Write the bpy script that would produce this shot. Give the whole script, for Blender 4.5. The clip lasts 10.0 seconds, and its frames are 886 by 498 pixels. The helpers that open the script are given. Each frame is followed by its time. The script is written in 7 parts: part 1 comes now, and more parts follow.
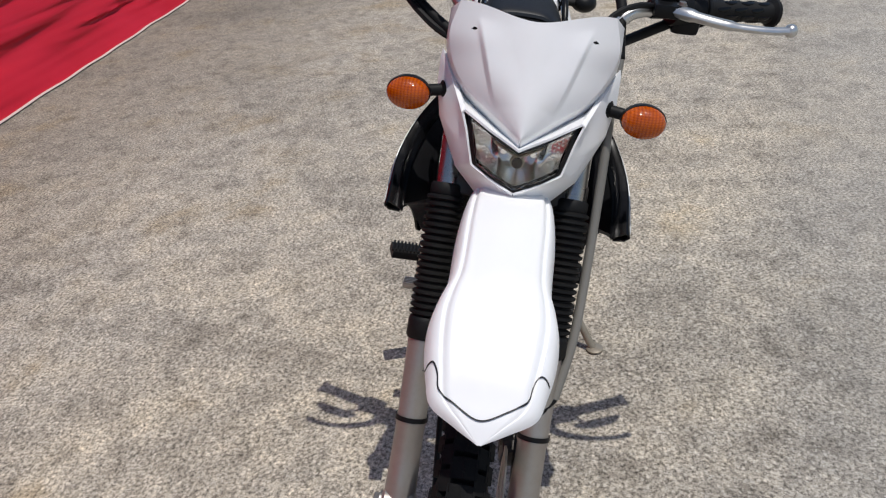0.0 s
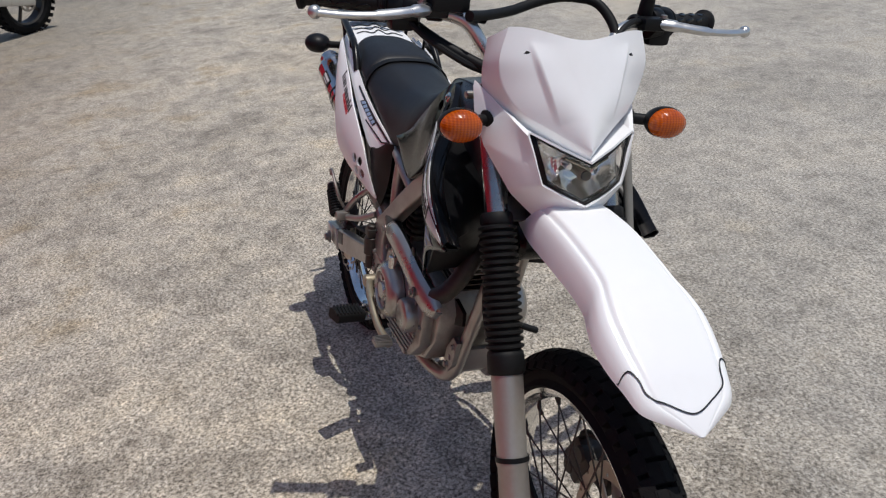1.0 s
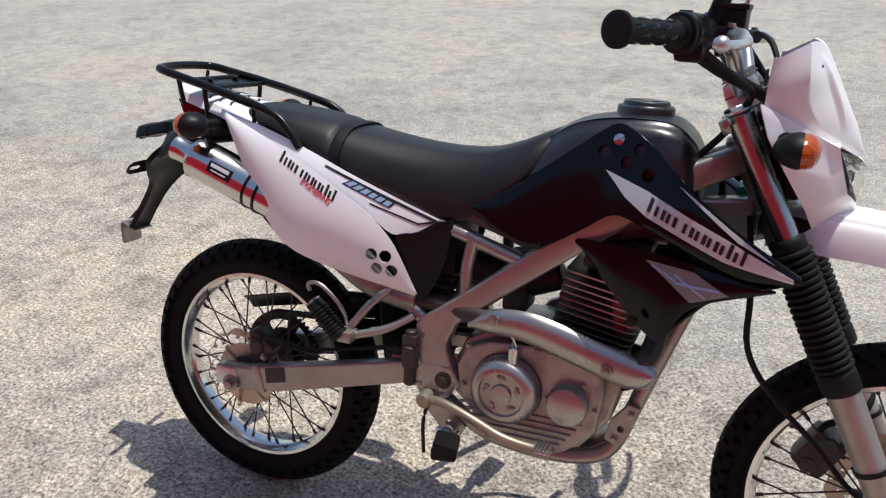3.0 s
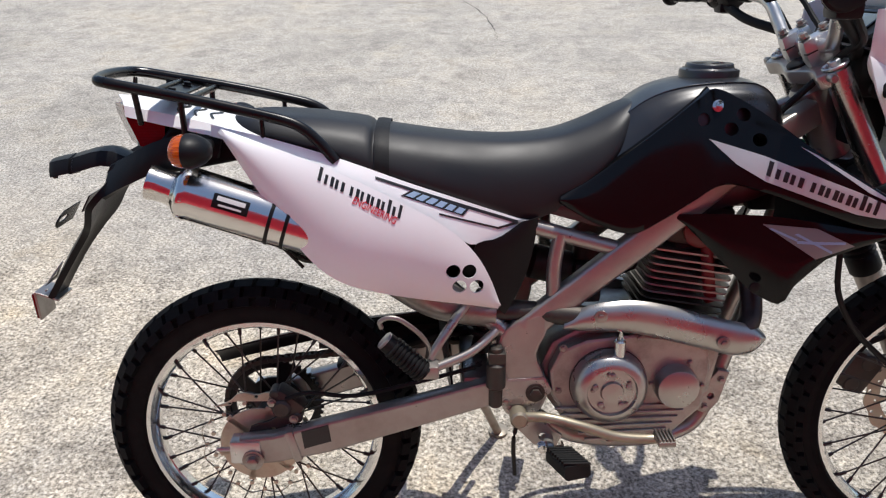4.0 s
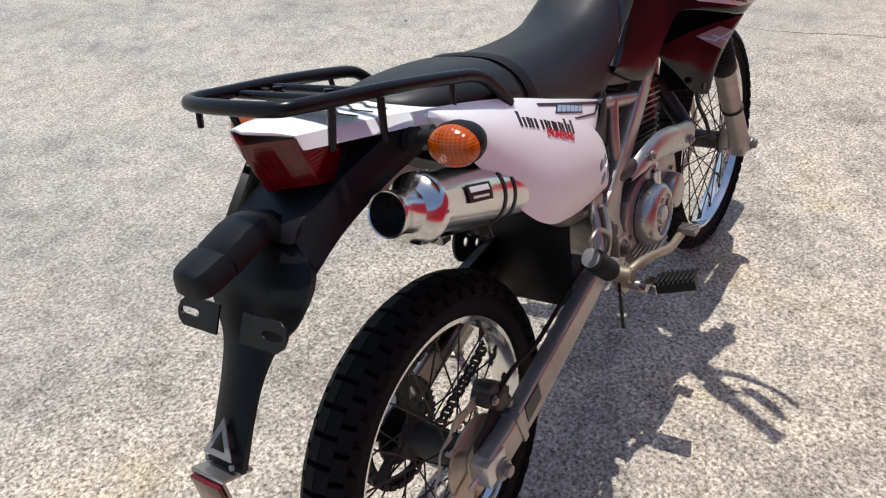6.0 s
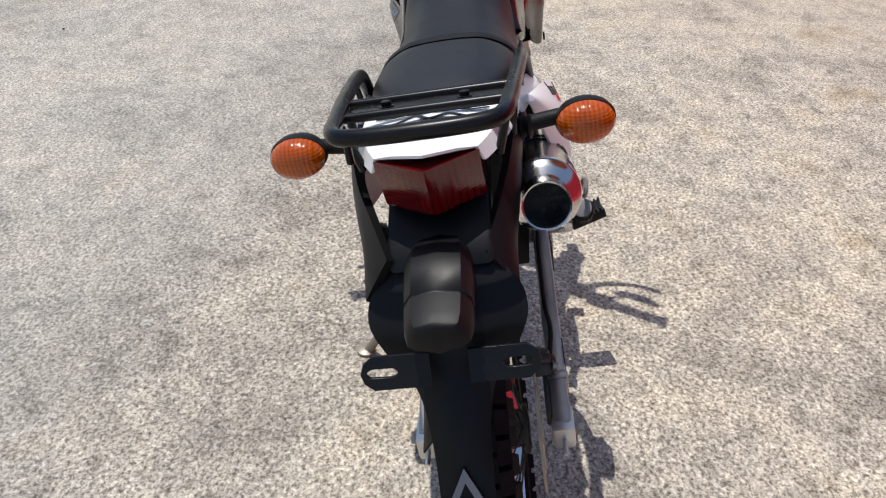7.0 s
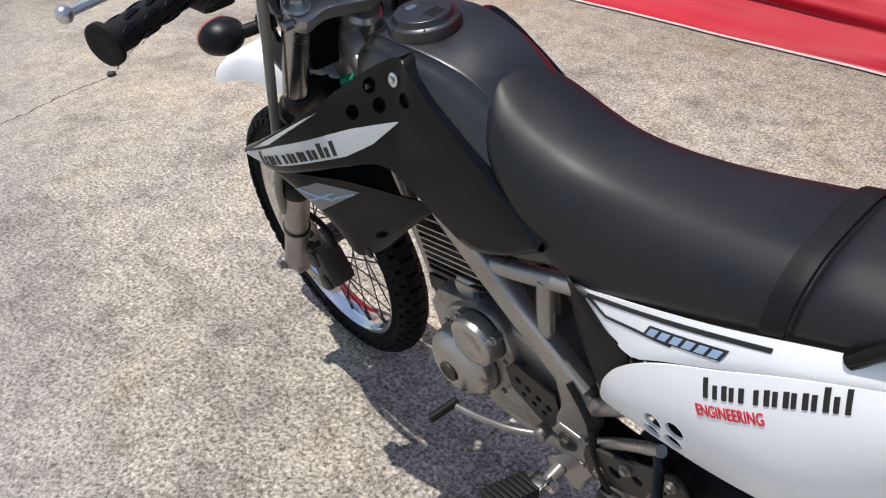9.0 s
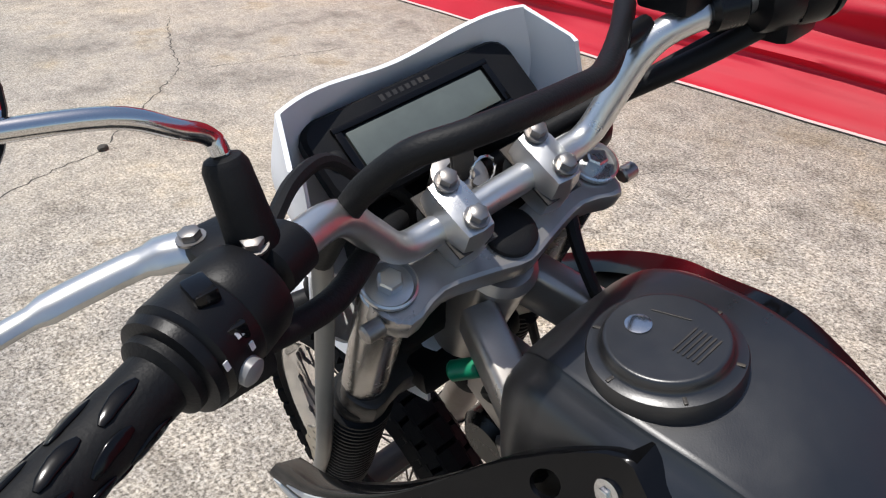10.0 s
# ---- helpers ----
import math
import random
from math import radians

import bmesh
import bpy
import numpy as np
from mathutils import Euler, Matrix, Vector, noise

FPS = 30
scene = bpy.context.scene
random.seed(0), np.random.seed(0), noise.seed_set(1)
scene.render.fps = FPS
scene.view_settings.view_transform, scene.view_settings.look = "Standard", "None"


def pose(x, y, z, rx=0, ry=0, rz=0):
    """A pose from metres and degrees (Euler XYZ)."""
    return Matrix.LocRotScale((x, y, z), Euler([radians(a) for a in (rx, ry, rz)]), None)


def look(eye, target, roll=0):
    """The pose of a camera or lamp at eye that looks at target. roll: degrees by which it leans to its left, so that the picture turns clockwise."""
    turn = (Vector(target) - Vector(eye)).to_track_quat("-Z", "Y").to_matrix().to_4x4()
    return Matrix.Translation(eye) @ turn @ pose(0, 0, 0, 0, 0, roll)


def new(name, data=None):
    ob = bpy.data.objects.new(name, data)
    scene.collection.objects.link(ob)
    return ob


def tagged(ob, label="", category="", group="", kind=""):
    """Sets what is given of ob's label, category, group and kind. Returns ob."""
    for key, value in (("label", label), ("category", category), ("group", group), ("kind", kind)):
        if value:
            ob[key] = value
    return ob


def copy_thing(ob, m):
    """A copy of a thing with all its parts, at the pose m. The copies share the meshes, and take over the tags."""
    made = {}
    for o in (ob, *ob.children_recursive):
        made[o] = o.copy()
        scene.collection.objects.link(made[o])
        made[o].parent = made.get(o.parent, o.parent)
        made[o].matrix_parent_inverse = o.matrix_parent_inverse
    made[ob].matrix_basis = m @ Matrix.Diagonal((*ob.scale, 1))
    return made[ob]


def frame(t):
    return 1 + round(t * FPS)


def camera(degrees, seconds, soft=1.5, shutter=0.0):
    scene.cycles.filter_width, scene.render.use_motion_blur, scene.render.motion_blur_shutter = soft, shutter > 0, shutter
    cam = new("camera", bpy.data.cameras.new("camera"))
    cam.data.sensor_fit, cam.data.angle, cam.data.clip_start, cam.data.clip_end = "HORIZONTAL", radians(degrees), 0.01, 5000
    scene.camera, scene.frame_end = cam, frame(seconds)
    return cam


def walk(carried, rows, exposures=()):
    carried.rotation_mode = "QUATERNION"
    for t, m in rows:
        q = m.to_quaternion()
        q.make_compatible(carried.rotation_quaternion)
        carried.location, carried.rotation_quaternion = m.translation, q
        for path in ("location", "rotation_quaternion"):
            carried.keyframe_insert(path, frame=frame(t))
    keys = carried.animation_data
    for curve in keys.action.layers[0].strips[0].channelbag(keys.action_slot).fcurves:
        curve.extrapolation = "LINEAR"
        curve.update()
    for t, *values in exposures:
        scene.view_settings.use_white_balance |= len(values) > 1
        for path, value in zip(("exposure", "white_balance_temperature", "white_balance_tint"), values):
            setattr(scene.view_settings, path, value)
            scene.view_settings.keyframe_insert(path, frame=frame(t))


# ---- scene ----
cam = camera(59.5, 10.0, soft=1.2)
PATH = [
    (0, (1.552, 0.239, 1.334), (-0.153, -0.052, 0.33), -5.6),
    (0.5, (1.6, -0.072, 1.335), (-0.154, 0.028, 0.38), -6.1),
    (1, (1.478, -0.347, 1.323), (-0.224, 0.156, 0.401), -5.4),
    (1.5, (1.305, -0.665, 1.308), (-0.257, 0.211, 0.42), -2.9),
    (2, (1.09, -0.896, 1.293), (-0.274, 0.292, 0.439), -1.6),
    (2.5, (0.741, -1.077, 1.326), (-0.359, 0.358, 0.472), -1.9),
    (2.7, (0.595, -1.136, 1.329), (-0.377, 0.384, 0.467), -1.8),
    (3.8, (-0.145, -1.09, 1.289), (-0.296, 0.656, 0.326), -0.2),
    (4, (-0.289, -1.086, 1.308), (-0.293, 0.658, 0.33), -0.1),
    (4.5, (-0.602, -1.004, 1.28), (-0.269, 0.698, 0.283), -0.8),
    (5, (-0.913, -0.86, 1.277), (-0.222, 0.699, 0.232), -1.4),
    (5.5, (-1.169, -0.738, 1.306), (-0.121, 0.573, 0.22), -1.4),
    (6, (-1.331, -0.46, 1.274), (0.015, 0.493, 0.143), -0.4),
    (6.2, (-1.396, -0.333, 1.249), (0.047, 0.448, 0.106), 0.1),
    (7.3, (-1.486, 0.302, 1.272), (0.119, 0.104, 0.096), 2.2),
    (7.5, (-1.464, 0.438, 1.264), (0.112, 0.073, 0.088), 2.2),
    (8, (-1.285, 0.652, 1.234), (0.173, -0.077, 0.076), 1.7),
    (8.5, (-0.964, 0.804, 1.218), (0.367, -0.164, 0.082), 0.3),
    (9, (-0.619, 0.836, 1.229), (0.661, -0.241, 0.133), -1.1),
    (9.5, (-0.32, 0.735, 1.238), (0.96, -0.387, 0.187), -1.0),
    (10, (-0.042, 0.554, 1.229), (1.269, -0.543, 0.191), 0.7),
]
walk(cam, [(t, look(eye, target, roll)) for t, eye, target, roll in PATH], [(0, -0.22), (1.0, -0.20), (1.5, -0.18), (2.0, -0.06), (2.7, 0.15), (3.8, 0.40), (5.0, 0.40), (6.2, 0.33), (7.5, 0.23), (9.0, 0.28), (10, 0.36)])

# ---- light ----
world = bpy.data.worlds.new("sky")
scene.world = world
world.use_nodes = True
wn = world.node_tree.nodes
sky = wn.new("ShaderNodeTexSky")
sky.sky_type, sky.sun_disc = "NISHITA", False
SUN = Vector((0.152, 0.203, 1.0)).normalized()
sky.sun_elevation = math.asin(SUN.z)
sky.sun_rotation = math.atan2(SUN.x, SUN.y)
world.node_tree.links.new(sky.outputs[0], wn["Background"].inputs[0])
wn["Background"].inputs[1].default_value = 0.115
sun = new("sun", bpy.data.lights.new("sun", "SUN"))
sun.data.energy, sun.data.angle, sun.data.color = 3.3, radians(0.53), (1.0, 0.965, 0.92)
sun.matrix_world = look(SUN * 20, (0, 0, 0))
scene.view_settings.exposure = 0.0


# ---- materials ----
def nodes_of(name):
    m = bpy.data.materials.new(name)
    m.use_nodes = True
    nt = m.node_tree
    return m, nt, nt.nodes["Principled BSDF"]


def tex(nt, kind, scale, detail=3.0, coord="Object", **sets):
    c = nt.nodes.new("ShaderNodeTexCoord")
    n = nt.nodes.new("ShaderNodeTex" + kind)
    n.inputs["Scale"].default_value = scale
    if kind == "Noise":
        n.inputs["Detail"].default_value = detail
    for k, v in sets.items():
        n.inputs[k].default_value = v
    nt.links.new(c.outputs[coord], n.inputs["Vector"])
    return n


def ramp(nt, source, stops):
    r = nt.nodes.new("ShaderNodeValToRGB")
    while len(r.color_ramp.elements) < len(stops):
        r.color_ramp.elements.new(0.5)
    for e, (p, c) in zip(r.color_ramp.elements, stops):
        e.position, e.color = p, (*c, 1) if len(c) == 3 else (c[0], c[0], c[0], 1)
    nt.links.new(source, r.inputs[0])
    return r.outputs[0]


def mix(nt, fac, a, b, blend="MIX"):
    n = nt.nodes.new("ShaderNodeMix")
    n.data_type, n.blend_type = "RGBA", blend
    for value, i in ((fac, 0), (a, 6), (b, 7)):
        if isinstance(value, (int, float)):
            n.inputs[i].default_value = value
        elif isinstance(value, tuple):
            n.inputs[i].default_value = (*value, 1)
        else:
            nt.links.new(value, n.inputs[i])
    return n.outputs[2]


def bump(nt, height, strength, distance, under=None):
    b = nt.nodes.new("ShaderNodeBump")
    b.inputs["Strength"].default_value, b.inputs["Distance"].default_value = strength, distance
    nt.links.new(height, b.inputs["Height"])
    if under is not None:
        nt.links.new(under, b.inputs["Normal"])
    return b.outputs[0]


def surface(name, colour, rough, metal=0.0, dirt=None, dirt_amount=0.25, grain=300.0, relief=0.0, wear=0.12, coat=0.0, patch=9.0, spec=0.5):
    """A plain surface with blotches of dirt, a spread of gloss and fine relief."""
    m, nt, p = nodes_of(name)
    blot = tex(nt, "Noise", patch, 5.0, Roughness=0.65)
    mask = ramp(nt, blot.outputs[0], [(0.45, (0,)), (0.75, (1,))])
    scaled = nt.nodes.new("ShaderNodeMath")
    scaled.operation = "MULTIPLY"
    scaled.inputs[1].default_value = dirt_amount
    nt.links.new(mask, scaled.inputs[0])
    dirt = dirt or tuple(c * 0.6 + 0.03 for c in colour)
    nt.links.new(mix(nt, scaled.outputs[0], colour, dirt), p.inputs["Base Color"])
    fine = tex(nt, "Noise", grain, 2.0)
    nt.links.new(ramp(nt, blot.outputs[0], [(0.3, (max(rough - wear, 0.02),)), (0.75, (min(rough + wear, 1.0),))]), p.inputs["Roughness"])
    p.inputs["Metallic"].default_value = metal
    p.inputs["Coat Weight"].default_value = coat
    p.inputs["Specular IOR Level"].default_value = spec
    p.inputs["Coat Roughness"].default_value = 0.08
    if relief:
        nt.links.new(bump(nt, fine.outputs[0], 0.5, relief), p.inputs["Normal"])
    return m


WHITE = surface("white_plastic", (0.86, 0.86, 0.86), 0.38, dirt=(0.74, 0.72, 0.68), dirt_amount=0.3, coat=0.08, wear=0.08, patch=6)
BLACK_GLOSS = surface("black_gloss_plastic", (0.0035, 0.0035, 0.004), 0.13, dirt=(0.012, 0.0115, 0.011), dirt_amount=0.15, wear=0.06, spec=0.24)
TANK_BLACK = surface("black_tank_plastic", (0.012, 0.0122, 0.0136), 0.36, dirt=(0.022, 0.0215, 0.021), dirt_amount=0.25, grain=900, relief=0.0001, spec=0.75)
BLACK = surface("matte_black_plastic", (0.0062, 0.0062, 0.007), 0.45, dirt=(0.013, 0.0125, 0.012), dirt_amount=0.25, grain=700, relief=0.0002, spec=0.20)
BLACK_PAINT = surface("black_painted_steel", (0.005, 0.005, 0.0055), 0.30, dirt=(0.03, 0.024, 0.02), dirt_amount=0.2, spec=0.25)
RUBBER = surface("black_rubber", (0.005, 0.005, 0.0054), 0.62, dirt=(0.03, 0.028, 0.025), dirt_amount=0.3, grain=500, relief=0.0005, spec=0.24)
TYRE = surface("tyre_rubber", (0.006, 0.006, 0.0064), 0.72, spec=0.12, dirt=(0.035, 0.032, 0.028), dirt_amount=0.35, grain=400, relief=0.0008, patch=14)
FRAME = surface("silver_frame_paint", (0.36, 0.335, 0.31), 0.34, metal=0.65, dirt=(0.20, 0.165, 0.13), dirt_amount=0.45, wear=0.1, patch=12)
ALLOY = surface("cast_alloy", (0.38, 0.36, 0.335), 0.42, metal=0.75, dirt=(0.11, 0.09, 0.07), dirt_amount=0.6, grain=600, relief=0.0006, patch=16)
COVER = surface("polished_cover_alloy", (0.40, 0.385, 0.365), 0.33, metal=0.85, dirt=(0.32, 0.28, 0.23), dirt_amount=0.3, patch=14)
ALU = surface("satin_aluminium", (0.60, 0.60, 0.59), 0.36, metal=0.9, dirt=(0.36, 0.34, 0.31), dirt_amount=0.25, patch=18)
FORK = surface("fork_leg_alloy", (0.38, 0.35, 0.32), 0.48, metal=0.7, dirt=(0.26, 0.23, 0.18), dirt_amount=0.4, patch=14)
POLISH = surface("polished_silencer_steel", (0.66, 0.65, 0.63), 0.17, metal=1.0, dirt=(0.42, 0.38, 0.33), dirt_amount=0.3, wear=0.06, patch=12)
CHROME = surface("chrome", (0.62, 0.61, 0.60), 0.17, metal=1.0, dirt=(0.5, 0.47, 0.43), dirt_amount=0.25, wear=0.05)
FORK_CHROME = surface("worn_fork_chrome", (0.40, 0.385, 0.37), 0.26, metal=1.0, dirt=(0.22, 0.19, 0.16), dirt_amount=0.4, wear=0.08, patch=16)
RIM = surface("polished_rim", (0.74, 0.74, 0.74), 0.16, metal=1.0, dirt=(0.36, 0.34, 0.31), dirt_amount=0.3, wear=0.08, patch=18)
STEEL = surface("dull_steel", (0.33, 0.31, 0.29), 0.42, metal=0.9, dirt=(0.14, 0.10, 0.07), dirt_amount=0.5, patch=22)
DISC = surface("brake_disc_steel", (0.50, 0.44, 0.34), 0.42, metal=0.5, dirt=(0.26, 0.20, 0.13), dirt_amount=0.5, patch=20)
DARK_METAL = surface("grimy_dark_metal", (0.050, 0.046, 0.042), 0.5, metal=0.55, dirt=(0.13, 0.10, 0.07), dirt_amount=0.5, patch=22, relief=0.0006)
RED_PIPE = surface("dark_red_paint", (0.20, 0.012, 0.014), 0.4, dirt=(0.09, 0.03, 0.025), dirt_amount=0.35)
BRASS = surface("yellowed_zinc", (0.34, 0.30, 0.22), 0.46, metal=0.6, dirt=(0.13, 0.10, 0.065), dirt_amount=0.4, patch=20)
STAND_PAINT = surface("greige_stand_paint", (0.30, 0.265, 0.21), 0.45, metal=0.35, dirt=(0.12, 0.08, 0.05), dirt_amount=0.5, patch=20)
GREY_HOSE = surface("grey_sheathed_hose", (0.20, 0.19, 0.17), 0.5, dirt=(0.1, 0.09, 0.07))
DECAL_BLACK = surface("black_decal", (0.012, 0.012, 0.013), 0.4)
DECAL_RED = surface("red_decal", (0.62, 0.02, 0.035), 0.4)
DECAL_SILVER = surface("silver_decal", (0.58, 0.60, 0.60), 0.38, metal=0.25)
DECAL_GREY = surface("grey_decal", (0.22, 0.215, 0.21), 0.4, metal=0.15)
DECAL_BLUE = surface("pale_blue_decal", (0.30, 0.42, 0.58), 0.4)
DECAL_WHITE = surface("white_print", (0.62, 0.62, 0.61), 0.5)
GREEN = surface("green_plastic_plug", (0.0, 0.26, 0.12), 0.4)
LCD = surface("lcd_grey_green", (0.10, 0.112, 0.098), 0.18, coat=0.6, dirt=(0.22, 0.26, 0.22))
MIRROR = surface("mirror_glass", (0.9, 0.9, 0.9), 0.02, metal=1.0, wear=0.0, dirt_amount=0.0)
REFLECT = surface("lamp_reflector", (0.88, 0.86, 0.82), 0.26, metal=1.0, wear=0.03, dirt_amount=0.1)


def seat_cover():
    m, nt, p = nodes_of("black_seat_vinyl")
    cells = tex(nt, "Voronoi", 900.0)
    soft = tex(nt, "Noise", 8.0, 4.0)
    nt.links.new(mix(nt, ramp(nt, soft.outputs[0], [(0.45, (0,)), (0.8, (0.5,))]), (0.0065, 0.0066, 0.0078), (0.014, 0.0137, 0.0143)), p.inputs["Base Color"])
    p.inputs["Specular IOR Level"].default_value = 0.42
    nt.links.new(ramp(nt, soft.outputs[0], [(0.3, (0.40,)), (0.75, (0.58,))]), p.inputs["Roughness"])
    nt.links.new(bump(nt, cells.outputs[0], 0.25, 0.0003), p.inputs["Normal"])
    return m


SEAT = seat_cover()


def lens(name, colour, rough, ribs, depth):
    """Coloured lamp plastic with moulded ribs running both ways."""
    m, nt, p = nodes_of(name)
    upright = tex(nt, "Wave", ribs)
    upright.bands_direction = "Y"
    level = tex(nt, "Wave", ribs * 1.5)
    level.bands_direction = "Z"
    p.inputs["Roughness"].default_value = rough
    p.inputs["Transmission Weight"].default_value = 0.12
    p.inputs["IOR"].default_value = 1.45
    p.inputs["Coat Weight"].default_value = 0.35
    p.inputs["Coat Roughness"].default_value = 0.05
    deep = ramp(nt, upright.outputs["Fac"], [(0.0, (0.80, 0.72, 0.7)), (0.5, (1.0, 1.0, 1.0)), (1.0, (1.08, 1.14, 1.0))])
    rows = ramp(nt, level.outputs["Fac"], [(0.0, (0.86, 0.80, 0.78)), (0.45, (1.0, 1.0, 1.0))])
    cloud = tex(nt, "Noise", 40.0, 2.0)
    both = mix(nt, 1.0, mix(nt, 1.0, deep, rows, "MULTIPLY"), ramp(nt, cloud.outputs[0], [(0.3, (0.82, 0.78, 0.8)), (0.7, (1.1, 1.12, 1.0))]), "MULTIPLY")
    nt.links.new(mix(nt, 1.0, colour, both, "MULTIPLY"), p.inputs["Base Color"])
    nt.links.new(bump(nt, upright.outputs["Fac"], depth, 0.001, bump(nt, level.outputs["Fac"], depth, 0.0008)), p.inputs["Normal"])
    return m


AMBER = lens("amber_lens", (0.54, 0.092, 0.0), 0.12, 58.0, 0.3)
RED_LENS = lens("red_lens", (0.125, 0.002, 0.005), 0.14, 45.0, 0.10)


def glass():
    m, nt, p = nodes_of("clear_lamp_glass")
    p.inputs["Base Color"].default_value = (0.98, 0.98, 0.98, 1)
    p.inputs["Roughness"].default_value = 0.03
    p.inputs["Transmission Weight"].default_value = 1.0
    p.inputs["IOR"].default_value = 1.2
    return m


GLASS = glass()


def concrete():
    """Worn, exposed-aggregate concrete: stones of 3 to 8 mm, sandy matrix, stains."""
    m, nt, p = nodes_of("worn_aggregate_concrete")
    stones = tex(nt, "Voronoi", 150.0)
    grit = tex(nt, "Noise", 260.0, 5.0, Roughness=0.8)
    mid = tex(nt, "Noise", 26.0, 5.0, Roughness=0.65)
    stain = tex(nt, "Noise", 2.6, 7.0, Roughness=0.62)
    wide = tex(nt, "Noise", 0.55, 4.0, Roughness=0.55)
    sep = nt.nodes.new("ShaderNodeSeparateColor")
    nt.links.new(stones.outputs["Color"], sep.inputs[0])
    stone = ramp(nt, sep.outputs[0], [(0.0, (0.09, 0.08, 0.066)), (0.14, (0.25, 0.225, 0.186)), (0.45, (0.42, 0.384, 0.326)), (0.80, (0.53, 0.49, 0.425)), (1.0, (0.68, 0.645, 0.58))])
    sand = ramp(nt, grit.outputs[0], [(0.38, (0.06, 0.053, 0.043)), (0.45, (0.33, 0.30, 0.253)), (0.56, (0.50, 0.46, 0.395)), (0.66, (0.70, 0.66, 0.59))])
    c = mix(nt, 0.45, stone, sand)
    pits = tex(nt, "Voronoi", 92.0)
    c = mix(nt, 1.0, c, ramp(nt, pits.outputs["Distance"], [(0.10, (0.42, 0.40, 0.38)), (0.24, (1.02, 1.02, 1.02))]), "MULTIPLY")
    clump = tex(nt, "Noise", 105.0, 3.0, Roughness=0.7)
    c = mix(nt, 1.0, c, ramp(nt, clump.outputs[0], [(0.37, (0.40, 0.39, 0.38)), (0.47, (0.92, 0.915, 0.91)), (0.55, (1.13, 1.13, 1.12)), (0.66, (1.42, 1.41, 1.38))]), "MULTIPLY")
    worn = tex(nt, "Noise", 9.0, 6.0, Roughness=0.7)
    c = mix(nt, 1.0, c, ramp(nt, worn.outputs[0], [(0.34, (0.68, 0.67, 0.66)), (0.47, (0.98, 0.98, 0.98)), (0.60, (1.14, 1.13, 1.11))]), "MULTIPLY")
    where = nt.nodes.new("ShaderNodeNewGeometry")
    split = nt.nodes.new("ShaderNodeSeparateXYZ")
    nt.links.new(where.outputs["Position"], split.inputs[0])

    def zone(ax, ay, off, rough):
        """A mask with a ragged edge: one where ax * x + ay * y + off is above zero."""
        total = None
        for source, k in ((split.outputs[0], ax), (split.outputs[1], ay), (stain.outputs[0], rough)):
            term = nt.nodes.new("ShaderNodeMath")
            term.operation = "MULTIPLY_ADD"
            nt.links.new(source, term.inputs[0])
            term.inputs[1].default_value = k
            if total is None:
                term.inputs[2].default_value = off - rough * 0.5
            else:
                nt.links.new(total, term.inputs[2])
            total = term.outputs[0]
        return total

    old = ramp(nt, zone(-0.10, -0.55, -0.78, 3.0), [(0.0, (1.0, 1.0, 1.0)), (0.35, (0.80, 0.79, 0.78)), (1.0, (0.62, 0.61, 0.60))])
    slab_edge = ramp(nt, zone(0.22, 1.0, -0.72, 0.5), [(0.0, (1.0, 1.0, 1.0)), (0.12, (0.88, 0.89, 0.91)), (1.0, (0.97, 0.985, 1.01))])
    # the newer slab has a closed, smoother face
    closed = ramp(nt, zone(0.22, 1.0, -0.72, 0.5), [(0.0, (0.0,)), (0.3, (0.22,))])
    c = mix(nt, closed, c, (0.375, 0.350, 0.308))
    open_face = ramp(nt, zone(0.22, 1.0, -0.72, 0.5), [(0.0, (1.0,)), (0.3, (0.5,))])
    trodden = ramp(nt, zone(0.9, -0.25, -1.6, 2.2), [(0.0, (0.0,)), (1.0, (0.35,))])
    c = mix(nt, trodden, c, (0.40, 0.368, 0.312))
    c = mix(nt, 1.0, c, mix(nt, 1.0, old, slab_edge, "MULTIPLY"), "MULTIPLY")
    c = mix(nt, open_face, c, ramp(nt, mid.outputs[0], [(0.30, (0.80, 0.79, 0.78)), (0.5, (1.0, 1.0, 1.0)), (0.70, (1.11, 1.10, 1.08))]), "MULTIPLY")
    c = mix(nt, open_face, c, ramp(nt, stain.outputs[0], [(0.34, (0.68, 0.67, 0.66)), (0.46, (0.95, 0.945, 0.94)), (0.58, (1.08, 1.06, 1.02)), (0.68, (1.06, 0.98, 0.84))]), "MULTIPLY")
    c = mix(nt, 1.0, c, ramp(nt, wide.outputs[0], [(0.32, (0.78, 0.78, 0.78)), (0.5, (1.0, 1.0, 1.0)), (0.7, (1.08, 1.05, 1.0))]), "MULTIPLY")
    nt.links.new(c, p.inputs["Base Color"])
    p.inputs["Roughness"].default_value = 0.88
    p.inputs["Specular IOR Level"].default_value = 0.3
    low = bump(nt, mid.outputs[0], 0.3, 0.006)
    nt.links.new(bump(nt, grit.outputs[0], 0.55, 0.003, low), p.inputs["Normal"])
    return m


CONCRETE = concrete()
HEM = surface("cream_webbing", (0.62, 0.50, 0.46), 0.8, relief=0.0008)
BRONZE = surface("bronze_wheel_paint", (0.16, 0.075, 0.035), 0.4, metal=0.5)
CRACK = surface("crack_shadow_dirt", (0.07, 0.062, 0.05), 0.95)


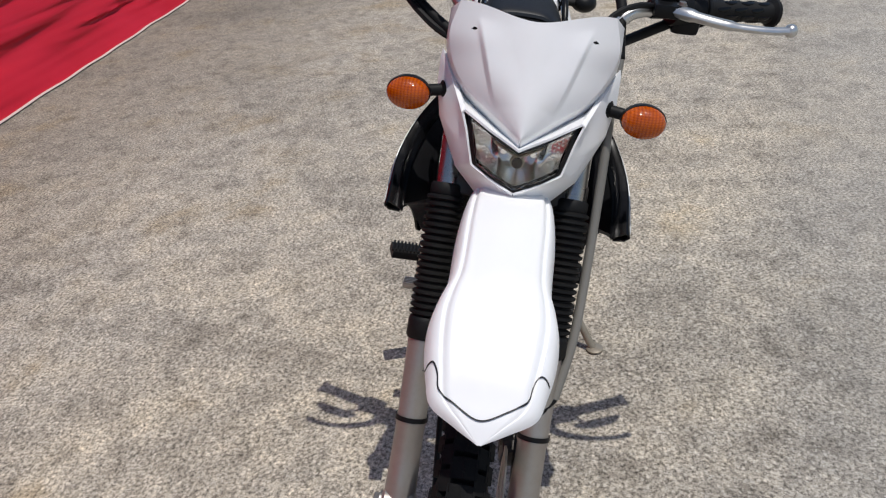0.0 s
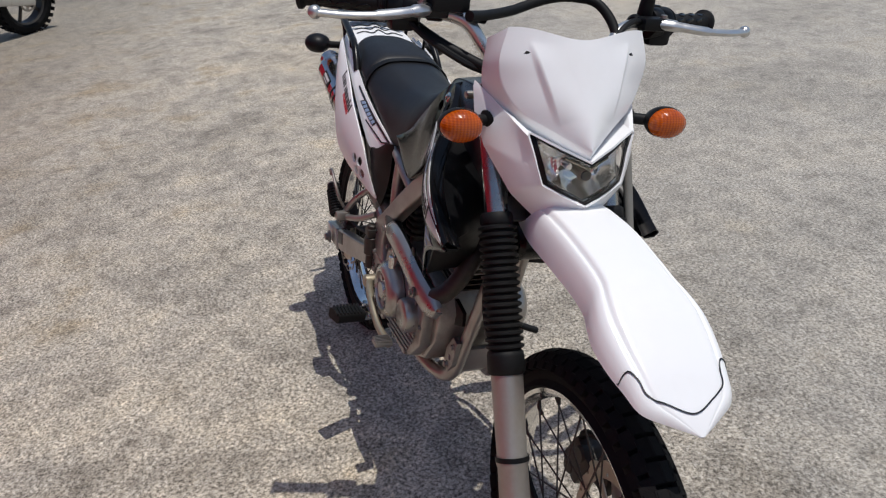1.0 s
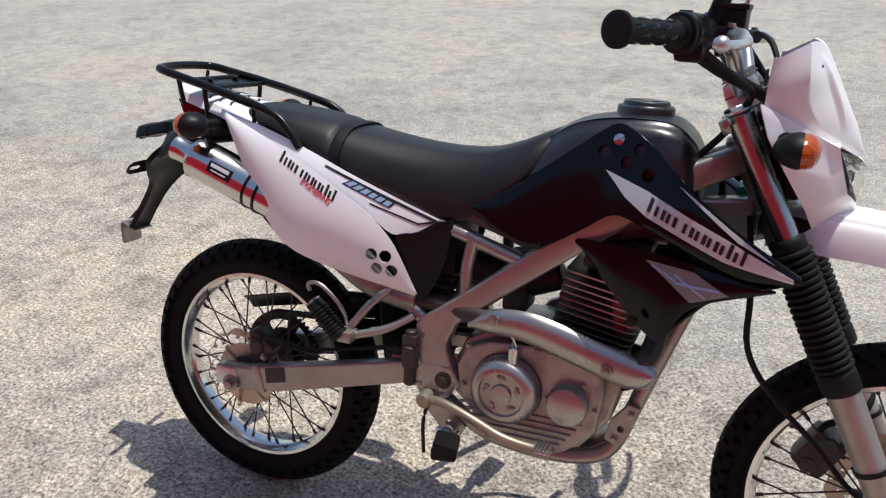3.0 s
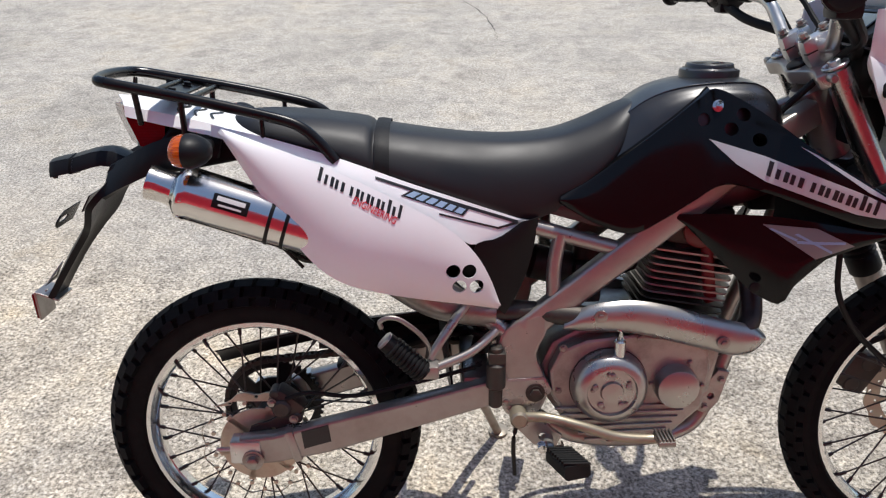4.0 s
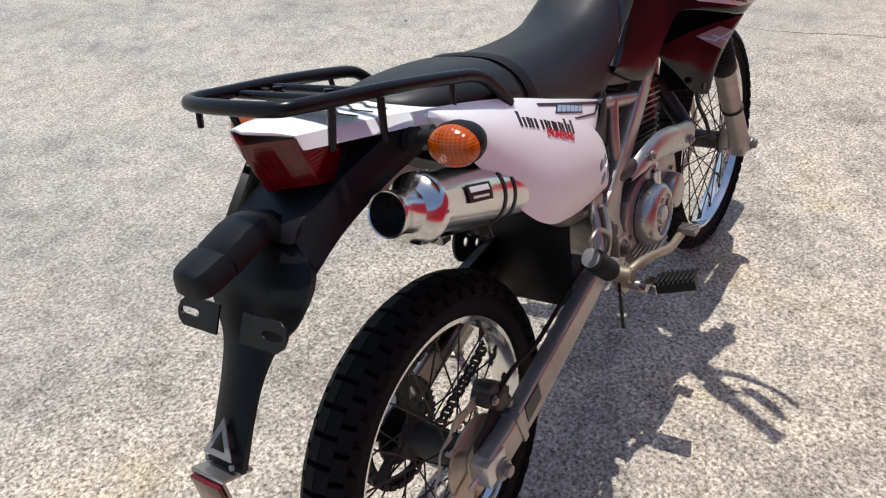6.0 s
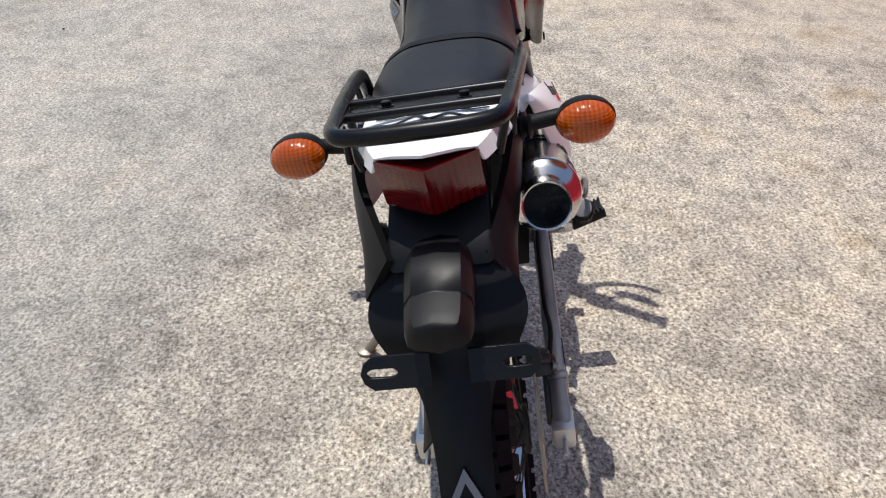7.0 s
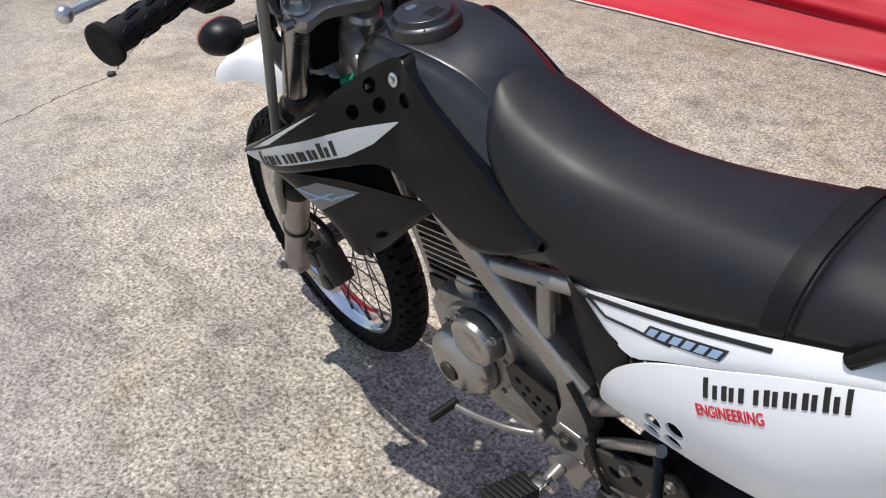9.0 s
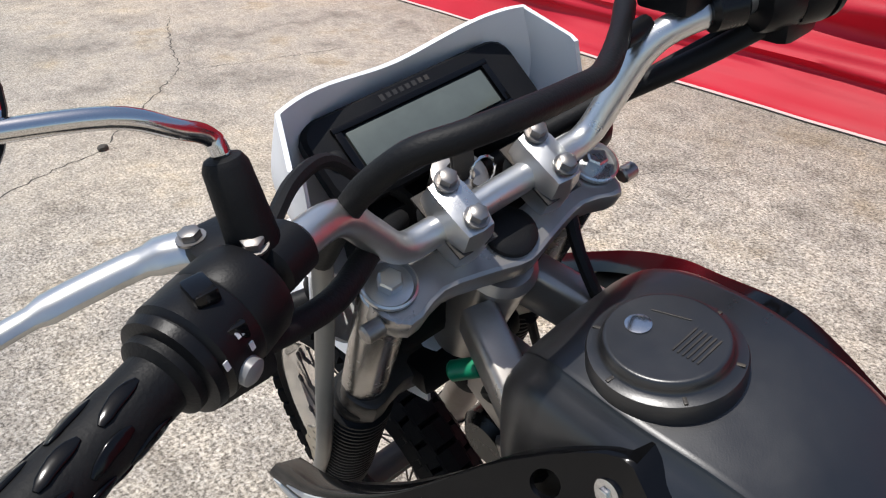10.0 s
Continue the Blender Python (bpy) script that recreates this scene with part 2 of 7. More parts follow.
def fabric():
    m, nt, p = nodes_of("red_tent_fabric")
    weave = tex(nt, "Noise", 900.0, 1.0)
    fade = tex(nt, "Noise", 1.4, 4.0)
    nt.links.new(ramp(nt, fade.outputs[0], [(0.3, (0.40, 0.006, 0.018)), (0.7, (0.50, 0.010, 0.030))]), p.inputs["Base Color"])
    p.inputs["Roughness"].default_value = 0.55
    p.inputs["Specular IOR Level"].default_value = 0.3
    nt.links.new(bump(nt, weave.outputs[0], 0.2, 0.001), p.inputs["Normal"])
    return m


FABRIC = fabric()


# ---- mesh tools ----
def spline(points, per=6, closed=False):
    """Points on a smooth curve through the given ones."""
    pts = [Vector(p) for p in points]
    n = len(pts)
    out = []
    for i in range(n if closed else n - 1):
        if closed:
            a, b, c, d = (pts[(i + k) % n] for k in (-1, 0, 1, 2))
        else:
            b, c = pts[i], pts[i + 1]
            a = pts[i - 1] if i else b * 2 - c
            d = pts[i + 2] if i + 2 < n else c * 2 - b
        for k in range(per):
            t = k / per
            out.append(0.5 * (2 * b + (c - a) * t + (2 * a - 5 * b + 4 * c - d) * t * t + (3 * b - a - 3 * c + d) * t ** 3))
    if not closed:
        out.append(pts[-1])
    return out


def resample(points, n):
    pts = [Vector(p) for p in points]
    run = [0.0]
    for a, b in zip(pts, pts[1:]):
        run.append(run[-1] + (b - a).length)
    out, k = [], 0
    for i in range(n):
        s = run[-1] * i / (n - 1)
        while k < len(pts) - 2 and run[k + 1] < s:
            k += 1
        span = run[k + 1] - run[k]
        out.append(pts[k].lerp(pts[k + 1], (s - run[k]) / span if span else 0))
    return out


def rings(loops, cap=True, closed=True, loop_closed=True):
    """A skin over rings with the same number of points. Returns vertices and faces."""
    n, m = len(loops[0]), len(loops)
    verts = [tuple(p) for ring in loops for p in ring]
    faces = []
    for j in range(m - 1):
        for i in range(n if loop_closed else n - 1):
            k = (i + 1) % n
            faces.append((j * n + i, j * n + k, (j + 1) * n + k, (j + 1) * n + i))
    if cap and loop_closed:
        faces.append(tuple(range(n - 1, -1, -1)))
        faces.append(tuple((m - 1) * n + i for i in range(n)))
    return verts, faces


def join(*geos):
    verts, faces = [], []
    for v, f in geos:
        k = len(verts)
        verts += v
        faces += [tuple(i + k for i in face) for face in f]
    return verts, faces


def moved(geo, m):
    return [tuple(m @ Vector(v)) for v in geo[0]], geo[1]


def flip_y(geo):
    return [(x, -y, z) for x, y, z in geo[0]], [tuple(reversed(f)) for f in geo[1]]


def basis(d, up=(0, 0, 1)):
    d = Vector(d).normalized()
    up = Vector(up)
    if abs(d.dot(up)) > 0.98:
        up = Vector((0, 1, 0))
    side = d.cross(up).normalized()
    return d, side, side.cross(d)


def sweep(path, section, up=(0, 0, 1), scale=None):
    """A section of (side, up) points carried along a path."""
    path = [Vector(p) for p in path]
    loops = []
    for i, p in enumerate(path):
        d = path[min(i + 1, len(path) - 1)] - path[max(i - 1, 0)]
        _, s, u = basis(d, up)
        k = scale[i] if scale else 1.0
        loops.append([p + s * a * k + u * b * k for a, b in section])
    return rings(loops)


def circle(r, n=10, flat=1.0):
    return [(r * math.cos(2 * math.pi * i / n), r * flat * math.sin(2 * math.pi * i / n)) for i in range(n)]


def oblong(w, h, r, n=3):
    """A rectangle w by h with rounded corners."""
    out = []
    for cx, cy, a in ((w / 2 - r, h / 2 - r, 0), (r - w / 2, h / 2 - r, 90), (r - w / 2, r - h / 2, 180), (w / 2 - r, r - h / 2, 270)):
        for k in range(n + 1):
            t = radians(a + 90 * k / n)
            out.append((cx + r * math.cos(t), cy + r * math.sin(t)))
    return out


def tube(points, r, n=10, per=5, smooth=True):
    path = spline(points, per) if smooth and len(points) > 2 else [Vector(p) for p in points]
    return sweep(path, circle(r, n))


def bar(points, w, h, r=0.004, per=1, up=(0, 0, 1), scale=None):
    path = spline(points, per) if per > 1 else points
    return sweep(path, oblong(w, h, r), up, scale)


def lathe(profile, origin, axis, n=32, ends=True):
    """Profile of (along the axis, radius)."""
    o = Vector(origin)
    d, s, u = basis(axis)
    loops = [[o + d * a + (s * math.cos(t) + u * math.sin(t)) * max(r, 1e-4) for t in (2 * math.pi * i / n for i in range(n))] for a, r in profile]
    return rings(loops, cap=ends)


def rod(a, b, r, n=16, edge=0.12):
    """A cylinder with softened edges."""
    a, b = Vector(a), Vector(b)
    length = (b - a).length
    e = min(r * edge * 2, length * 0.3)
    return lathe([(0, r - e), (e, r), (length - e, r), (length, r - e)], a, b - a, n)


def hexbolt(at, axis, r=0.007, h=0.006):
    at, axis = Vector(at), Vector(axis).normalized()
    return join(lathe([(0, r * 1.35), (h * 0.25, r * 1.35)], at, axis, 14), lathe([(h * 0.25, r), (h * 0.9, r), (h, r * 0.8)], at, axis, 6))


def block(centre, size, bevel=0.004, m=None):
    bm = bmesh.new()
    bmesh.ops.create_cube(bm, size=1.0)
    bmesh.ops.scale(bm, vec=size, verts=bm.verts)
    if bevel:
        bmesh.ops.bevel(bm, geom=bm.edges, offset=bevel, segments=2, affect="EDGES", profile=0.6)
    place = Matrix.Translation(centre) @ (m or Matrix.Identity(4))
    bmesh.ops.transform(bm, matrix=place, verts=bm.verts)
    bm.verts.ensure_lookup_table()
    geo = [tuple(v.co) for v in bm.verts], [tuple(v.index for v in f.verts) for f in bm.faces]
    bm.free()
    return geo


def mesh_of(name, geo):
    me = bpy.data.meshes.new(name)
    me.from_pydata(geo[0], [], geo[1])
    bm = bmesh.new()
    bm.from_mesh(me)
    bmesh.ops.recalc_face_normals(bm, faces=bm.faces)
    bm.to_mesh(me)
    bm.free()
    return me


def finish(me, material, angle=38):
    me.materials.clear()
    me.materials.append(material)
    me.polygons.foreach_set("use_smooth", [True] * len(me.polygons))
    me.set_sharp_from_angle(angle=radians(angle))
    me.update()
    return me


def part(name, geo, material, parent=None, label="", at=None, angle=38):
    """Links a geometry as one mesh object under a thing or under a part."""
    me = geo if isinstance(geo, bpy.types.Mesh) else mesh_of(name, geo)
    if not me.materials:
        finish(me, material, angle)
    ob = new(name, me)
    if parent is not None:
        ob.parent = parent
    if at is not None:
        ob.matrix_basis = at
    return tagged(ob, label)


def slab(outline, y0, y1, holes=(), bevel=0.002, smooth=True):
    """A plate in the x-z plane from y0 to y1, with holes: (x, z, radius) or lists of (x, z)."""
    cu = bpy.data.curves.new("outline", "CURVE")
    cu.dimensions, cu.fill_mode = "2D", "BOTH"
    thick = abs(y1 - y0)
    cu.extrude, cu.bevel_depth, cu.bevel_resolution = max(thick / 2 - bevel, 1e-4), bevel, 1
    cu.offset = -bevel
    loops = [outline]
    for h in holes:
        loops.append([(h[0] + h[2] * math.cos(t), h[1] + h[2] * math.sin(t)) for t in (2 * math.pi * i / 14 for i in range(14))] if isinstance(h[0], float) else h)
    for loop in loops:
        sp = cu.splines.new("POLY")
        sp.points.add(len(loop) - 1)
        for q, (x, z) in zip(sp.points, loop):
            q.co = (x, z, 0, 1)
        sp.use_cyclic_u = True
    ob = bpy.data.objects.new("outline", cu)
    me = bpy.data.meshes.new_from_object(ob)
    geo = [(v.co.x, (y0 + y1) / 2 - v.co.z, v.co.y) for v in me.vertices], [tuple(p.vertices) for p in me.polygons]
    bpy.data.objects.remove(ob)
    bpy.data.curves.remove(cu)
    bpy.data.meshes.remove(me)
    return geo


def rounded(points, per=4):
    """A closed smooth outline through (x, z) points."""
    return [(p.x, p.y) for p in spline([(x, z, 0) for x, z in points], per, closed=True)]


def patch(top, low, n, m, bulge=(0, 0, 0), thick=0.003, power=1.0, per=6):
    """A curved panel between two edges, with thickness."""
    a, b = resample(spline(top, per), n), resample(spline(low, per), n)
    bulge = Vector(bulge)
    grid = []
    for j in range(m):
        v = j / (m - 1)
        grid.append([p.lerp(q, v) + bulge * (4 * v * (1 - v)) ** power * math.sin(math.pi * (i + 0.5) / n) ** 0.5 for i, (p, q) in enumerate(zip(a, b))])
    return sheet(grid, thick)


def sheet(grid, thick):
    """A grid of points as a thin solid; the thickness goes against the grid's normal."""
    m, n = len(grid), len(grid[0])
    back = []
    for j in range(m):
        row = []
        for i in range(n):
            du = grid[j][min(i + 1, n - 1)] - grid[j][max(i - 1, 0)]
            dv = grid[min(j + 1, m - 1)][i] - grid[max(j - 1, 0)][i]
            nrm = du.cross(dv)
            row.append(grid[j][i] - (nrm.normalized() if nrm.length > 1e-12 else Vector((0, 0, 1))) * thick)
        back.append(row)
    verts = [tuple(p) for row in grid for p in row] + [tuple(p) for row in back for p in row]
    k = m * n
    faces = []
    for j in range(m - 1):
        for i in range(n - 1):
            a = j * n + i
            faces += [(a, a + 1, a + n + 1, a + n), (k + a, k + a + n, k + a + n + 1, k + a + 1)]
    edge = [i for i in range(n)] + [j * n + n - 1 for j in range(1, m)] + [(m - 1) * n + i for i in range(n - 2, -1, -1)] + [j * n for j in range(m - 2, 0, -1)]
    for a, b in zip(edge, edge[1:] + edge[:1]):
        faces.append((a, k + a, k + b, b))
    return verts, faces


def cut(geo, cutters, name="cut"):
    """The geometry with the cutters' shapes taken out of it."""
    ob = bpy.data.objects.new(name, mesh_of(name, geo))
    tool = bpy.data.objects.new(name + "_tool", mesh_of(name, join(*cutters)))
    scene.collection.objects.link(ob)
    scene.collection.objects.link(tool)
    mod = ob.modifiers.new("holes", "BOOLEAN")
    mod.operation, mod.object, mod.solver = "DIFFERENCE", tool, "EXACT"
    dg = bpy.context.evaluated_depsgraph_get()
    me = bpy.data.meshes.new_from_object(ob.evaluated_get(dg))
    out = [tuple(v.co) for v in me.vertices], [tuple(p.vertices) for p in me.polygons]
    for o in (ob, tool):
        data = o.data
        bpy.data.objects.remove(o)
        bpy.data.meshes.remove(data)
    bpy.data.meshes.remove(me)
    return out


def onto(shape, target, side, lift=0.0012, depth=0.0015):
    """Lays flat (x, z) polygons on a panel seen from its side: each polygon becomes a thin decal. side: the sign of y it faces."""
    from mathutils.bvhtree import BVHTree
    tree = BVHTree.FromPolygons(target[0], target[1])
    verts, faces = [], []

    def y_at(x, z):
        hit = tree.ray_cast(Vector((x, side * 1.0, z)), Vector((0, -side, 0)))
        return hit[0].y if hit[0] is not None else None

    index, edges = {}, {}

    def vert(x, z):
        key = (round(x, 6), round(z, 6))
        if key not in index:
            y = y_at(x, z)
            index[key] = len(verts) if y is not None else None
            if y is not None:
                verts.append((x, y + side * lift, z))
        return index[key]

    for poly in shape:
        ids = [vert(x, z) for x, z in poly]
        if None in ids or len(set(ids)) < 3:
            continue
        faces.append(tuple(ids))
        for a, b in zip(ids, ids[1:] + ids[:1]):
            edges[(min(a, b), max(a, b))] = edges.get((min(a, b), max(a, b)), 0) + 1
    n = len(verts)
    verts += [(x, y - side * depth, z) for x, y, z in verts]
    for (a, b), used in edges.items():
        if used == 1:
            faces.append((a, b, b + n, a + n))
    return verts, faces


def cells(corners, nu, nv):
    """A quadrilateral (a, b, c, d) in (x, z) cut into nu by nv small ones, so that it can follow a curved panel."""
    a, b, c, d = (Vector(p) for p in corners)
    at = lambda u, v: tuple((a.lerp(b, u)).lerp(d.lerp(c, u), v))
    return [[at(i / nu, j / nv), at((i + 1) / nu, j / nv), at((i + 1) / nu, (j + 1) / nv), at(i / nu, (j + 1) / nv)] for i in range(nu) for j in range(nv)]


# ---- the setting ----
def ground():
    """One sheet of concrete out to the horizon, finer near the motorcycle."""
    xs = [-900, -300, -100, -40, -20, -12, -8, -6, -4, -3, -2, -1, 0, 1, 2, 3, 4, 6, 8, 12, 20, 40, 100, 300, 900]
    geo = [(x, y, 0.0) for y in xs for x in xs], [(j * 25 + i, j * 25 + i + 1, j * 25 + i + 26, j * 25 + i + 25) for j in range(24) for i in range(24)]
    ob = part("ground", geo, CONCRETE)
    return tagged(ob, "worn sunlit grey concrete yard with exposed speckled aggregate", "ground", kind="structure")


ground()


def crack(points, width, seed):
    """A hairline crack: a jagged dark groove lying in the concrete."""
    rng = random.Random(seed)
    path = resample(spline([(x, y, 0) for x, y in points], 4), 12 * len(points))
    verts, faces = [], []
    for i, p in enumerate(path):
        d = path[min(i + 1, len(path) - 1)] - path[max(i - 1, 0)]
        s = Vector((-d.y, d.x, 0)).normalized()
        q = p + s * rng.uniform(-0.012, 0.012)
        w = width * rng.uniform(0.25, 1.0) * min(1.0, 0.2 + 4 * min(i, len(path) - 1 - i) / len(path))
        verts += [tuple(q + s * w + Vector((0, 0, 0.0008))), tuple(q - s * w + Vector((0, 0, 0.0008)))]
        if i:
            k = 2 * i
            faces.append((k - 2, k - 1, k + 1, k))
    ob = part("crack", (verts, faces), CRACK)
    return tagged(ob, "thin dark jagged crack in the concrete ground", "crack", "cracks in the concrete", "structure")


crack([(2.62, 0.87), (2.64, 0.41), (2.71, 0.20), (2.82, 0.0), (2.885, -0.19), (3.08, -0.34), (3.6, -0.79), (4.0, -0.93), (4.8, -1.25)], 0.0045, 1)
crack([(3.6, -0.79), (3.48, -1.3), (3.40, -1.8)], 0.003, 2)
crack([(-0.23, 5.6), (0.0, 4.85), (0.07, 4.08)], 0.006, 3)
crack([(-2.2, 0.23), (-2.235, 0.48), (-2.26, 0.72)], 0.0025, 4)
crack([(2.0, -1.3), (1.5, -1.6), (1.2, -2.2)], 0.002, 5)


def pebble(x, y, r):
    bm = bmesh.new()
    bmesh.ops.create_icosphere(bm, subdivisions=2, radius=r)
    for v in bm.verts:
        v.co *= 1 + 0.35 * noise.noise(v.co / r * 1.3 + Vector((x, y, 0)))
        v.co.z *= 0.6
    bmesh.ops.translate(bm, verts=bm.verts, vec=(x, y, r * 0.4))
    geo = [tuple(v.co) for v in bm.verts], [tuple(v.index for v in f.verts) for f in bm.faces]
    bm.free()
    ob = part("pebble", geo, CRACK)
    return tagged(ob, "small dark pebble lying on the concrete", "pebble", "pebbles on the concrete")


pebble(2.885, -0.194, 0.022)
pebble(1.76, 1.95, 0.006)
pebble(3.3, 0.9, 0.008)


def tent_wall():
    """A red fabric wall whose loose hem slopes out on to the ground."""
    nx, levels = 220, [0.0125 * k for k in range(52)] + [0.68, 0.74, 0.82, 0.92, 1.05, 1.2, 1.4, 1.7, 2.1, 2.5]
    grid = []
    for z in levels:
        row = []
        for i in range(nx):
            x = -6.05 + 15 * i / (nx - 1)
            slope = 0.40 * (1 - math.exp(-z / 0.26))
            sag = 0.045 * noise.noise(Vector((x * 0.8 + z, z * 4.5, 0)))
            fold = 0.075 * noise.noise(Vector((x * 0.42 + z * 1.6, z * 10.0 + 0.25 * x, 3.0)))
            fold += 0.022 * (1 - abs(noise.noise(Vector((x * 0.6 - z * 1.2, z * 21.0 - 0.4 * x, 8.0)))) * 2.2)
            k = min(1.0, z / 0.07) * math.exp(-max(0.0, z - 0.55) / 0.5)
            row.append(Vector((x, -2.70 + 0.043 * x - slope + (sag + fold) * k + 0.012 * noise.noise(Vector((x * 2.5, 7, 1))), max(0.003, z))))
        grid.append(row)
    hem = [Vector((p.x, p.y + 0.03 + 0.012 * noise.noise(Vector((p.x * 3, 0, 9))), 0.004)) for p in grid[0]]
    geo = sheet([hem] + grid, 0.003)
    ob = part("tent_wall", geo, FABRIC, angle=80)
    part("hem_binding", sheet([[p + Vector((0, dy, 0.006 - dy * 0.05)) for p in hem] for dy in (0.012, -0.012)][::-1], 0.002), HEM, ob, "cream webbing along the hem")
    return tagged(ob, "bright red fabric tent wall with sagging folds reaching the ground", "tent wall")


tent_wall()


# ---- the motorcycle: x ahead, y to its left, z up; it leans on its side stand ----
LEAN = 10.8
bike = new("motorcycle")
bike.empty_display_size = 0.2
bike.matrix_basis = Matrix.Translation((0.003, 0.009, 0)) @ Matrix.Rotation(radians(1.3), 4, "Z") @ Matrix.Rotation(radians(-LEAN), 4, "X")
tagged(bike, "white and black dual-sport motorcycle leaning on its side stand", "motorcycle")
HEAD = Vector((0.316, 0, 0.945))
RAKE = Vector((-0.483, 0, 0.8756))
STEER = Matrix.Translation(HEAD + Vector((0, 0.003, 0))) @ Matrix.Rotation(radians(-2.3), 4, RAKE) @ Matrix.Translation(-HEAD)
SIDES = (1, -1)


def add(name, geo, material, parent=None, label="", steer=False, angle=38):
    top = parent is None
    return part(name, geo, material, bike if top else parent, label, STEER if steer and top else None, angle)


def sided(geo, s):
    return geo if s > 0 else flip_y(geo)


# wheels
def knobs(R, width, count, block_w):
    """Tread blocks in staggered rows round a tyre whose axle lies along y: each row's block and its turns."""
    out = []
    r_sec = width / 2
    rows = [(-0.60, 1, 1.10), (-0.2, 0, 1.0), (0.2, 0, 1.0), (0.60, 1, 1.10), (-0.94, 0, 0.86), (0.94, 0, 0.86)]
    for a, odd, grow in rows:
        ang = a * 1.15
        top, low = r_sec + 0.0005, r_sec - 0.0125
        half_l, half_w = math.pi * R / count * 0.86 * min(grow, 1.0), block_w * 0.52 * grow
        ring = []
        for depth, k in ((low, 1.12), (top, 0.92)):
            for u, v in ((-1, -1), (1, -1), (1, 1), (-1, 1)):
                b = ang + v * half_w * k / r_sec
                rr = R - r_sec + depth * math.cos(b)
                y = depth * math.sin(b) * 1.02
                tt = u * half_l * k / R
                ring.append((rr * math.cos(tt), y, rr * math.sin(tt)))
        block_geo = (ring, [(0, 3, 2, 1), (4, 5, 6, 7), (0, 1, 5, 4), (1, 2, 6, 5), (2, 3, 7, 6), (3, 0, 4, 7)])
        out.append((block_geo, [Matrix.Rotation(2 * math.pi * (i + 0.5 * odd) / count, 4, "Y") for i in range(count)]))
    return out


def tyre(R, width, bead):
    w = width / 2
    c = R - w
    profile = []
    for k in range(25):
        a = math.pi * (-0.5 + k / 24) * 1.32
        r = w - 0.0115
        profile.append((r * math.sin(a) * 1.02, c + r * math.cos(a)))
    profile = [(-0.026, bead), (-0.034, bead + 0.006)] + [p for p in profile if p[1] > bead + 0.012] + [(0.034, bead + 0.006), (0.026, bead)]
    return lathe(profile, (0, 0, 0), (0, 1, 0), 72, ends=False)


def rim(r_out, r_in, w):
    h = w / 2
    profile = [(-h, r_out), (-h, r_out - 0.010), (-h * 0.8, r_out - 0.013), (-h * 0.45, r_in + 0.004), (-h * 0.3, r_in), (h * 0.3, r_in), (h * 0.45, r_in + 0.004), (h * 0.8, r_out - 0.013), (h, r_out - 0.010), (h, r_out),
               (h * 0.86, r_out), (h * 0.8, r_out - 0.006), (0, r_in + 0.008), (-h * 0.8, r_out - 0.006), (-h * 0.86, r_out), (-h, r_out)]
    return lathe(profile, (0, 0, 0), (0, 1, 0), 72, ends=False)


def wheel(name, centre, R, width, rim_out, rim_in, hub_r, steer, knob_count):
    m = (STEER if steer else Matrix.Identity(4)) @ Matrix.Translation(centre)
    hub = part(name, lathe([(-0.055, 0.012), (-0.053, hub_r), (-0.046, hub_r), (-0.04, hub_r * 0.72), (0.04, hub_r * 0.72), (0.046, hub_r), (0.053, hub_r), (0.055, 0.012)], (0, 0, 0), (0, 1, 0), 32), DARK_METAL, bike,
               "wire-spoked wheel with polished rim and knobbly tyre", m)
    casing = part("tyre", tyre(R, width, rim_out - 0.004), TYRE, hub, "dusty black knobbly tyre", angle=30)
    if steer:
        tread = part("tread", join(*[moved(geo, turn) for geo, turns in knobs(R, width, knob_count, 0.021) for turn in turns]), TYRE, casing, angle=30)
        tagged(tread, "rows of square rubber tread blocks", kind="stuff")
    else:
        for geo, turns in knobs(R, width, knob_count, 0.021):
            shape = finish(mesh_of("tread_block", geo), TYRE, 30)
            for turn in turns:
                part("tread_block", shape, TYRE, hub, at=turn)
    part("rim", rim(rim_out, rim_in, 0.056), RIM, hub, "polished aluminium rim")
    count, shared = 36, {}
    for i in range(count):
        side, lean = (1 if i % 2 else -1), (1 if (i // 2) % 2 else -1)
        key = (side, lean)
        if key not in shared:
            t = lean * 0.62
            a = Vector((hub_r * 0.9 * math.cos(t), side * 0.045, hub_r * 0.9 * math.sin(t)))
            b = Vector((rim_in + 0.002, side * 0.007, 0))
            c = a.lerp(b, 0.93)
            shared[key] = finish(mesh_of("spoke", join(rod(a, b, 0.0017, 6), rod(c, b, 0.0036, 6))), DARK_METAL)
        part("spoke", shared[key], DARK_METAL, hub, at=Matrix.Rotation(2 * math.pi * i / count, 4, "Y"))
    return hub


REAR, FRONT = Vector((-0.63, 0, 0.294)), Vector((0.672, 0, 0.311))
rear_wheel = wheel("rear_wheel", REAR, 0.294, 0.094, 0.224, 0.203, 0.040, False, 46)
front_wheel = wheel("front_wheel", FRONT + Vector((0, -0.014, 0)), 0.311, 0.078, 0.251, 0.231, 0.034, True, 54)


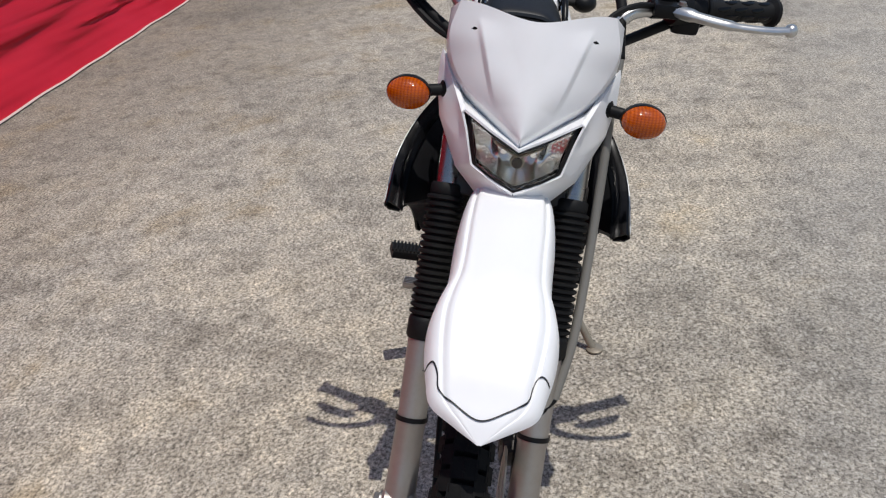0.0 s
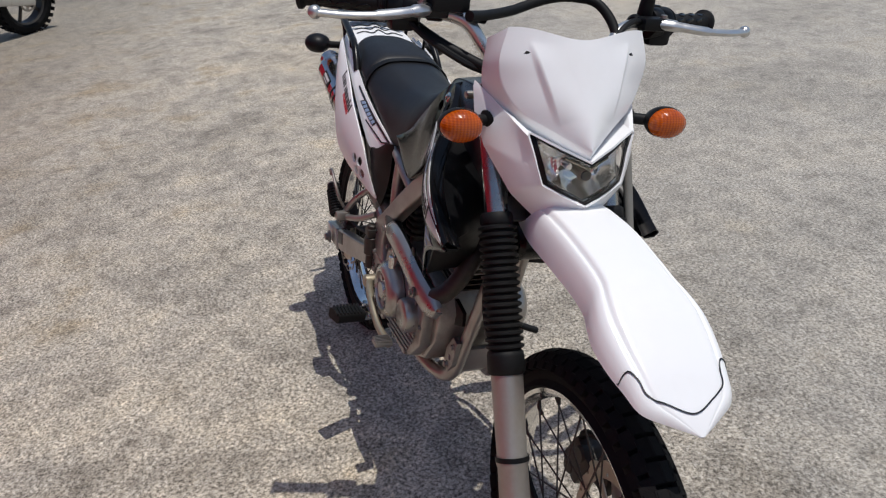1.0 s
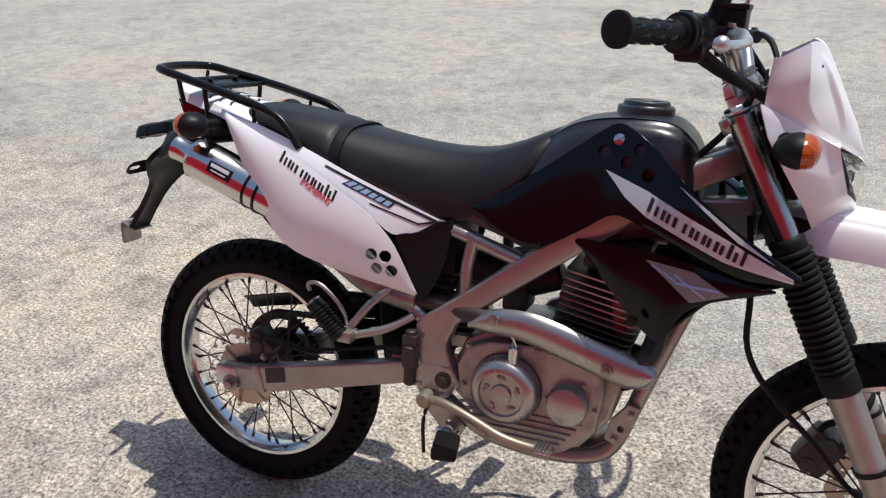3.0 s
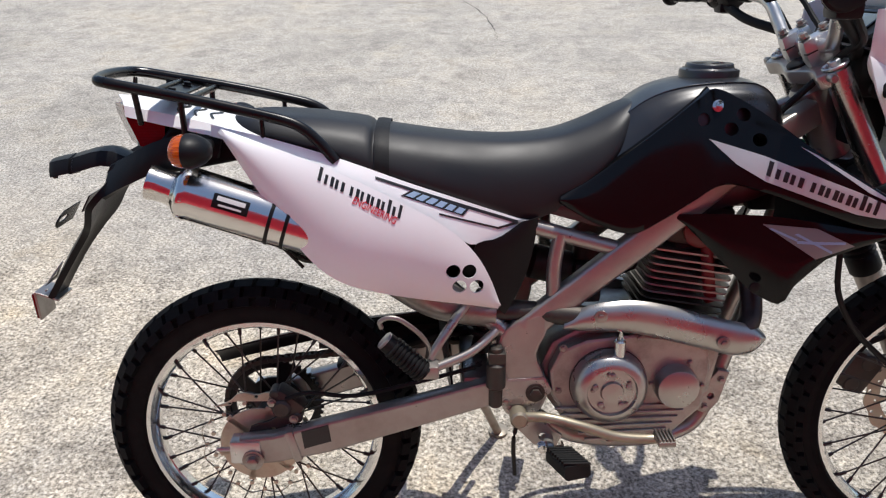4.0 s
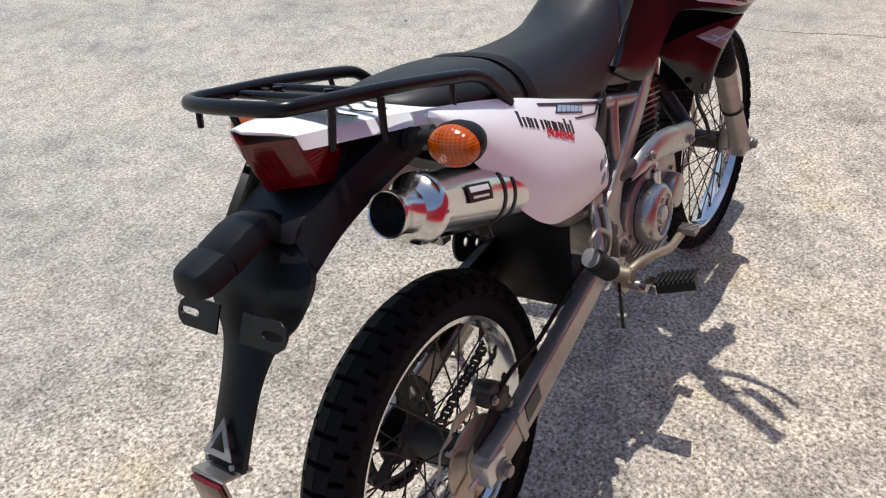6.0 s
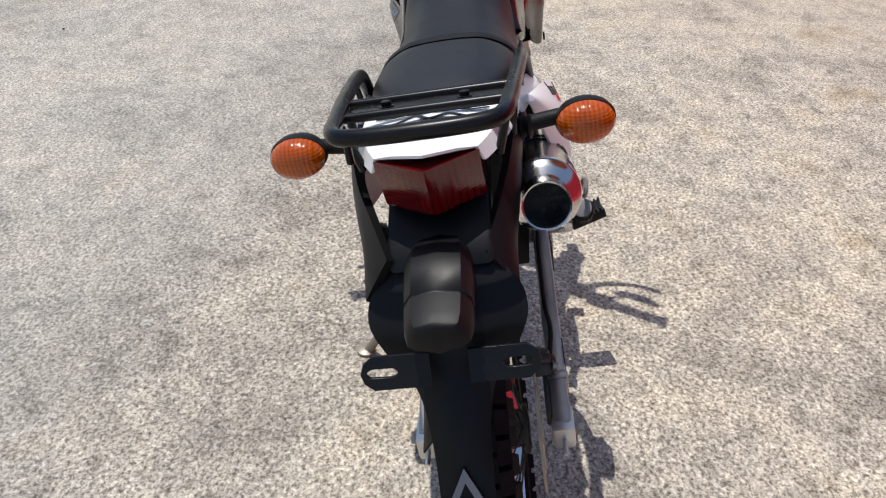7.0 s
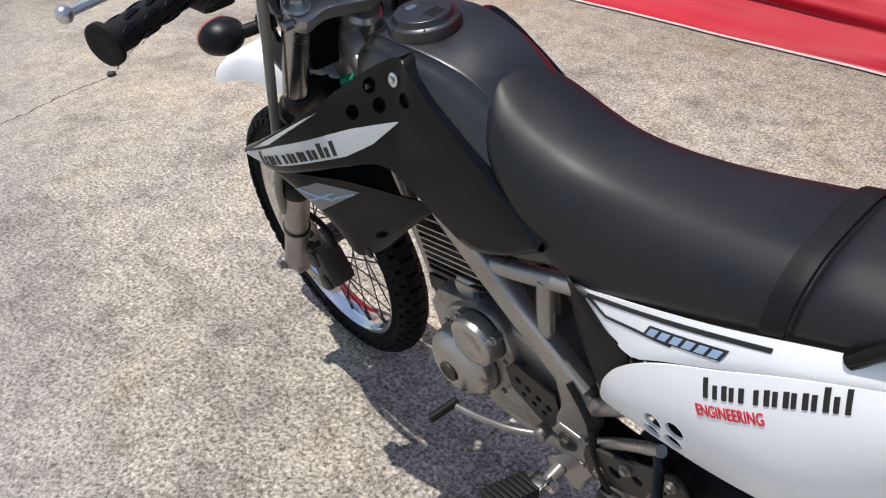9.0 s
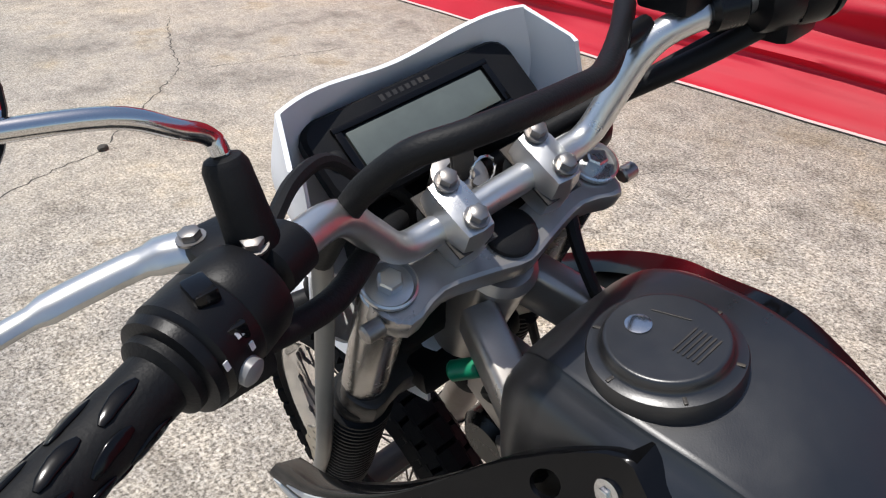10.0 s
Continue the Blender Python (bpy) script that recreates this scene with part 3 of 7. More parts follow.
def wave_disc(r, waves, depth, inner, y, holes):
    out = [((r - depth * (0.5 + 0.5 * math.cos(waves * t))) * math.cos(t), (r - depth * (0.5 + 0.5 * math.cos(waves * t))) * math.sin(t)) for t in (2 * math.pi * i / 144 for i in range(144))]
    cuts = [[(inner * math.cos(t), inner * math.sin(t)) for t in (2 * math.pi * i / 40 for i in range(40))]]
    for i in range(holes):
        for rr, off in ((r * 0.90, 0.0), (r * 0.80, 0.5)):
            t = 2 * math.pi * (i + off) / holes
            cuts.append((rr * math.cos(t), rr * math.sin(t), 0.0035))
    ring = slab(out, y - 0.002, y + 0.002, cuts, 0.0005)
    arms = [bar([(0.02 * math.cos(t), y, 0.02 * math.sin(t)), ((inner + 0.006) * math.cos(t + 0.25), y, (inner + 0.006) * math.sin(t + 0.25))], 0.012, 0.004, 0.001, up=(0, 1, 0)) for t in (2 * math.pi * i / 6 for i in range(6))]
    return join(ring, *arms, lathe([(y - 0.004, 0.012), (y - 0.004, 0.028), (y + 0.004, 0.028), (y + 0.004, 0.012)], (0, 0, 0), (0, 1, 0), 24, ends=False))


part("brake_disc", wave_disc(0.108, 12, 0.007, 0.072, -0.072, 12), DISC, rear_wheel, "scalloped drilled steel brake disc")
part("brake_disc", wave_disc(0.120, 14, 0.006, 0.088, 0.064, 14), DISC, front_wheel, "scalloped drilled steel brake disc")


def sprocket(r, teeth, y, inner):
    out = []
    for i in range(teeth * 4):
        t = 2 * math.pi * i / (teeth * 4)
        rr = r if i % 4 in (0, 1) else r - 0.006
        out.append((rr * math.cos(t), rr * math.sin(t)))
    cuts = []
    for k in range(5):
        a0 = 2 * math.pi * k / 5
        arc = [a0 + 0.18 + 0.85 * j / 8 for j in range(9)]
        cuts.append([((r * 0.80) * math.cos(a), (r * 0.80) * math.sin(a)) for a in arc] + [((r * 0.58) * math.cos(a), (r * 0.58) * math.sin(a)) for a in reversed(arc)])
    return slab(out, y - 0.003, y + 0.003, cuts, 0.0006)


part("sprocket", sprocket(0.098, 46, 0.078, 0.05), BLACK_PAINT, rear_wheel, "black steel chain sprocket")


# drive chain
def chain():
    r1, r2, gap = 0.096, 0.026, 0.012
    c1, c2 = (REAR.x, REAR.z), (-0.06, 0.42)
    loop = []
    ang = math.atan2(c2[1] - c1[1], c2[0] - c1[0])
    for k in range(17):
        a = ang + math.pi / 2 + math.pi * k / 16
        loop.append((c1[0] + r1 * math.cos(a), c1[1] + r1 * math.sin(a)))
    for k in range(9):
        a = ang - math.pi / 2 + math.pi * k / 8
        loop.append((c2[0] + r2 * math.cos(a), c2[1] + r2 * math.sin(a)))
    pts = resample([(x, 0.078, z) for x, z in loop + loop[:1]], 132)
    out = []
    for i, (a, b) in enumerate(zip(pts, pts[1:])):
        d = (b - a).normalized()
        w = 0.0055 if i % 2 else 0.0085
        for s in SIDES:
            off = Vector((0, s * w, 0))
            out.append(bar([a - d * 0.002 + off, b + d * 0.002 + off], 0.0022, 0.010, 0.0009, up=(d.z, 0, -d.x)))
        out.append(rod(a + Vector((0, -0.007, 0)), a + Vector((0, 0.007, 0)), 0.0042, 8))
    return join(*out)


add("chain", chain(), DARK_METAL, label="greasy steel drive chain")

# main frame
spar_section = oblong(0.030, 0.046, 0.007)
for s in SIDES:
    path = spline([(0.325, s * 0.030, 0.885), (0.245, s * 0.060, 0.845), (0.17, s * 0.086, 0.792), (0.005, s * 0.100, 0.662), (-0.155, s * 0.104, 0.532)], 3)
    add("frame_spar", sweep(path, spar_section), FRAME, label="silver painted box-section frame spar")
    plate = rounded([(-0.135, 0.565), (-0.118, 0.535), (-0.135, 0.49), (-0.122, 0.45), (-0.113, 0.415), (-0.128, 0.378), (-0.165, 0.366), (-0.192, 0.385), (-0.190, 0.45), (-0.203, 0.495), (-0.190, 0.535)], 3)
    if s > 0:
        plate = rounded([(-0.135, 0.565), (-0.118, 0.535), (-0.124, 0.49), (-0.112, 0.45), (-0.113, 0.415), (-0.122, 0.37), (-0.122, 0.305), (-0.150, 0.298), (-0.168, 0.37), (-0.175, 0.444), (-0.180, 0.495), (-0.166, 0.54)], 3)
    pivot = add("pivot_plate", slab(plate, s * 0.088, s * 0.119, bevel=0.005), FRAME, label="silver painted swingarm pivot plate")
    part("pivot_bolt", join(lathe([(0, 0.017), (0.006, 0.017), (0.007, 0.009)], (-0.136, s * 0.118, 0.418), (0, s, 0), 20), hexbolt((-0.136, s * 0.124, 0.418), (0, s, 0), 0.010, 0.008)), DARK_METAL, pivot)
    for x, z in ((-0.160, 0.385), (-0.166, 0.450)) if s > 0 else ((-0.186, 0.40), (-0.19, 0.445)):
        part("bolt", hexbolt((x, s * 0.119, z), (0, s, 0), 0.006, 0.006), STEEL, pivot)
    add("seat_rail", tube([(0.012, s * 0.100, 0.668), (-0.07, s * 0.098, 0.690), (-0.15, s * 0.094, 0.712), (-0.35, s * 0.085, 0.765), (-0.58, s * 0.07, 0.825)], 0.0135, 12), FRAME)
    foot = (-0.094, 0.556) if s > 0 else (-0.107, 0.572)
    add("frame_strut", tube([(-0.100, s * 0.099, 0.700), (foot[0] - 0.002, s * 0.101, 0.64), (foot[0], s * 0.103, foot[1])], 0.0125, 12), FRAME)
    add("lower_rail", tube([(-0.165, s * 0.103, 0.505), (-0.215, s * 0.102, 0.548), (-0.275, s * 0.10, 0.60), (-0.42, s * 0.09, 0.73)], 0.0145, 12), FRAME)
    add("cradle_tube", tube([(0.315, s * 0.020, 0.73), (0.292, s * 0.022, 0.65), (0.269, s * 0.026, 0.583), (0.242, s * 0.030, 0.50), (0.215, s * 0.036, 0.415), (0.186, s * 0.044, 0.330), (0.145, s * 0.054, 0.298), (0.06, s * 0.064, 0.288), (-0.06, s * 0.075, 0.306), (-0.15, s * 0.09, 0.372)], 0.0145, 12), FRAME, label="silver painted engine cradle tube")
add("head_pipe", join(lathe([(-0.075, 0.024), (-0.07, 0.031), (-0.03, 0.030), (0.035, 0.030), (0.055, 0.032), (0.062, 0.026)], (0.352, 0, 0.872), RAKE, 24)), FRAME, label="silver painted steering head pipe")
add("head_gusset", slab([(0.355, 0.82), (0.20, 0.80), (0.12, 0.75), (0.15, 0.72), (0.32, 0.72), (0.370, 0.76)], -0.022, 0.022, bevel=0.006), FRAME)
add("skid_plate", slab([(0.222, 0.40), (0.196, 0.335), (0.150, 0.298), (0.10, 0.290), (0.10, 0.302), (0.145, 0.312), (0.18, 0.342), (0.206, 0.40)], -0.045, 0.045, bevel=0.003), FRAME)

# engine
case_out = [(-0.125, 0.455), (-0.118, 0.40), (-0.075, 0.338), (-0.02, 0.306), (0.07, 0.302), (0.13, 0.330), (0.180, 0.400), (0.192, 0.470), (0.165, 0.515), (0.09, 0.530), (0.02, 0.535), (-0.06, 0.525), (-0.105, 0.50)]
engine = add("engine", slab(case_out, -0.092, 0.085, bevel=0.008), ALLOY, label="grimy cast-alloy single-cylinder engine")
right_out = [(-0.112, 0.455), (-0.105, 0.405), (-0.055, 0.332), (-0.01, 0.310), (0.065, 0.306), (0.110, 0.330), (0.160, 0.382), (0.168, 0.455), (0.160, 0.495), (0.11, 0.515), (0.04, 0.525), (-0.05, 0.515), (-0.095, 0.495)]
part("clutch_side_cover", slab(right_out, -0.118, -0.090, bevel=0.006), ALLOY, engine)
for k in range(6):
    z = 0.322 + 0.0125 * k
    a, b = -0.045 - 0.011 * k, 0.090 + 0.009 * k
    part("cooling_rib", bar([(a, -0.119, z), (b, -0.119, z + 0.006)], 0.006, 0.0045, 0.0015), ALLOY, engine)
part("clutch_cover", lathe([(0.0, 0.066), (0.016, 0.066), (0.030, 0.062), (0.038, 0.054), (0.041, 0.046), (0.041, 0.043), (0.036, 0.041), (0.036, 0.020), (0.041, 0.018), (0.042, 0.002)], (-0.010, -0.115, 0.433), (0, -1, 0), 48), COVER, engine, "round polished clutch cover")
for k in range(5):
    t = radians(72 * k + 18)
    part("boss", lathe([(0, 0.0055), (0.004, 0.0055), (0.005, 0.004)], (-0.010 + 0.030 * math.cos(t), -0.150, 0.433 + 0.030 * math.sin(t)), (0, -1, 0), 12), ALLOY, engine)
# A dark ring stands in for the groove round the clutch cover.
part("groove_ring", lathe([(0.0, 0.0675), (0.004, 0.0675)], (-0.010, -0.116, 0.433), (0, -1, 0), 48), DARK_METAL, engine, "dark ring in place of the groove round the cover")
for k in range(5):
    t = radians(72 * k + 30)
    part("cover_bolt", hexbolt((-0.010 + 0.033 * math.cos(t), -0.1505, 0.433 + 0.033 * math.sin(t)), (0, -1, 0), 0.0035, 0.004), STEEL, engine)
part("oil_filter_cover", lathe([(0.0, 0.038), (0.02, 0.038), (0.028, 0.035), (0.031, 0.029), (0.031, 0.002)], (0.107, -0.115, 0.430), (0, -1, 0), 32), COVER, engine, "small round alloy oil filter cover")
for x, z in ((0.066, 0.430), (0.130, 0.470), (0.128, 0.397), (-0.09, 0.50), (-0.095, 0.42), (0.0, 0.318), (0.085, 0.325), (0.155, 0.425), (0.15, 0.50), (0.04, 0.518)):
    part("bolt", hexbolt((x, -0.117, z), (0, -1, 0), 0.005, 0.006), STEEL, engine)
part("clutch_arm", join(rod((0.002, -0.135, 0.485), (0.002, -0.135, 0.522), 0.010, 14), bar([(0.002, -0.135, 0.522), (0.004, -0.135, 0.540), (-0.010, -0.13, 0.544)], 0.012, 0.005, 0.001)), CHROME, engine, "bright clutch release arm")
# left covers
part("generator_cover", lathe([(0.0, 0.064), (0.026, 0.064), (0.032, 0.062), (0.038, 0.056), (0.045, 0.048), (0.048, 0.038), (0.049, 0.017), (0.046, 0.016), (0.046, 0.002)], (0.086, 0.096, 0.424), (0, 1, 0), 40), COVER, engine, "large round alloy generator cover")
part("generator_plug", lathe([(0, 0.018), (0.004, 0.018), (0.005, 0.014), (0.003, 0.011)], (0.092, 0.144, 0.420), (0, 1, 0), 20), DARK_METAL, engine)
part("starter_cover", lathe([(0.0, 0.043), (0.030, 0.043), (0.036, 0.041), (0.039, 0.036), (0.040, 0.030), (0.039, 0.028), (0.039, 0.002)], (0.042, 0.094, 0.506), (0, 1, 0), 32), COVER, engine, "small round alloy starter cover")
part("starter_motor", rod((0.105, -0.01, 0.540), (0.105, 0.075, 0.540), 0.027, 24), COVER, engine)
part("sprocket_guard", slab([(-0.10, 0.47), (-0.02, 0.485), (0.0, 0.46), (-0.01, 0.42), (-0.07, 0.385), (-0.115, 0.40)], 0.098, 0.104, [(-0.085 + 0.02 * k, 0.432 + 0.006 * k, 0.006) for k in range(4)] + [(-0.075 + 0.02 * k, 0.412 + 0.006 * k, 0.005) for k in range(3)], 0.001), DARK_METAL, engine, "drilled dark sprocket guard")
part("generator_case", slab(rounded([(0.150, 0.430), (0.128, 0.372), (0.075, 0.352), (0.020, 0.385), (-0.020, 0.440), (-0.004, 0.530), (0.040, 0.552), (0.095, 0.530), (0.135, 0.495)], 3), 0.080, 0.100, bevel=0.005), ALLOY, engine, "cast-alloy left crankcase cover")
# Dark rings fill in for the gaps at the foot of both left covers.
part("groove_ring", join(lathe([(0.0, 0.0665), (0.004, 0.0665)], (0.086, 0.100, 0.424), (0, 1, 0), 40), lathe([(0.0, 0.0455), (0.004, 0.0455)], (0.042, 0.100, 0.506), (0, 1, 0), 32)), DARK_METAL, engine, "dark ring in place of the groove round the cover")
for t in (40, 150, 255):
    part("cover_lug", join(rod((0.042 + 0.044 * math.cos(radians(t)), 0.100, 0.506 + 0.044 * math.sin(radians(t))), (0.042 + 0.044 * math.cos(radians(t)), 0.118, 0.506 + 0.044 * math.sin(radians(t))), 0.008, 12), hexbolt((0.042 + 0.044 * math.cos(radians(t)), 0.118, 0.506 + 0.044 * math.sin(radians(t))), (0, 1, 0), 0.005, 0.005)), COVER, engine)
for x, z in ((-0.008, 0.482), (0.006, 0.405), (0.118, 0.492), (0.050, 0.365), (0.137, 0.400)):
    part("bolt", hexbolt((x, 0.107, z), (0, 1, 0), 0.005, 0.006), STEEL, engine)
# cylinder, tilted ahead
CYL = Matrix.Translation((0.118, 0, 0.515)) @ Matrix.Rotation(radians(9), 4, "Y")
part("cylinder", moved(join(rod((0, 0, 0), (0, 0, 0.155), 0.046, 24)), CYL), DARK_METAL, engine, "finned black cylinder")
for k in range(10):
    z = 0.022 + 0.0125 * k
    w = 0.150 - (0.012 if k in (0, 9) else 0.0)
    part("cooling_fin", moved(sweep([(0, 0, z), (0, 0, z + 0.0032)], oblong(0.150, w, 0.016, 4), up=(0, 1, 0)), CYL), ALLOY if k > 2 else DARK_METAL, engine)
part("cylinder_head", moved(join(block((0, 0, 0.170), (0.105, 0.11, 0.05), 0.012), block((0.0, 0, 0.205), (0.12, 0.10, 0.03), 0.012), rod((0, -0.062, 0.178), (0, 0.062, 0.178), 0.026, 20)), CYL), DARK_METAL, engine, "dark cylinder head")
part("head_cover", moved(join(lathe([(0, 0.030), (0.006, 0.030), (0.010, 0.024)], (0.0, -0.062, 0.178), (0, -1, 0), 24), bar([(0.02, -0.058, 0.15), (0.032, -0.066, 0.10), (0.05, -0.06, 0.055)], 0.014, 0.022, 0.005, 4)), CYL), RED_PIPE, engine, "dark red ignition lead cap")
part("carburettor", join(rod((-0.02, 0, 0.60), (0.05, 0, 0.63), 0.028, 20), block((-0.035, 0, 0.585), (0.05, 0.07, 0.075), 0.010), rod((-0.035, 0, 0.62), (-0.035, 0, 0.665), 0.024, 18), rod((-0.06, 0, 0.60), (-0.14, 0, 0.62), 0.032, 18)), DARK_METAL, engine, "dark alloy carburettor")
for s in SIDES:
    part("engine_mount", slab([(0.15, 0.43), (0.18, 0.44), (0.225, 0.46), (0.225, 0.49), (0.18, 0.50), (0.15, 0.48)], s * 0.047, s * 0.055, bevel=0.001), BLACK_PAINT, engine)
add("air_box", block((-0.23, 0, 0.665), (0.17, 0.13, 0.13), 0.02), BLACK, label="black plastic air box")
add("battery_tray", block((-0.33, 0.0, 0.72), (0.12, 0.14, 0.10), 0.015), BLACK)
add("shock_absorber", rod((-0.225, 0, 0.44), (-0.165, 0, 0.70), 0.018, 14), DARK_METAL, label="dark coil-over shock absorber")
add("shock_spring", tube([Vector((-0.215 + 0.045 * k / 160, 0, 0.47 + 0.2 * k / 160)) + Vector((0.031 * math.cos(k * 0.44), 0.031 * math.sin(k * 0.44), -0.007 * math.cos(k * 0.44))) for k in range(161)], 0.0055, 8, 1), DARK_METAL)

# exhaust
header = [(0.175, -0.015, 0.628), (0.215, -0.030, 0.634), (0.236, -0.055, 0.612), (0.238, -0.085, 0.566), (0.225, -0.110, 0.536), (0.190, -0.122, 0.525), (0.08, -0.124, 0.546), (-0.05, -0.116, 0.557), (-0.16, -0.094, 0.560), (-0.25, -0.092, 0.563), (-0.31, -0.097, 0.579), (-0.36, -0.104, 0.612), (-0.41, -0.108, 0.660), (-0.47, -0.111, 0.703)]
exhaust = add("exhaust", tube(header, 0.0185, 14, 6), DARK_METAL, label="chrome-bodied silencer on a dark header pipe")
part("collector_pipe", tube([(-0.205, -0.093, 0.560), (-0.25, -0.092, 0.564), (-0.31, -0.097, 0.581), (-0.36, -0.104, 0.614), (-0.405, -0.115, 0.655)], 0.0275, 16, 6), STEEL, exhaust, "heat-browned steel collector pipe")
shield = []
for x, zt, zl, y in ((-0.092, 0.552, 0.534, -0.128), (-0.062, 0.576, 0.534, -0.138), (-0.025, 0.588, 0.535, -0.144), (0.03, 0.591, 0.531, -0.147), (0.09, 0.579, 0.516, -0.147), (0.15, 0.562, 0.500, -0.146), (0.20, 0.549, 0.486, -0.143), (0.235, 0.538, 0.490, -0.136), (0.252, 0.524, 0.510, -0.128)):
    h = (zt - zl) / 2
    zc = (zt + zl) / 2
    shield.append([Vector((x, y + 0.030 * (1 - math.cos(a)) ** 1.0 * 0.7, zc + h * math.sin(a) / math.sin(1.35))) for a in (-1.35 + 2.7 * k / 10 for k in range(11))])
rows_ = [spline([ring[k] for ring in shield], 4) for k in range(11)]
part("heat_shield", sheet(rows_, 0.003), COVER, exhaust, "satin silver exhaust heat shield")
for x, y, z in ((-0.036, -0.146, 0.570), (0.172, -0.147, 0.520)):
    part("shield_bolt", join(lathe([(0, 0.011), (0.003, 0.011), (0.004, 0.008)], (x, y, z), (0, -1, 0), 18), hexbolt((x, y - 0.003, z), (0, -1, 0), 0.006, 0.005)), STEEL, exhaust)
MUF_D = Vector((-0.951, -0.014, 0.318)).normalized()
MUF_0 = Vector((-0.470, -0.111, 0.702))
part("silencer_body", lathe([(-0.048, 0.020), (-0.044, 0.030), (-0.024, 0.0425), (-0.016, 0.0435), (0.034, 0.0430), (0.232, 0.0430), (0.236, 0.0445), (0.246, 0.0445), (0.250, 0.0425), (0.256, 0.035), (0.261, 0.028), (0.268, 0.0265), (0.289, 0.0265), (0.296, 0.0285), (0.301, 0.0280), (0.300, 0.0262), (0.24, 0.0255)], MUF_0, MUF_D, 48, ends=False), POLISH, exhaust, "polished steel silencer can")
part("silencer_core", lathe([(0.262, 0.0), (0.262, 0.0262)], MUF_0, MUF_D, 24), BLACK_PAINT, exhaust)
for d in (0.074, 0.100):
    part("clamp_band", lathe([(d, 0.0432), (d, 0.0442), (d + 0.006, 0.0442), (d + 0.006, 0.0432)], MUF_0, MUF_D, 40, ends=False), BLACK_PAINT, exhaust, "black silencer clamp band")
for k in range(8):
    t = 2 * math.pi * k / 8
    _, s_, u_ = basis(MUF_D)
    n_ = s_ * math.cos(t) + u_ * math.sin(t)
    part("rivet", lathe([(0, 0.003), (0.0015, 0.0028), (0.002, 0.001)], MUF_0 + MUF_D * 0.241 + n_ * 0.0443, n_, 8), CHROME, exhaust)
badge_c = MUF_0 + MUF_D * 0.165
_, s_, u_ = basis(MUF_D)


def on_can(a0, a1, t0, t1, r):
    grid = [[badge_c + MUF_D * (a0 + (a1 - a0) * i / 6) + (Vector((0, -1, 0)) * math.cos(t) + u_ * math.sin(t)) * r for i in range(7)] for t in (t0 + (t1 - t0) * j / 6 for j in range(7))]
    return sheet(grid, 0.0008)


part("badge", on_can(-0.028, 0.028, 0.10, 0.62, 0.0440), BLACK_PAINT, exhaust, "small black rectangular badge")
part("badge_print", join(on_can(-0.022, 0.022, 0.38, 0.54, 0.0447), on_can(-0.018, 0.018, 0.20, 0.27, 0.0447)), DECAL_WHITE, exhaust)
add("muffler_hanger", join(tube([(-0.56, -0.09, 0.73), (-0.55, -0.075, 0.675), (-0.52, -0.065, 0.648), (-0.47, -0.065, 0.665), (-0.43, -0.07, 0.71)], 0.008, 8), bar([(-0.58, -0.115, 0.715), (-0.53, -0.09, 0.645)], 0.02, 0.006, 0.002)), BLACK_PAINT, label="black silencer hanger bracket")

# swingarm
swing_out = [(-0.668, 0.318), (-0.655, 0.332), (-0.595, 0.338), (-0.50, 0.364), (-0.36, 0.400), (-0.20, 0.444), (-0.12, 0.448), (-0.105, 0.42), (-0.13, 0.392), (-0.22, 0.390), (-0.36, 0.346), (-0.50, 0.303), (-0.595, 0.284), (-0.655, 0.280), (-0.670, 0.295)]
for s in SIDES:
    arm = add("swingarm_leg", slab(swing_out, s * 0.092, s * 0.122, bevel=0.005), FRAME, label="silver box-section swingarm leg")
    part("adjuster", join(block((-0.645, s * 0.108, 0.308), (0.055, 0.036, 0.044), 0.006), rod((-0.70, s * 0.108, 0.306), (-0.66, s * 0.108, 0.306), 0.004, 8)), ALU, arm, "alloy chain adjuster block")
    part("adjuster_band", block((-0.560, s * 0.108, 0.318), (0.016, 0.0345, 0.062), 0.004, Matrix.Rotation(radians(-15), 4, "Y")), ALU if s > 0 else FRAME, arm)
    part("axle_nut", join(lathe([(0, 0.019), (0.003, 0.019), (0.004, 0.013)], (-0.632, s * 0.126, 0.295), (0, s, 0), 20), hexbolt((-0.632, s * 0.129, 0.295), (0, s, 0), 0.011, 0.012)), STEEL, arm)
part("warning_sticker", slab([(-0.545, 0.348), (-0.497, 0.361), (-0.493, 0.328), (-0.541, 0.314)], -0.1235, -0.1215, bevel=0.0003), DECAL_BLACK, arm, "small black sticker")
add("swingarm_bridge", block((-0.235, 0, 0.415), (0.05, 0.20, 0.045), 0.008), FRAME)
caliper = add("rear_caliper", join(block((-0.574, -0.080, 0.384), (0.062, 0.042, 0.044), 0.013, Matrix.Rotation(radians(40), 4, "Y")), rod((-0.580, -0.108, 0.382), (-0.580, -0.095, 0.382), 0.017, 20), rod((-0.556, -0.102, 0.362), (-0.556, -0.07, 0.362), 0.011, 14), rod((-0.592, -0.100, 0.408), (-0.592, -0.07, 0.408), 0.009, 14)), DARK_METAL, label="grimy dark brake caliper over the rear disc")
part("caliper_bracket", slab([(-0.648, 0.318), (-0.640, 0.340), (-0.604, 0.352), (-0.572, 0.374), (-0.548, 0.366), (-0.560, 0.340), (-0.610, 0.322)], -0.092, -0.084, [(-0.60, 0.335, 0.005)], bevel=0.001), DARK_METAL, caliper)
for x, z in ((-0.596, 0.395), (-0.560, 0.362)):
    part("caliper_bolt", hexbolt((x, -0.103, z), (0, -1, 0), 0.006, 0.006), STEEL, caliper)
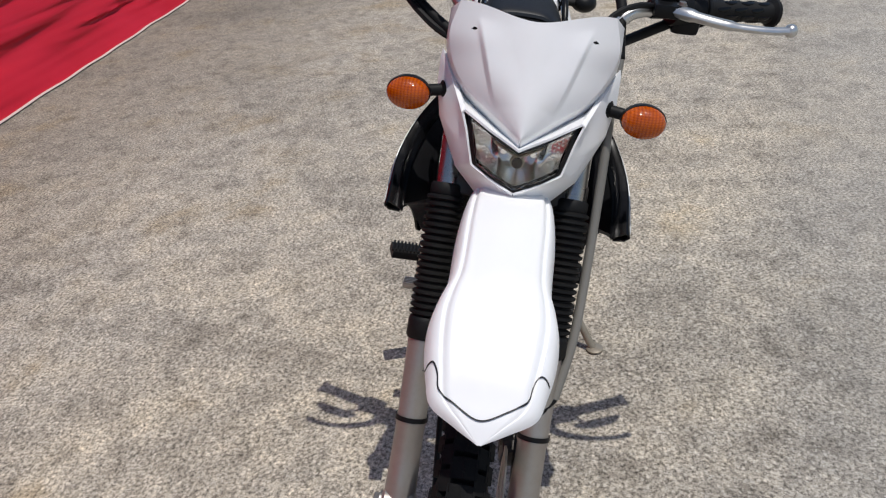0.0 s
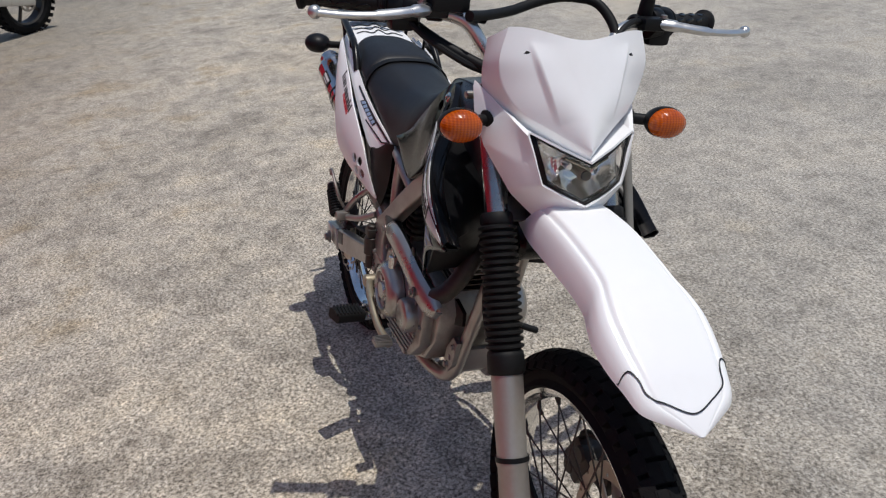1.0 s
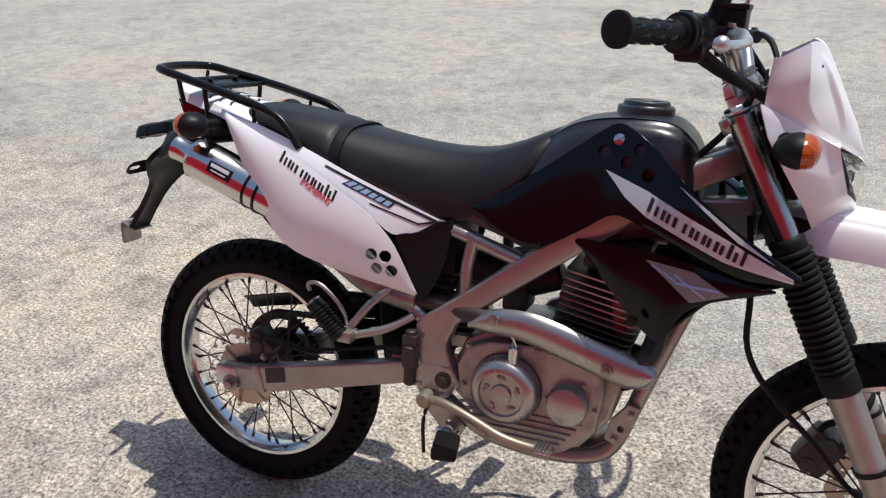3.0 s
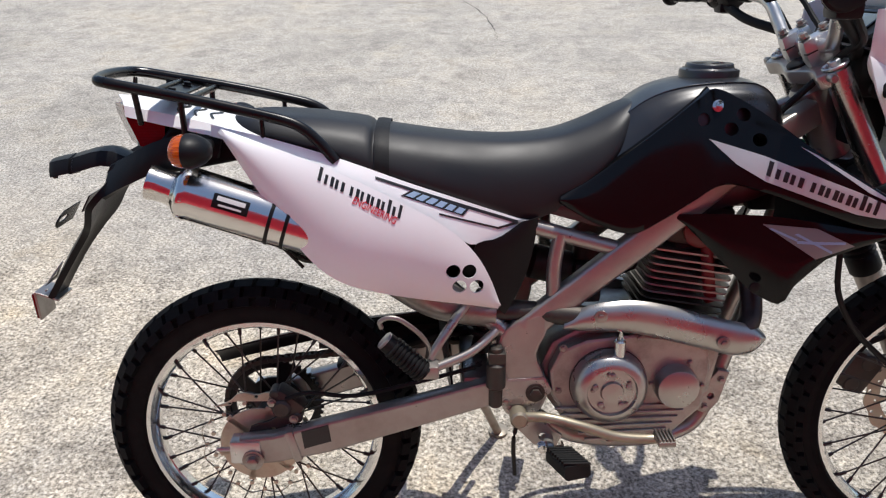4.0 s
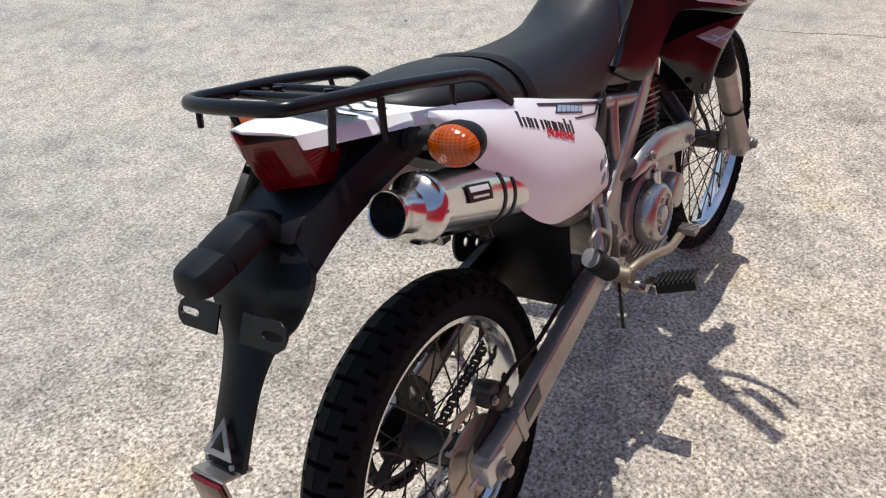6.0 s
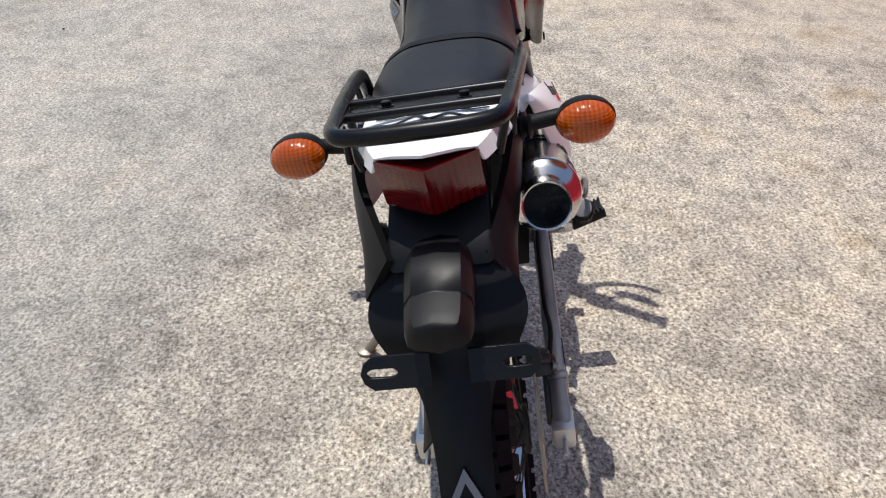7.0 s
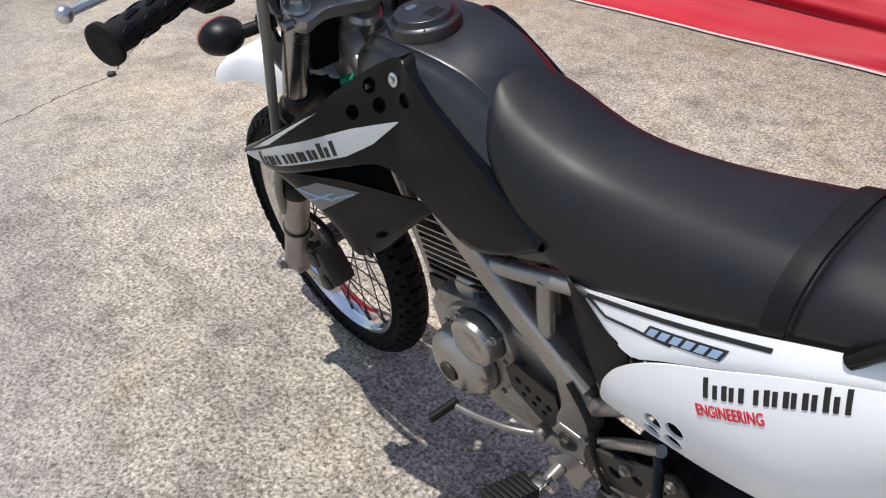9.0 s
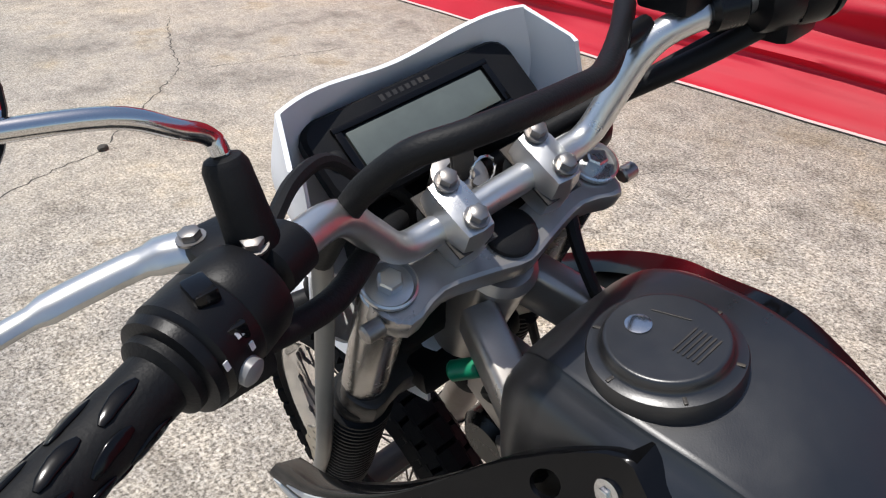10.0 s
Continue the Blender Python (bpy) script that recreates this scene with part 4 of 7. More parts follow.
add("cradle_bracket", join(slab([(0.205, 0.425), (0.226, 0.420), (0.212, 0.360), (0.192, 0.335), (0.168, 0.345), (0.176, 0.385)], -0.062, -0.050, [(0.196, 0.372, 0.006)], 0.002), hexbolt((0.212, -0.062, 0.405), (0, -1, 0), 0.006, 0.007), hexbolt((0.186, -0.062, 0.350), (0, -1, 0), 0.006, 0.007)), ALLOY, label="alloy bracket between engine and cradle")
add("chain_guard", patch([(-0.735, 0.062, 0.418), (-0.62, 0.058, 0.448), (-0.48, 0.055, 0.478), (-0.34, 0.055, 0.497), (-0.25, 0.058, 0.502)], [(-0.735, 0.100, 0.378), (-0.62, 0.101, 0.405), (-0.48, 0.102, 0.435), (-0.34, 0.102, 0.452), (-0.25, 0.102, 0.455)], 24, 7, (0, 0.010, 0.010), 0.003), BLACK, label="wide black plastic chain guard", angle=60)
# Brown-grey strip laid where shade falls between the chain guard and the swingarm.
add("guard_shade", patch([(-0.54, 0.106, 0.420), (-0.44, 0.106, 0.440), (-0.30, 0.106, 0.455), (-0.24, 0.106, 0.452)], [(-0.54, 0.108, 0.398), (-0.44, 0.110, 0.405), (-0.30, 0.110, 0.428), (-0.24, 0.108, 0.432)], 18, 4, (0, 0.002, 0), 0.003), DARK_METAL, label="brown-grey strip standing in for shade below the chain guard")
add("chain_slider", bar([(-0.50, 0.085, 0.375), (-0.30, 0.085, 0.440), (-0.16, 0.085, 0.455)], 0.035, 0.012, 0.003), BLACK)
add("mud_flap", patch([(-0.255, 0.104, 0.67), (-0.290, 0.104, 0.55), (-0.275, 0.086, 0.36)], [(-0.255, -0.096, 0.67), (-0.290, -0.094, 0.55), (-0.275, -0.080, 0.36)], 14, 8, (-0.012, 0, 0), 0.004), BLACK, label="black inner mud flap ahead of the rear tyre")
add("inner_fender", patch([(-0.285, 0.104, 0.60), (-0.36, 0.102, 0.655), (-0.45, 0.088, 0.708), (-0.53, 0.066, 0.758), (-0.60, 0.052, 0.800)], [(-0.285, -0.094, 0.60), (-0.36, -0.094, 0.655), (-0.45, -0.084, 0.708), (-0.53, -0.064, 0.758), (-0.60, -0.052, 0.800)], 24, 9, (0, 0, 0.02), 0.004), BLACK, label="black inner rear mudguard")
clutter = add("peg_mount_plate", slab(rounded([(-0.176, 0.452), (-0.235, 0.478), (-0.310, 0.520), (-0.338, 0.490), (-0.330, 0.452), (-0.275, 0.425), (-0.215, 0.398), (-0.180, 0.395)], 3), 0.125, 0.131, [(-0.225, 0.440, 0.010), (-0.262, 0.458, 0.008), (-0.298, 0.478, 0.009)], 0.0015), DARK_METAL, label="grimy dark peg mounting plate")
for x, z in ((-0.200, 0.420), (-0.245, 0.468), (-0.312, 0.500), (-0.288, 0.445)):
    part("bolt", join(lathe([(0, 0.009), (0.003, 0.009), (0.004, 0.007)], (x, 0.131, z), (0, 1, 0), 14), hexbolt((x, 0.134, z), (0, 1, 0), 0.006, 0.006)), STEEL, clutter)
part("side_stand_switch", join(block((-0.222, 0.137, 0.382), (0.034, 0.016, 0.024), 0.004), tube([(-0.222, 0.137, 0.392), (-0.205, 0.137, 0.425), (-0.188, 0.132, 0.470), (-0.186, 0.124, 0.520)], 0.0035, 8)), BLACK, clutter, "black stand switch with its lead")
part("breather_hose", tube([(-0.150, 0.124, 0.560), (-0.182, 0.127, 0.510), (-0.192, 0.128, 0.440), (-0.215, 0.130, 0.370), (-0.225, 0.118, 0.300)], 0.0055, 8), RUBBER, clutter)
add("brake_hose_rear", tube([(-0.572, -0.10, 0.400), (-0.53, -0.105, 0.415), (-0.45, -0.10, 0.405), (-0.34, -0.10, 0.43), (-0.24, -0.105, 0.46)], 0.004, 8), RUBBER)

# pegs, pedals and stand
for s in SIDES:
    mount = add("peg_bracket", join(slab([(-0.185, 0.385), (-0.125, 0.378), (-0.105, 0.345), (-0.085, 0.330), (-0.095, 0.308), (-0.135, 0.312), (-0.165, 0.345)], s * 0.110, s * 0.120, [(-0.12, 0.33, 0.006)], 0.002), rod((-0.112, s * 0.115, 0.325), (-0.112, s * 0.150, 0.322), 0.011, 14)), FRAME)
    peg_a, peg_b = Vector((-0.100, s * 0.172, 0.326)), Vector((-0.080, s * 0.242, 0.338))
    peg = part("foot_peg", bar([peg_a, peg_b], 0.046, 0.024, 0.006), RUBBER, mount, "black ribbed rubber foot peg")
    for k in range(8):
        c = peg_a.lerp(peg_b, 0.06 + 0.125 * k) + Vector((0, 0, 0.013))
        part("peg_rib", block(c, (0.044, 0.0055, 0.007), 0.0015), RUBBER, mount)
    part("peg_clevis", join(block((-0.104, s * 0.158, 0.326), (0.030, 0.026, 0.004), 0.001), block((-0.118, s * 0.160, 0.324), (0.004, 0.032, 0.022), 0.001), block((-0.090, s * 0.160, 0.324), (0.004, 0.032, 0.022), 0.001), rod((-0.124, s * 0.152, 0.322), (-0.084, s * 0.152, 0.322), 0.005, 10)), CHROME, mount, "bright steel peg clevis")
    part("peg_spring", join(*[rod((-0.125, s * (0.146 + 0.004 * k), 0.328), (-0.125, s * (0.148 + 0.004 * k), 0.328), 0.009, 12) for k in range(4)]), CHROME, mount)
    # passenger pegs, folded up
    stay_tubes = [tube([(-0.178, 0.113, 0.446), (-0.235, 0.116, 0.497), (-0.292, 0.124, 0.546)], 0.0085, 10)] if s > 0 else [tube([(-0.255, s * 0.118, 0.585), (-0.290, s * 0.145, 0.545), (-0.318, s * 0.160, 0.505)], 0.008, 10), tube([(-0.205, s * 0.118, 0.535), (-0.250, s * 0.145, 0.508), (-0.312, s * 0.162, 0.488)], 0.008, 10)]
    stay = add("passenger_peg_stay", join(*stay_tubes, block((-0.318, s * 0.172, 0.492), (0.030, 0.035, 0.022), 0.004)), FRAME, label="silver tubular passenger peg stay")
    if s > 0:
        part("stay_link", tube([(-0.286, 0.122, 0.540), (-0.300, 0.140, 0.520), (-0.314, 0.164, 0.498)], 0.007, 10), BLACK_PAINT, stay, "black steel link to the peg")
    a, b = (Vector((-0.322, 0.182, 0.499)), Vector((-0.386, 0.180, 0.546))) if s > 0 else (Vector((-0.327, -0.182, 0.489)), Vector((-0.388, -0.180, 0.547)))
    d = (b - a).normalized()
    part("passenger_peg", lathe([(0, 0.0165)] + [(0.004 + 0.0076 * k + u, r) for k in range(9) for u, r in ((0, 0.0165), (0.002, 0.0192), (0.005, 0.0192), (0.007, 0.0165))] + [((Vector(b) - Vector(a)).length, 0.0165)], a, d, 20), RUBBER, stay, "black ribbed rubber passenger peg folded up")
    part("peg_end", lathe([(0, 0.0155), (0.004, 0.0155), (0.005, 0.012)], b, d, 20), DECAL_GREY, stay)
add("peg_guard_loop", tube([(-0.322, -0.168, 0.512), (-0.320, -0.180, 0.536), (-0.334, -0.186, 0.562), (-0.362, -0.188, 0.586), (-0.382, -0.188, 0.591), (-0.396, -0.187, 0.584), (-0.394, -0.184, 0.572)], 0.004, 8), STEEL, label="thin steel wire loop beside the passenger peg")

brake = add("brake_pedal", join(tube([(-0.165, -0.135, 0.378), (-0.12, -0.148, 0.384), (-0.06, -0.158, 0.372), (0.0, -0.160, 0.352), (0.06, -0.158, 0.345), (0.085, -0.160, 0.350)], 0.009, 10), rod((-0.165, -0.110, 0.378), (-0.165, -0.150, 0.378), 0.016, 18)), BRASS, label="yellowed steel rear brake pedal")
part("pedal_tip", join(block((0.080, -0.172, 0.353), (0.030, 0.040, 0.010), 0.003), *[block((0.068 + 0.006 * k, -0.172, 0.360), (0.003, 0.036, 0.006), 0.0008) for k in range(5)]), STEEL, brake)
add("brake_spring", tube([(-0.165, -0.12, 0.365), (-0.172, -0.125, 0.32), (-0.168, -0.125, 0.255)], 0.004, 8), BLACK_PAINT)
add("master_cylinder_rear", join(rod((-0.205, -0.125, 0.395), (-0.205, -0.125, 0.51), 0.012, 16), rod((-0.205, -0.125, 0.43), (-0.205, -0.125, 0.48), 0.017, 16), block((-0.204, -0.128, 0.49), (0.03, 0.02, 0.02), 0.003)), DARK_METAL, label="dark rear brake master cylinder")
shift = add("gear_lever", join(tube([(-0.075, 0.118, 0.375), (-0.03, 0.140, 0.372), (0.030, 0.152, 0.362), (0.072, 0.158, 0.358)], 0.0062, 10), rod((-0.075, 0.10, 0.375), (-0.075, 0.125, 0.375), 0.012, 14)), STEEL, label="worn steel gear lever")
part("lever_rubber", rod((0.078, 0.150, 0.362), (0.094, 0.200, 0.348), 0.0080, 14), RUBBER, shift)
stand_top, stand_foot = Vector((-0.238, 0.122, 0.318)), Vector((-0.155, 0.322, 0.064))
stand = add("side_stand", join(tube([stand_top, stand_top.lerp(stand_foot, 0.5) + Vector((0, 0.006, 0)), stand_foot], 0.0105, 12, 4), block(stand_top, (0.035, 0.02, 0.05), 0.006)), STAND_PAINT, label="greige steel side stand folded down on the concrete")
down = Matrix.Rotation(radians(LEAN), 4, "X")
part("stand_foot", moved(lathe([(-0.005, 0.019), (0.0, 0.023), (0.004, 0.023), (0.008, 0.014)], (0, 0, 0), (0, 0, 1), 22), Matrix.Translation(Vector((-0.155, 0.325, 0.0665))) @ down), STAND_PAINT, stand)
part("stand_spring", join(*[lathe([(0, 0.0055), (0.0015, 0.0070), (0.003, 0.0055)], Vector((-0.205, 0.128, 0.325)).lerp(Vector((-0.190, 0.172, 0.262)), k / 15), (0.015, 0.044, -0.063), 10) for k in range(16)]), DARK_METAL, stand)
add("stand_bracket", join(slab([(-0.26, 0.36), (-0.19, 0.37), (-0.19, 0.31), (-0.23, 0.295), (-0.255, 0.32)], 0.096, 0.108, bevel=0.002), rod((-0.225, 0.10, 0.325), (-0.225, 0.138, 0.325), 0.010, 14)), FRAME)

# tank
tank_half = [
    (0.272, [(0, 0.874), (0.030, 0.872), (0.055, 0.856), (0.062, 0.815), (0.055, 0.775)]),
    (0.252, [(0, 0.911), (0.045, 0.909), (0.080, 0.892), (0.092, 0.830), (0.088, 0.765)]),
    (0.215, [(0, 0.938), (0.056, 0.935), (0.096, 0.911), (0.110, 0.842), (0.104, 0.752)]),
    (0.150, [(0, 0.942), (0.062, 0.939), (0.102, 0.910), (0.117, 0.835), (0.112, 0.735)]),
    (0.085, [(0, 0.934), (0.056, 0.930), (0.099, 0.897), (0.119, 0.815), (0.116, 0.715)]),
    (0.035, [(0, 0.914), (0.048, 0.909), (0.092, 0.870), (0.118, 0.790), (0.117, 0.703)]),
    (-0.02, [(0, 0.868), (0.044, 0.864), (0.084, 0.828), (0.113, 0.770), (0.113, 0.709)]),
    (-0.075, [(0, 0.815), (0.04, 0.812), (0.078, 0.792), (0.108, 0.757), (0.109, 0.722)]),
    (-0.125, [(0, 0.775), (0.04, 0.772), (0.076, 0.762), (0.102, 0.747), (0.104, 0.735)]),
]


def tank_geo():
    stations = []
    for x, half in tank_half:
        half = half[:2] + [(y * (0.87 if 0.06 < x < 0.2 else 0.90 if x > 0 else 0.95), z) for y, z in half[2:]]
        # a tight shoulder between the top and the side
        (y1, z1), (y2, z2) = half[1], half[2]
        half = half[:2] + [(y1 + 0.10 * (y2 - y1), z1 - 0.05 * (z1 - z2)), (y1 + 0.30 * (y2 - y1), z1 - 0.27 * (z1 - z2))] + half[2:]
        full = [(x, y, z) for y, z in reversed(half)] + [(x, -y, z) for y, z in half[1:]]
        stations.append(spline(full, 4))
    n = len(stations[0])
    rows = [spline([st[k] for st in stations], 5) for k in range(n)]
    loops = [[rows[k][i] for k in range(n)] for i in range(len(rows[0]))]
    return rings(loops)


TANK = tank_geo()
tank = add("fuel_tank", TANK, TANK_BLACK, label="satin black plastic fuel tank", angle=60)
cap_at = Matrix.Translation((0.160, 0.016, 0.946))
cap = part("fuel_cap", moved(lathe([(-0.018, 0.0495), (0.003, 0.0492), (0.006, 0.048), (0.0075, 0.042), (0.009, 0.0405), (0.0110, 0.0400), (0.0120, 0.0398), (0.0150, 0.0385), (0.0157, 0.0378), (0.0160, 0.0365), (0.0160, 0.0355), (0.0160, 0.002)], (0, 0, 0), (0, 0, 1), 56), cap_at), TANK_BLACK, tank, "round black fuel cap")
part("key_plate", moved(lathe([(0.015, 0.0085), (0.0173, 0.0085), (0.0178, 0.006), (0.0178, 0.001)], (0.018, 0.004, 0), (0, 0, 1), 24), cap_at), CHROME, tank)
part("cap_text", moved(join(*[block((-0.010 - 0.0034 * k, -0.004, 0.0163), (0.0012, 0.024, 0.0008), 0) for k in range(6)], bar([(0.020, -0.012, 0.0162), (-0.004, -0.02, 0.0162)], 0.0012, 0.001, 0.0003)), cap_at), DARK_METAL, tank)
for k in range(6):
    t = radians(60 * k + 20)
    part("cap_notch", moved(block((0.0440 * math.cos(t), 0.0440 * math.sin(t), 0.0062), (0.006, 0.0025, 0.003), 0.0005, Matrix.Rotation(t, 4, "Z")), cap_at), DARK_METAL, tank)

# seat
seat_st = [(0.036, 0.030, 0.901, 0.890), (0.022, 0.054, 0.905, 0.866), (-0.005, 0.083, 0.894, 0.826), (-0.05, 0.098, 0.873, 0.780), (-0.105, 0.103, 0.855, 0.740), (-0.17, 0.103, 0.848, 0.722), (-0.25, 0.106, 0.850, 0.748), (-0.33, 0.107, 0.859, 0.778), (-0.395, 0.106, 0.869, 0.800), (-0.405, 0.104, 0.868, 0.803), (-0.42, 0.106, 0.877, 0.810), (-0.48, 0.103, 0.886, 0.832), (-0.535, 0.095, 0.891, 0.848), (-0.585, 0.082, 0.893, 0.860), (-0.620, 0.062, 0.891, 0.866), (-0.638, 0.034, 0.885, 0.869)]


def seat_ring(x, w, zt, zb, grow=0.0):
    h = zt - zb
    q = min(1.0, h / 0.11)
    half = [(0, zt), (w * 0.34, zt - 0.0025 * q), (w * 0.56, zt - 0.010 * q), (w * 0.80, zt - 0.033 * q), (w * 0.94, zt - 0.064 * q), (w * 1.0, zb + 0.18 * h), (w * 0.98, zb)]
    half = [(y * (1 + grow * 9), z + (grow if z > zb else 0)) for y, z in half]
    return spline([(x, y, z) for y, z in reversed(half)] + [(x, -y, z) for y, z in half[1:]], 3)


def seat_geo():
    loops0 = [seat_ring(*st) for st in seat_st]
    n = len(loops0[0])
    rows = [spline([lp[k] for lp in loops0], 4) for k in range(n)]
    return rings([[rows[k][i] for k in range(n)] for i in range(len(rows[0]))])


seat = add("seat", seat_geo(), SEAT, label="long black grained-vinyl seat with a stepped rear", angle=70)


def seat_at(x):
    for a, b in zip(seat_st, seat_st[1:]):
        if b[0] <= x <= a[0]:
            t = (a[0] - x) / (a[0] - b[0])
            return [p + (q - p) * t for p, q in zip(a, b)]
    return seat_st[-1]


strap_loops = [seat_ring(*seat_at(x), grow=0.0026) for x in (-0.379, -0.385, -0.391, -0.397, -0.402)]
part("seat_strap", sheet(strap_loops, 0.002), RUBBER, seat, "black grab strap across the seat")

# side panels and tail
P_TIP, P_REAR = (-0.202, 0.120, 0.580), (-0.640, 0.106, 0.876)
panel_up = [P_TIP, (-0.222, 0.136, 0.640), (-0.250, 0.142, 0.688), (-0.298, 0.145, 0.731), (-0.366, 0.143, 0.769), (-0.436, 0.134, 0.802), (-0.52, 0.124, 0.836), P_REAR]
panel_low = [P_TIP, (-0.262, 0.134, 0.594), (-0.330, 0.144, 0.607), (-0.400, 0.150, 0.622), (-0.460, 0.152, 0.642), (-0.510, 0.146, 0.683), (-0.570, 0.131, 0.768), P_REAR]
PANEL = patch(panel_up, panel_low, 40, 16, (0, 0.015, 0), 0.004)
BAND = patch([(-0.166, 0.099, 0.724), (-0.25, 0.108, 0.755), (-0.35, 0.112, 0.790), (-0.45, 0.109, 0.826), (-0.55, 0.102, 0.856), (-0.655, 0.094, 0.882)],
             [(-0.168, 0.102, 0.714), (-0.242, 0.124, 0.690), (-0.30, 0.130, 0.722), (-0.42, 0.126, 0.785), (-0.53, 0.115, 0.828), (-0.655, 0.098, 0.866)], 36, 6, (0, 0.002, 0), 0.004)


def word(origin, along, height, letters, slant=0.0):
    """A row of plain upright bars in place of a word: (width, height) of each, as shares of the height."""
    o, d = Vector(origin), Vector(along).normalized()
    up = Vector((-d.y, d.x))
    up = up if up.y > 0 else -up
    x, polys = 0.0, []
    for w, h in letters:
        top = up * h * height + d * slant * height * h
        stems = [(0.0, w)] if w < 0.3 else [(0.0, 0.27), (w - 0.21, w + 0.03)]
        for lo, hi in stems:
            a, b = o + d * (x + lo) * height, o + d * (x + hi) * height
            high = top if lo == 0.0 else top * min(1.0, 0.66 / h)
            polys += cells([a, b, b + high, a + high], 2, 2)
        x += w + 0.30
    return [[tuple(p) for p in poly] for poly in polys]


def mark_bars(polys, target, side, lift, parent):
    """Each bar of a mark as a small decal of its own."""
    for k in range(0, len(polys), 4):
        part("mark_bar", onto(polys[k:k + 4], target, side, lift), DECAL_BLACK, parent)


MARK = [(0.76, 1.0), (0.62, 0.70), (0.98, 0.68), (0.62, 0.70), (0.58, 0.70), (0.62, 0.70), (0.66, 1.0), (0.24, 0.98)]


def printed(text, size, origin, along, target, side):
    """Readable lettering laid on a panel."""
    cu = bpy.data.curves.new("print", "FONT")
    cu.body, cu.size = text, 1.0
    ob = bpy.data.objects.new("print", cu)
    me = bpy.data.meshes.new_from_object(ob)
    d = Vector(along).normalized()
    up = Vector((-d.y, d.x))
    up = up if up.y > 0 else -up
    span = max(v.co.x for v in me.vertices)
    flat = [Vector(origin) + d * (v.co.x / span * size[0]) + up * (v.co.y * size[1] / 0.7) for v in me.vertices]
    polys = [[tuple(flat[i]) for i in p.vertices] for p in me.polygons]
    bpy.data.objects.remove(ob)
    bpy.data.curves.remove(cu)
    bpy.data.meshes.remove(me)
    return onto(polys, target, side, 0.0012, 0.001)


for s in SIDES:
    spots = ((-0.303, 0.652), (-0.332, 0.664), (-0.300, 0.628), (-0.329, 0.638)) if s > 0 else ((-0.279, 0.656), (-0.253, 0.654), (-0.269, 0.629), (-0.241, 0.627))
    P = cut(sided(PANEL, s), [lathe([(-0.06, 0.0115), (0.06, 0.0115)], (x, s * 0.15, z), (0, 1, 0), 20) for x, z in spots])
    Bd = sided(BAND, s)
    panel = add("side_panel", P, WHITE, label="glossy white plastic side panel with four round holes", angle=50)
    part("upper_band", Bd, WHITE, panel, "white upper side panel band")
    # lettering runs from the panel's left end to its right end as one looks at it
    if s < 0:
        mark = word((-0.488, 0.804), (0.135, -0.064), 0.0195, MARK, -0.2)
        engl = printed("ENGINEERING", (0.074, 0.0110), (-0.436, 0.770), (0.067, -0.034), P, s)
        plate = [(-0.360, 0.774), (-0.262, 0.738), (-0.252, 0.748), (-0.340, 0.782)]
    else:
        mark = word((-0.358, 0.737), (-0.145, 0.076), 0.0195, MARK, 0.2)
        engl = printed("ENGINEERING", (0.074, 0.0120), (-0.356, 0.714), (-0.143, 0.076), P, s)
        plate = [(-0.262, 0.732), (-0.356, 0.764), (-0.362, 0.778), (-0.268, 0.746)]
    mark_bars(mark, P, s, 0.0012, panel)
    part("red_lettering", engl, DECAL_RED, panel, "small red lettering")
    stripe = cells([(-0.172, 0.7195), (-0.40, 0.7995), (-0.40, 0.8035), (-0.172, 0.7245)], 12, 1) + cells([(-0.172, 0.7195), (-0.205, 0.7135), (-0.205, 0.7165), (-0.178, 0.7225)], 3, 1) + cells([(-0.205, 0.7135), (-0.30, 0.742), (-0.30, 0.7445), (-0.205, 0.7165)], 5, 1)
    part("pinstripe", onto(stripe, Bd, s), DECAL_BLACK, panel, "thin black pinstripe")
    a, b, c, d = (Vector(p) for p in plate)
    part("model_mark_outline", onto(cells([a, b, c, d], 8, 2), Bd, s), DECAL_BLACK, panel, "outlined blue-grey mark made of plain blocks")
    blocks = []
    for k in range(6):
        u0, u1 = 0.04 + 0.16 * k, 0.155 + 0.16 * k
        lo = lambda u, v: tuple(a.lerp(b, u).lerp(d.lerp(c, u), v))
        blocks.append([lo(u0, 0.16), lo(u1, 0.16), lo(u1, 0.84), lo(u0, 0.84)])
    for one in blocks:
        part("model_mark", onto([one], Bd, s, 0.0020), DECAL_BLUE, panel)
    add("frame_cover", patch([(-0.139, s * 0.104, 0.730), (-0.150, s * 0.104, 0.66), (-0.166, s * 0.106, 0.610), (-0.192, s * 0.110, 0.562)], [(-0.166, s * 0.112, 0.724), (-0.205, s * 0.121, 0.700), (-0.245, s * 0.126, 0.685), (-0.225, s * 0.122, 0.600)], 14, 8, (0, s * 0.006, 0), 0.003), BLACK, label="matte black triangular frame cover")

# tail cowl: white top with a centre ridge
cowl_rows = []
for v, rise in ((-1.0, -0.020), (-0.9, -0.004), (-0.6, 0.0), (-0.3, 0.003), (0.0, 0.006), (0.3, 0.003), (0.6, 0.0), (0.9, -0.004), (1.0, -0.020)):
    row = []
    for x, w, z in ((-0.58, 0.096, 0.862), (-0.65, 0.093, 0.882), (-0.72, 0.083, 0.897), (-0.765, 0.071, 0.905), (-0.792, 0.060, 0.909), (-0.800, 0.056, 0.9105)):
        row.append(Vector((x - 0.030 * (1 - abs(v)) * max(0, (-0.70 - x) / 0.1), w * v, z + rise)))
    cowl_rows.append(spline(row, 4))
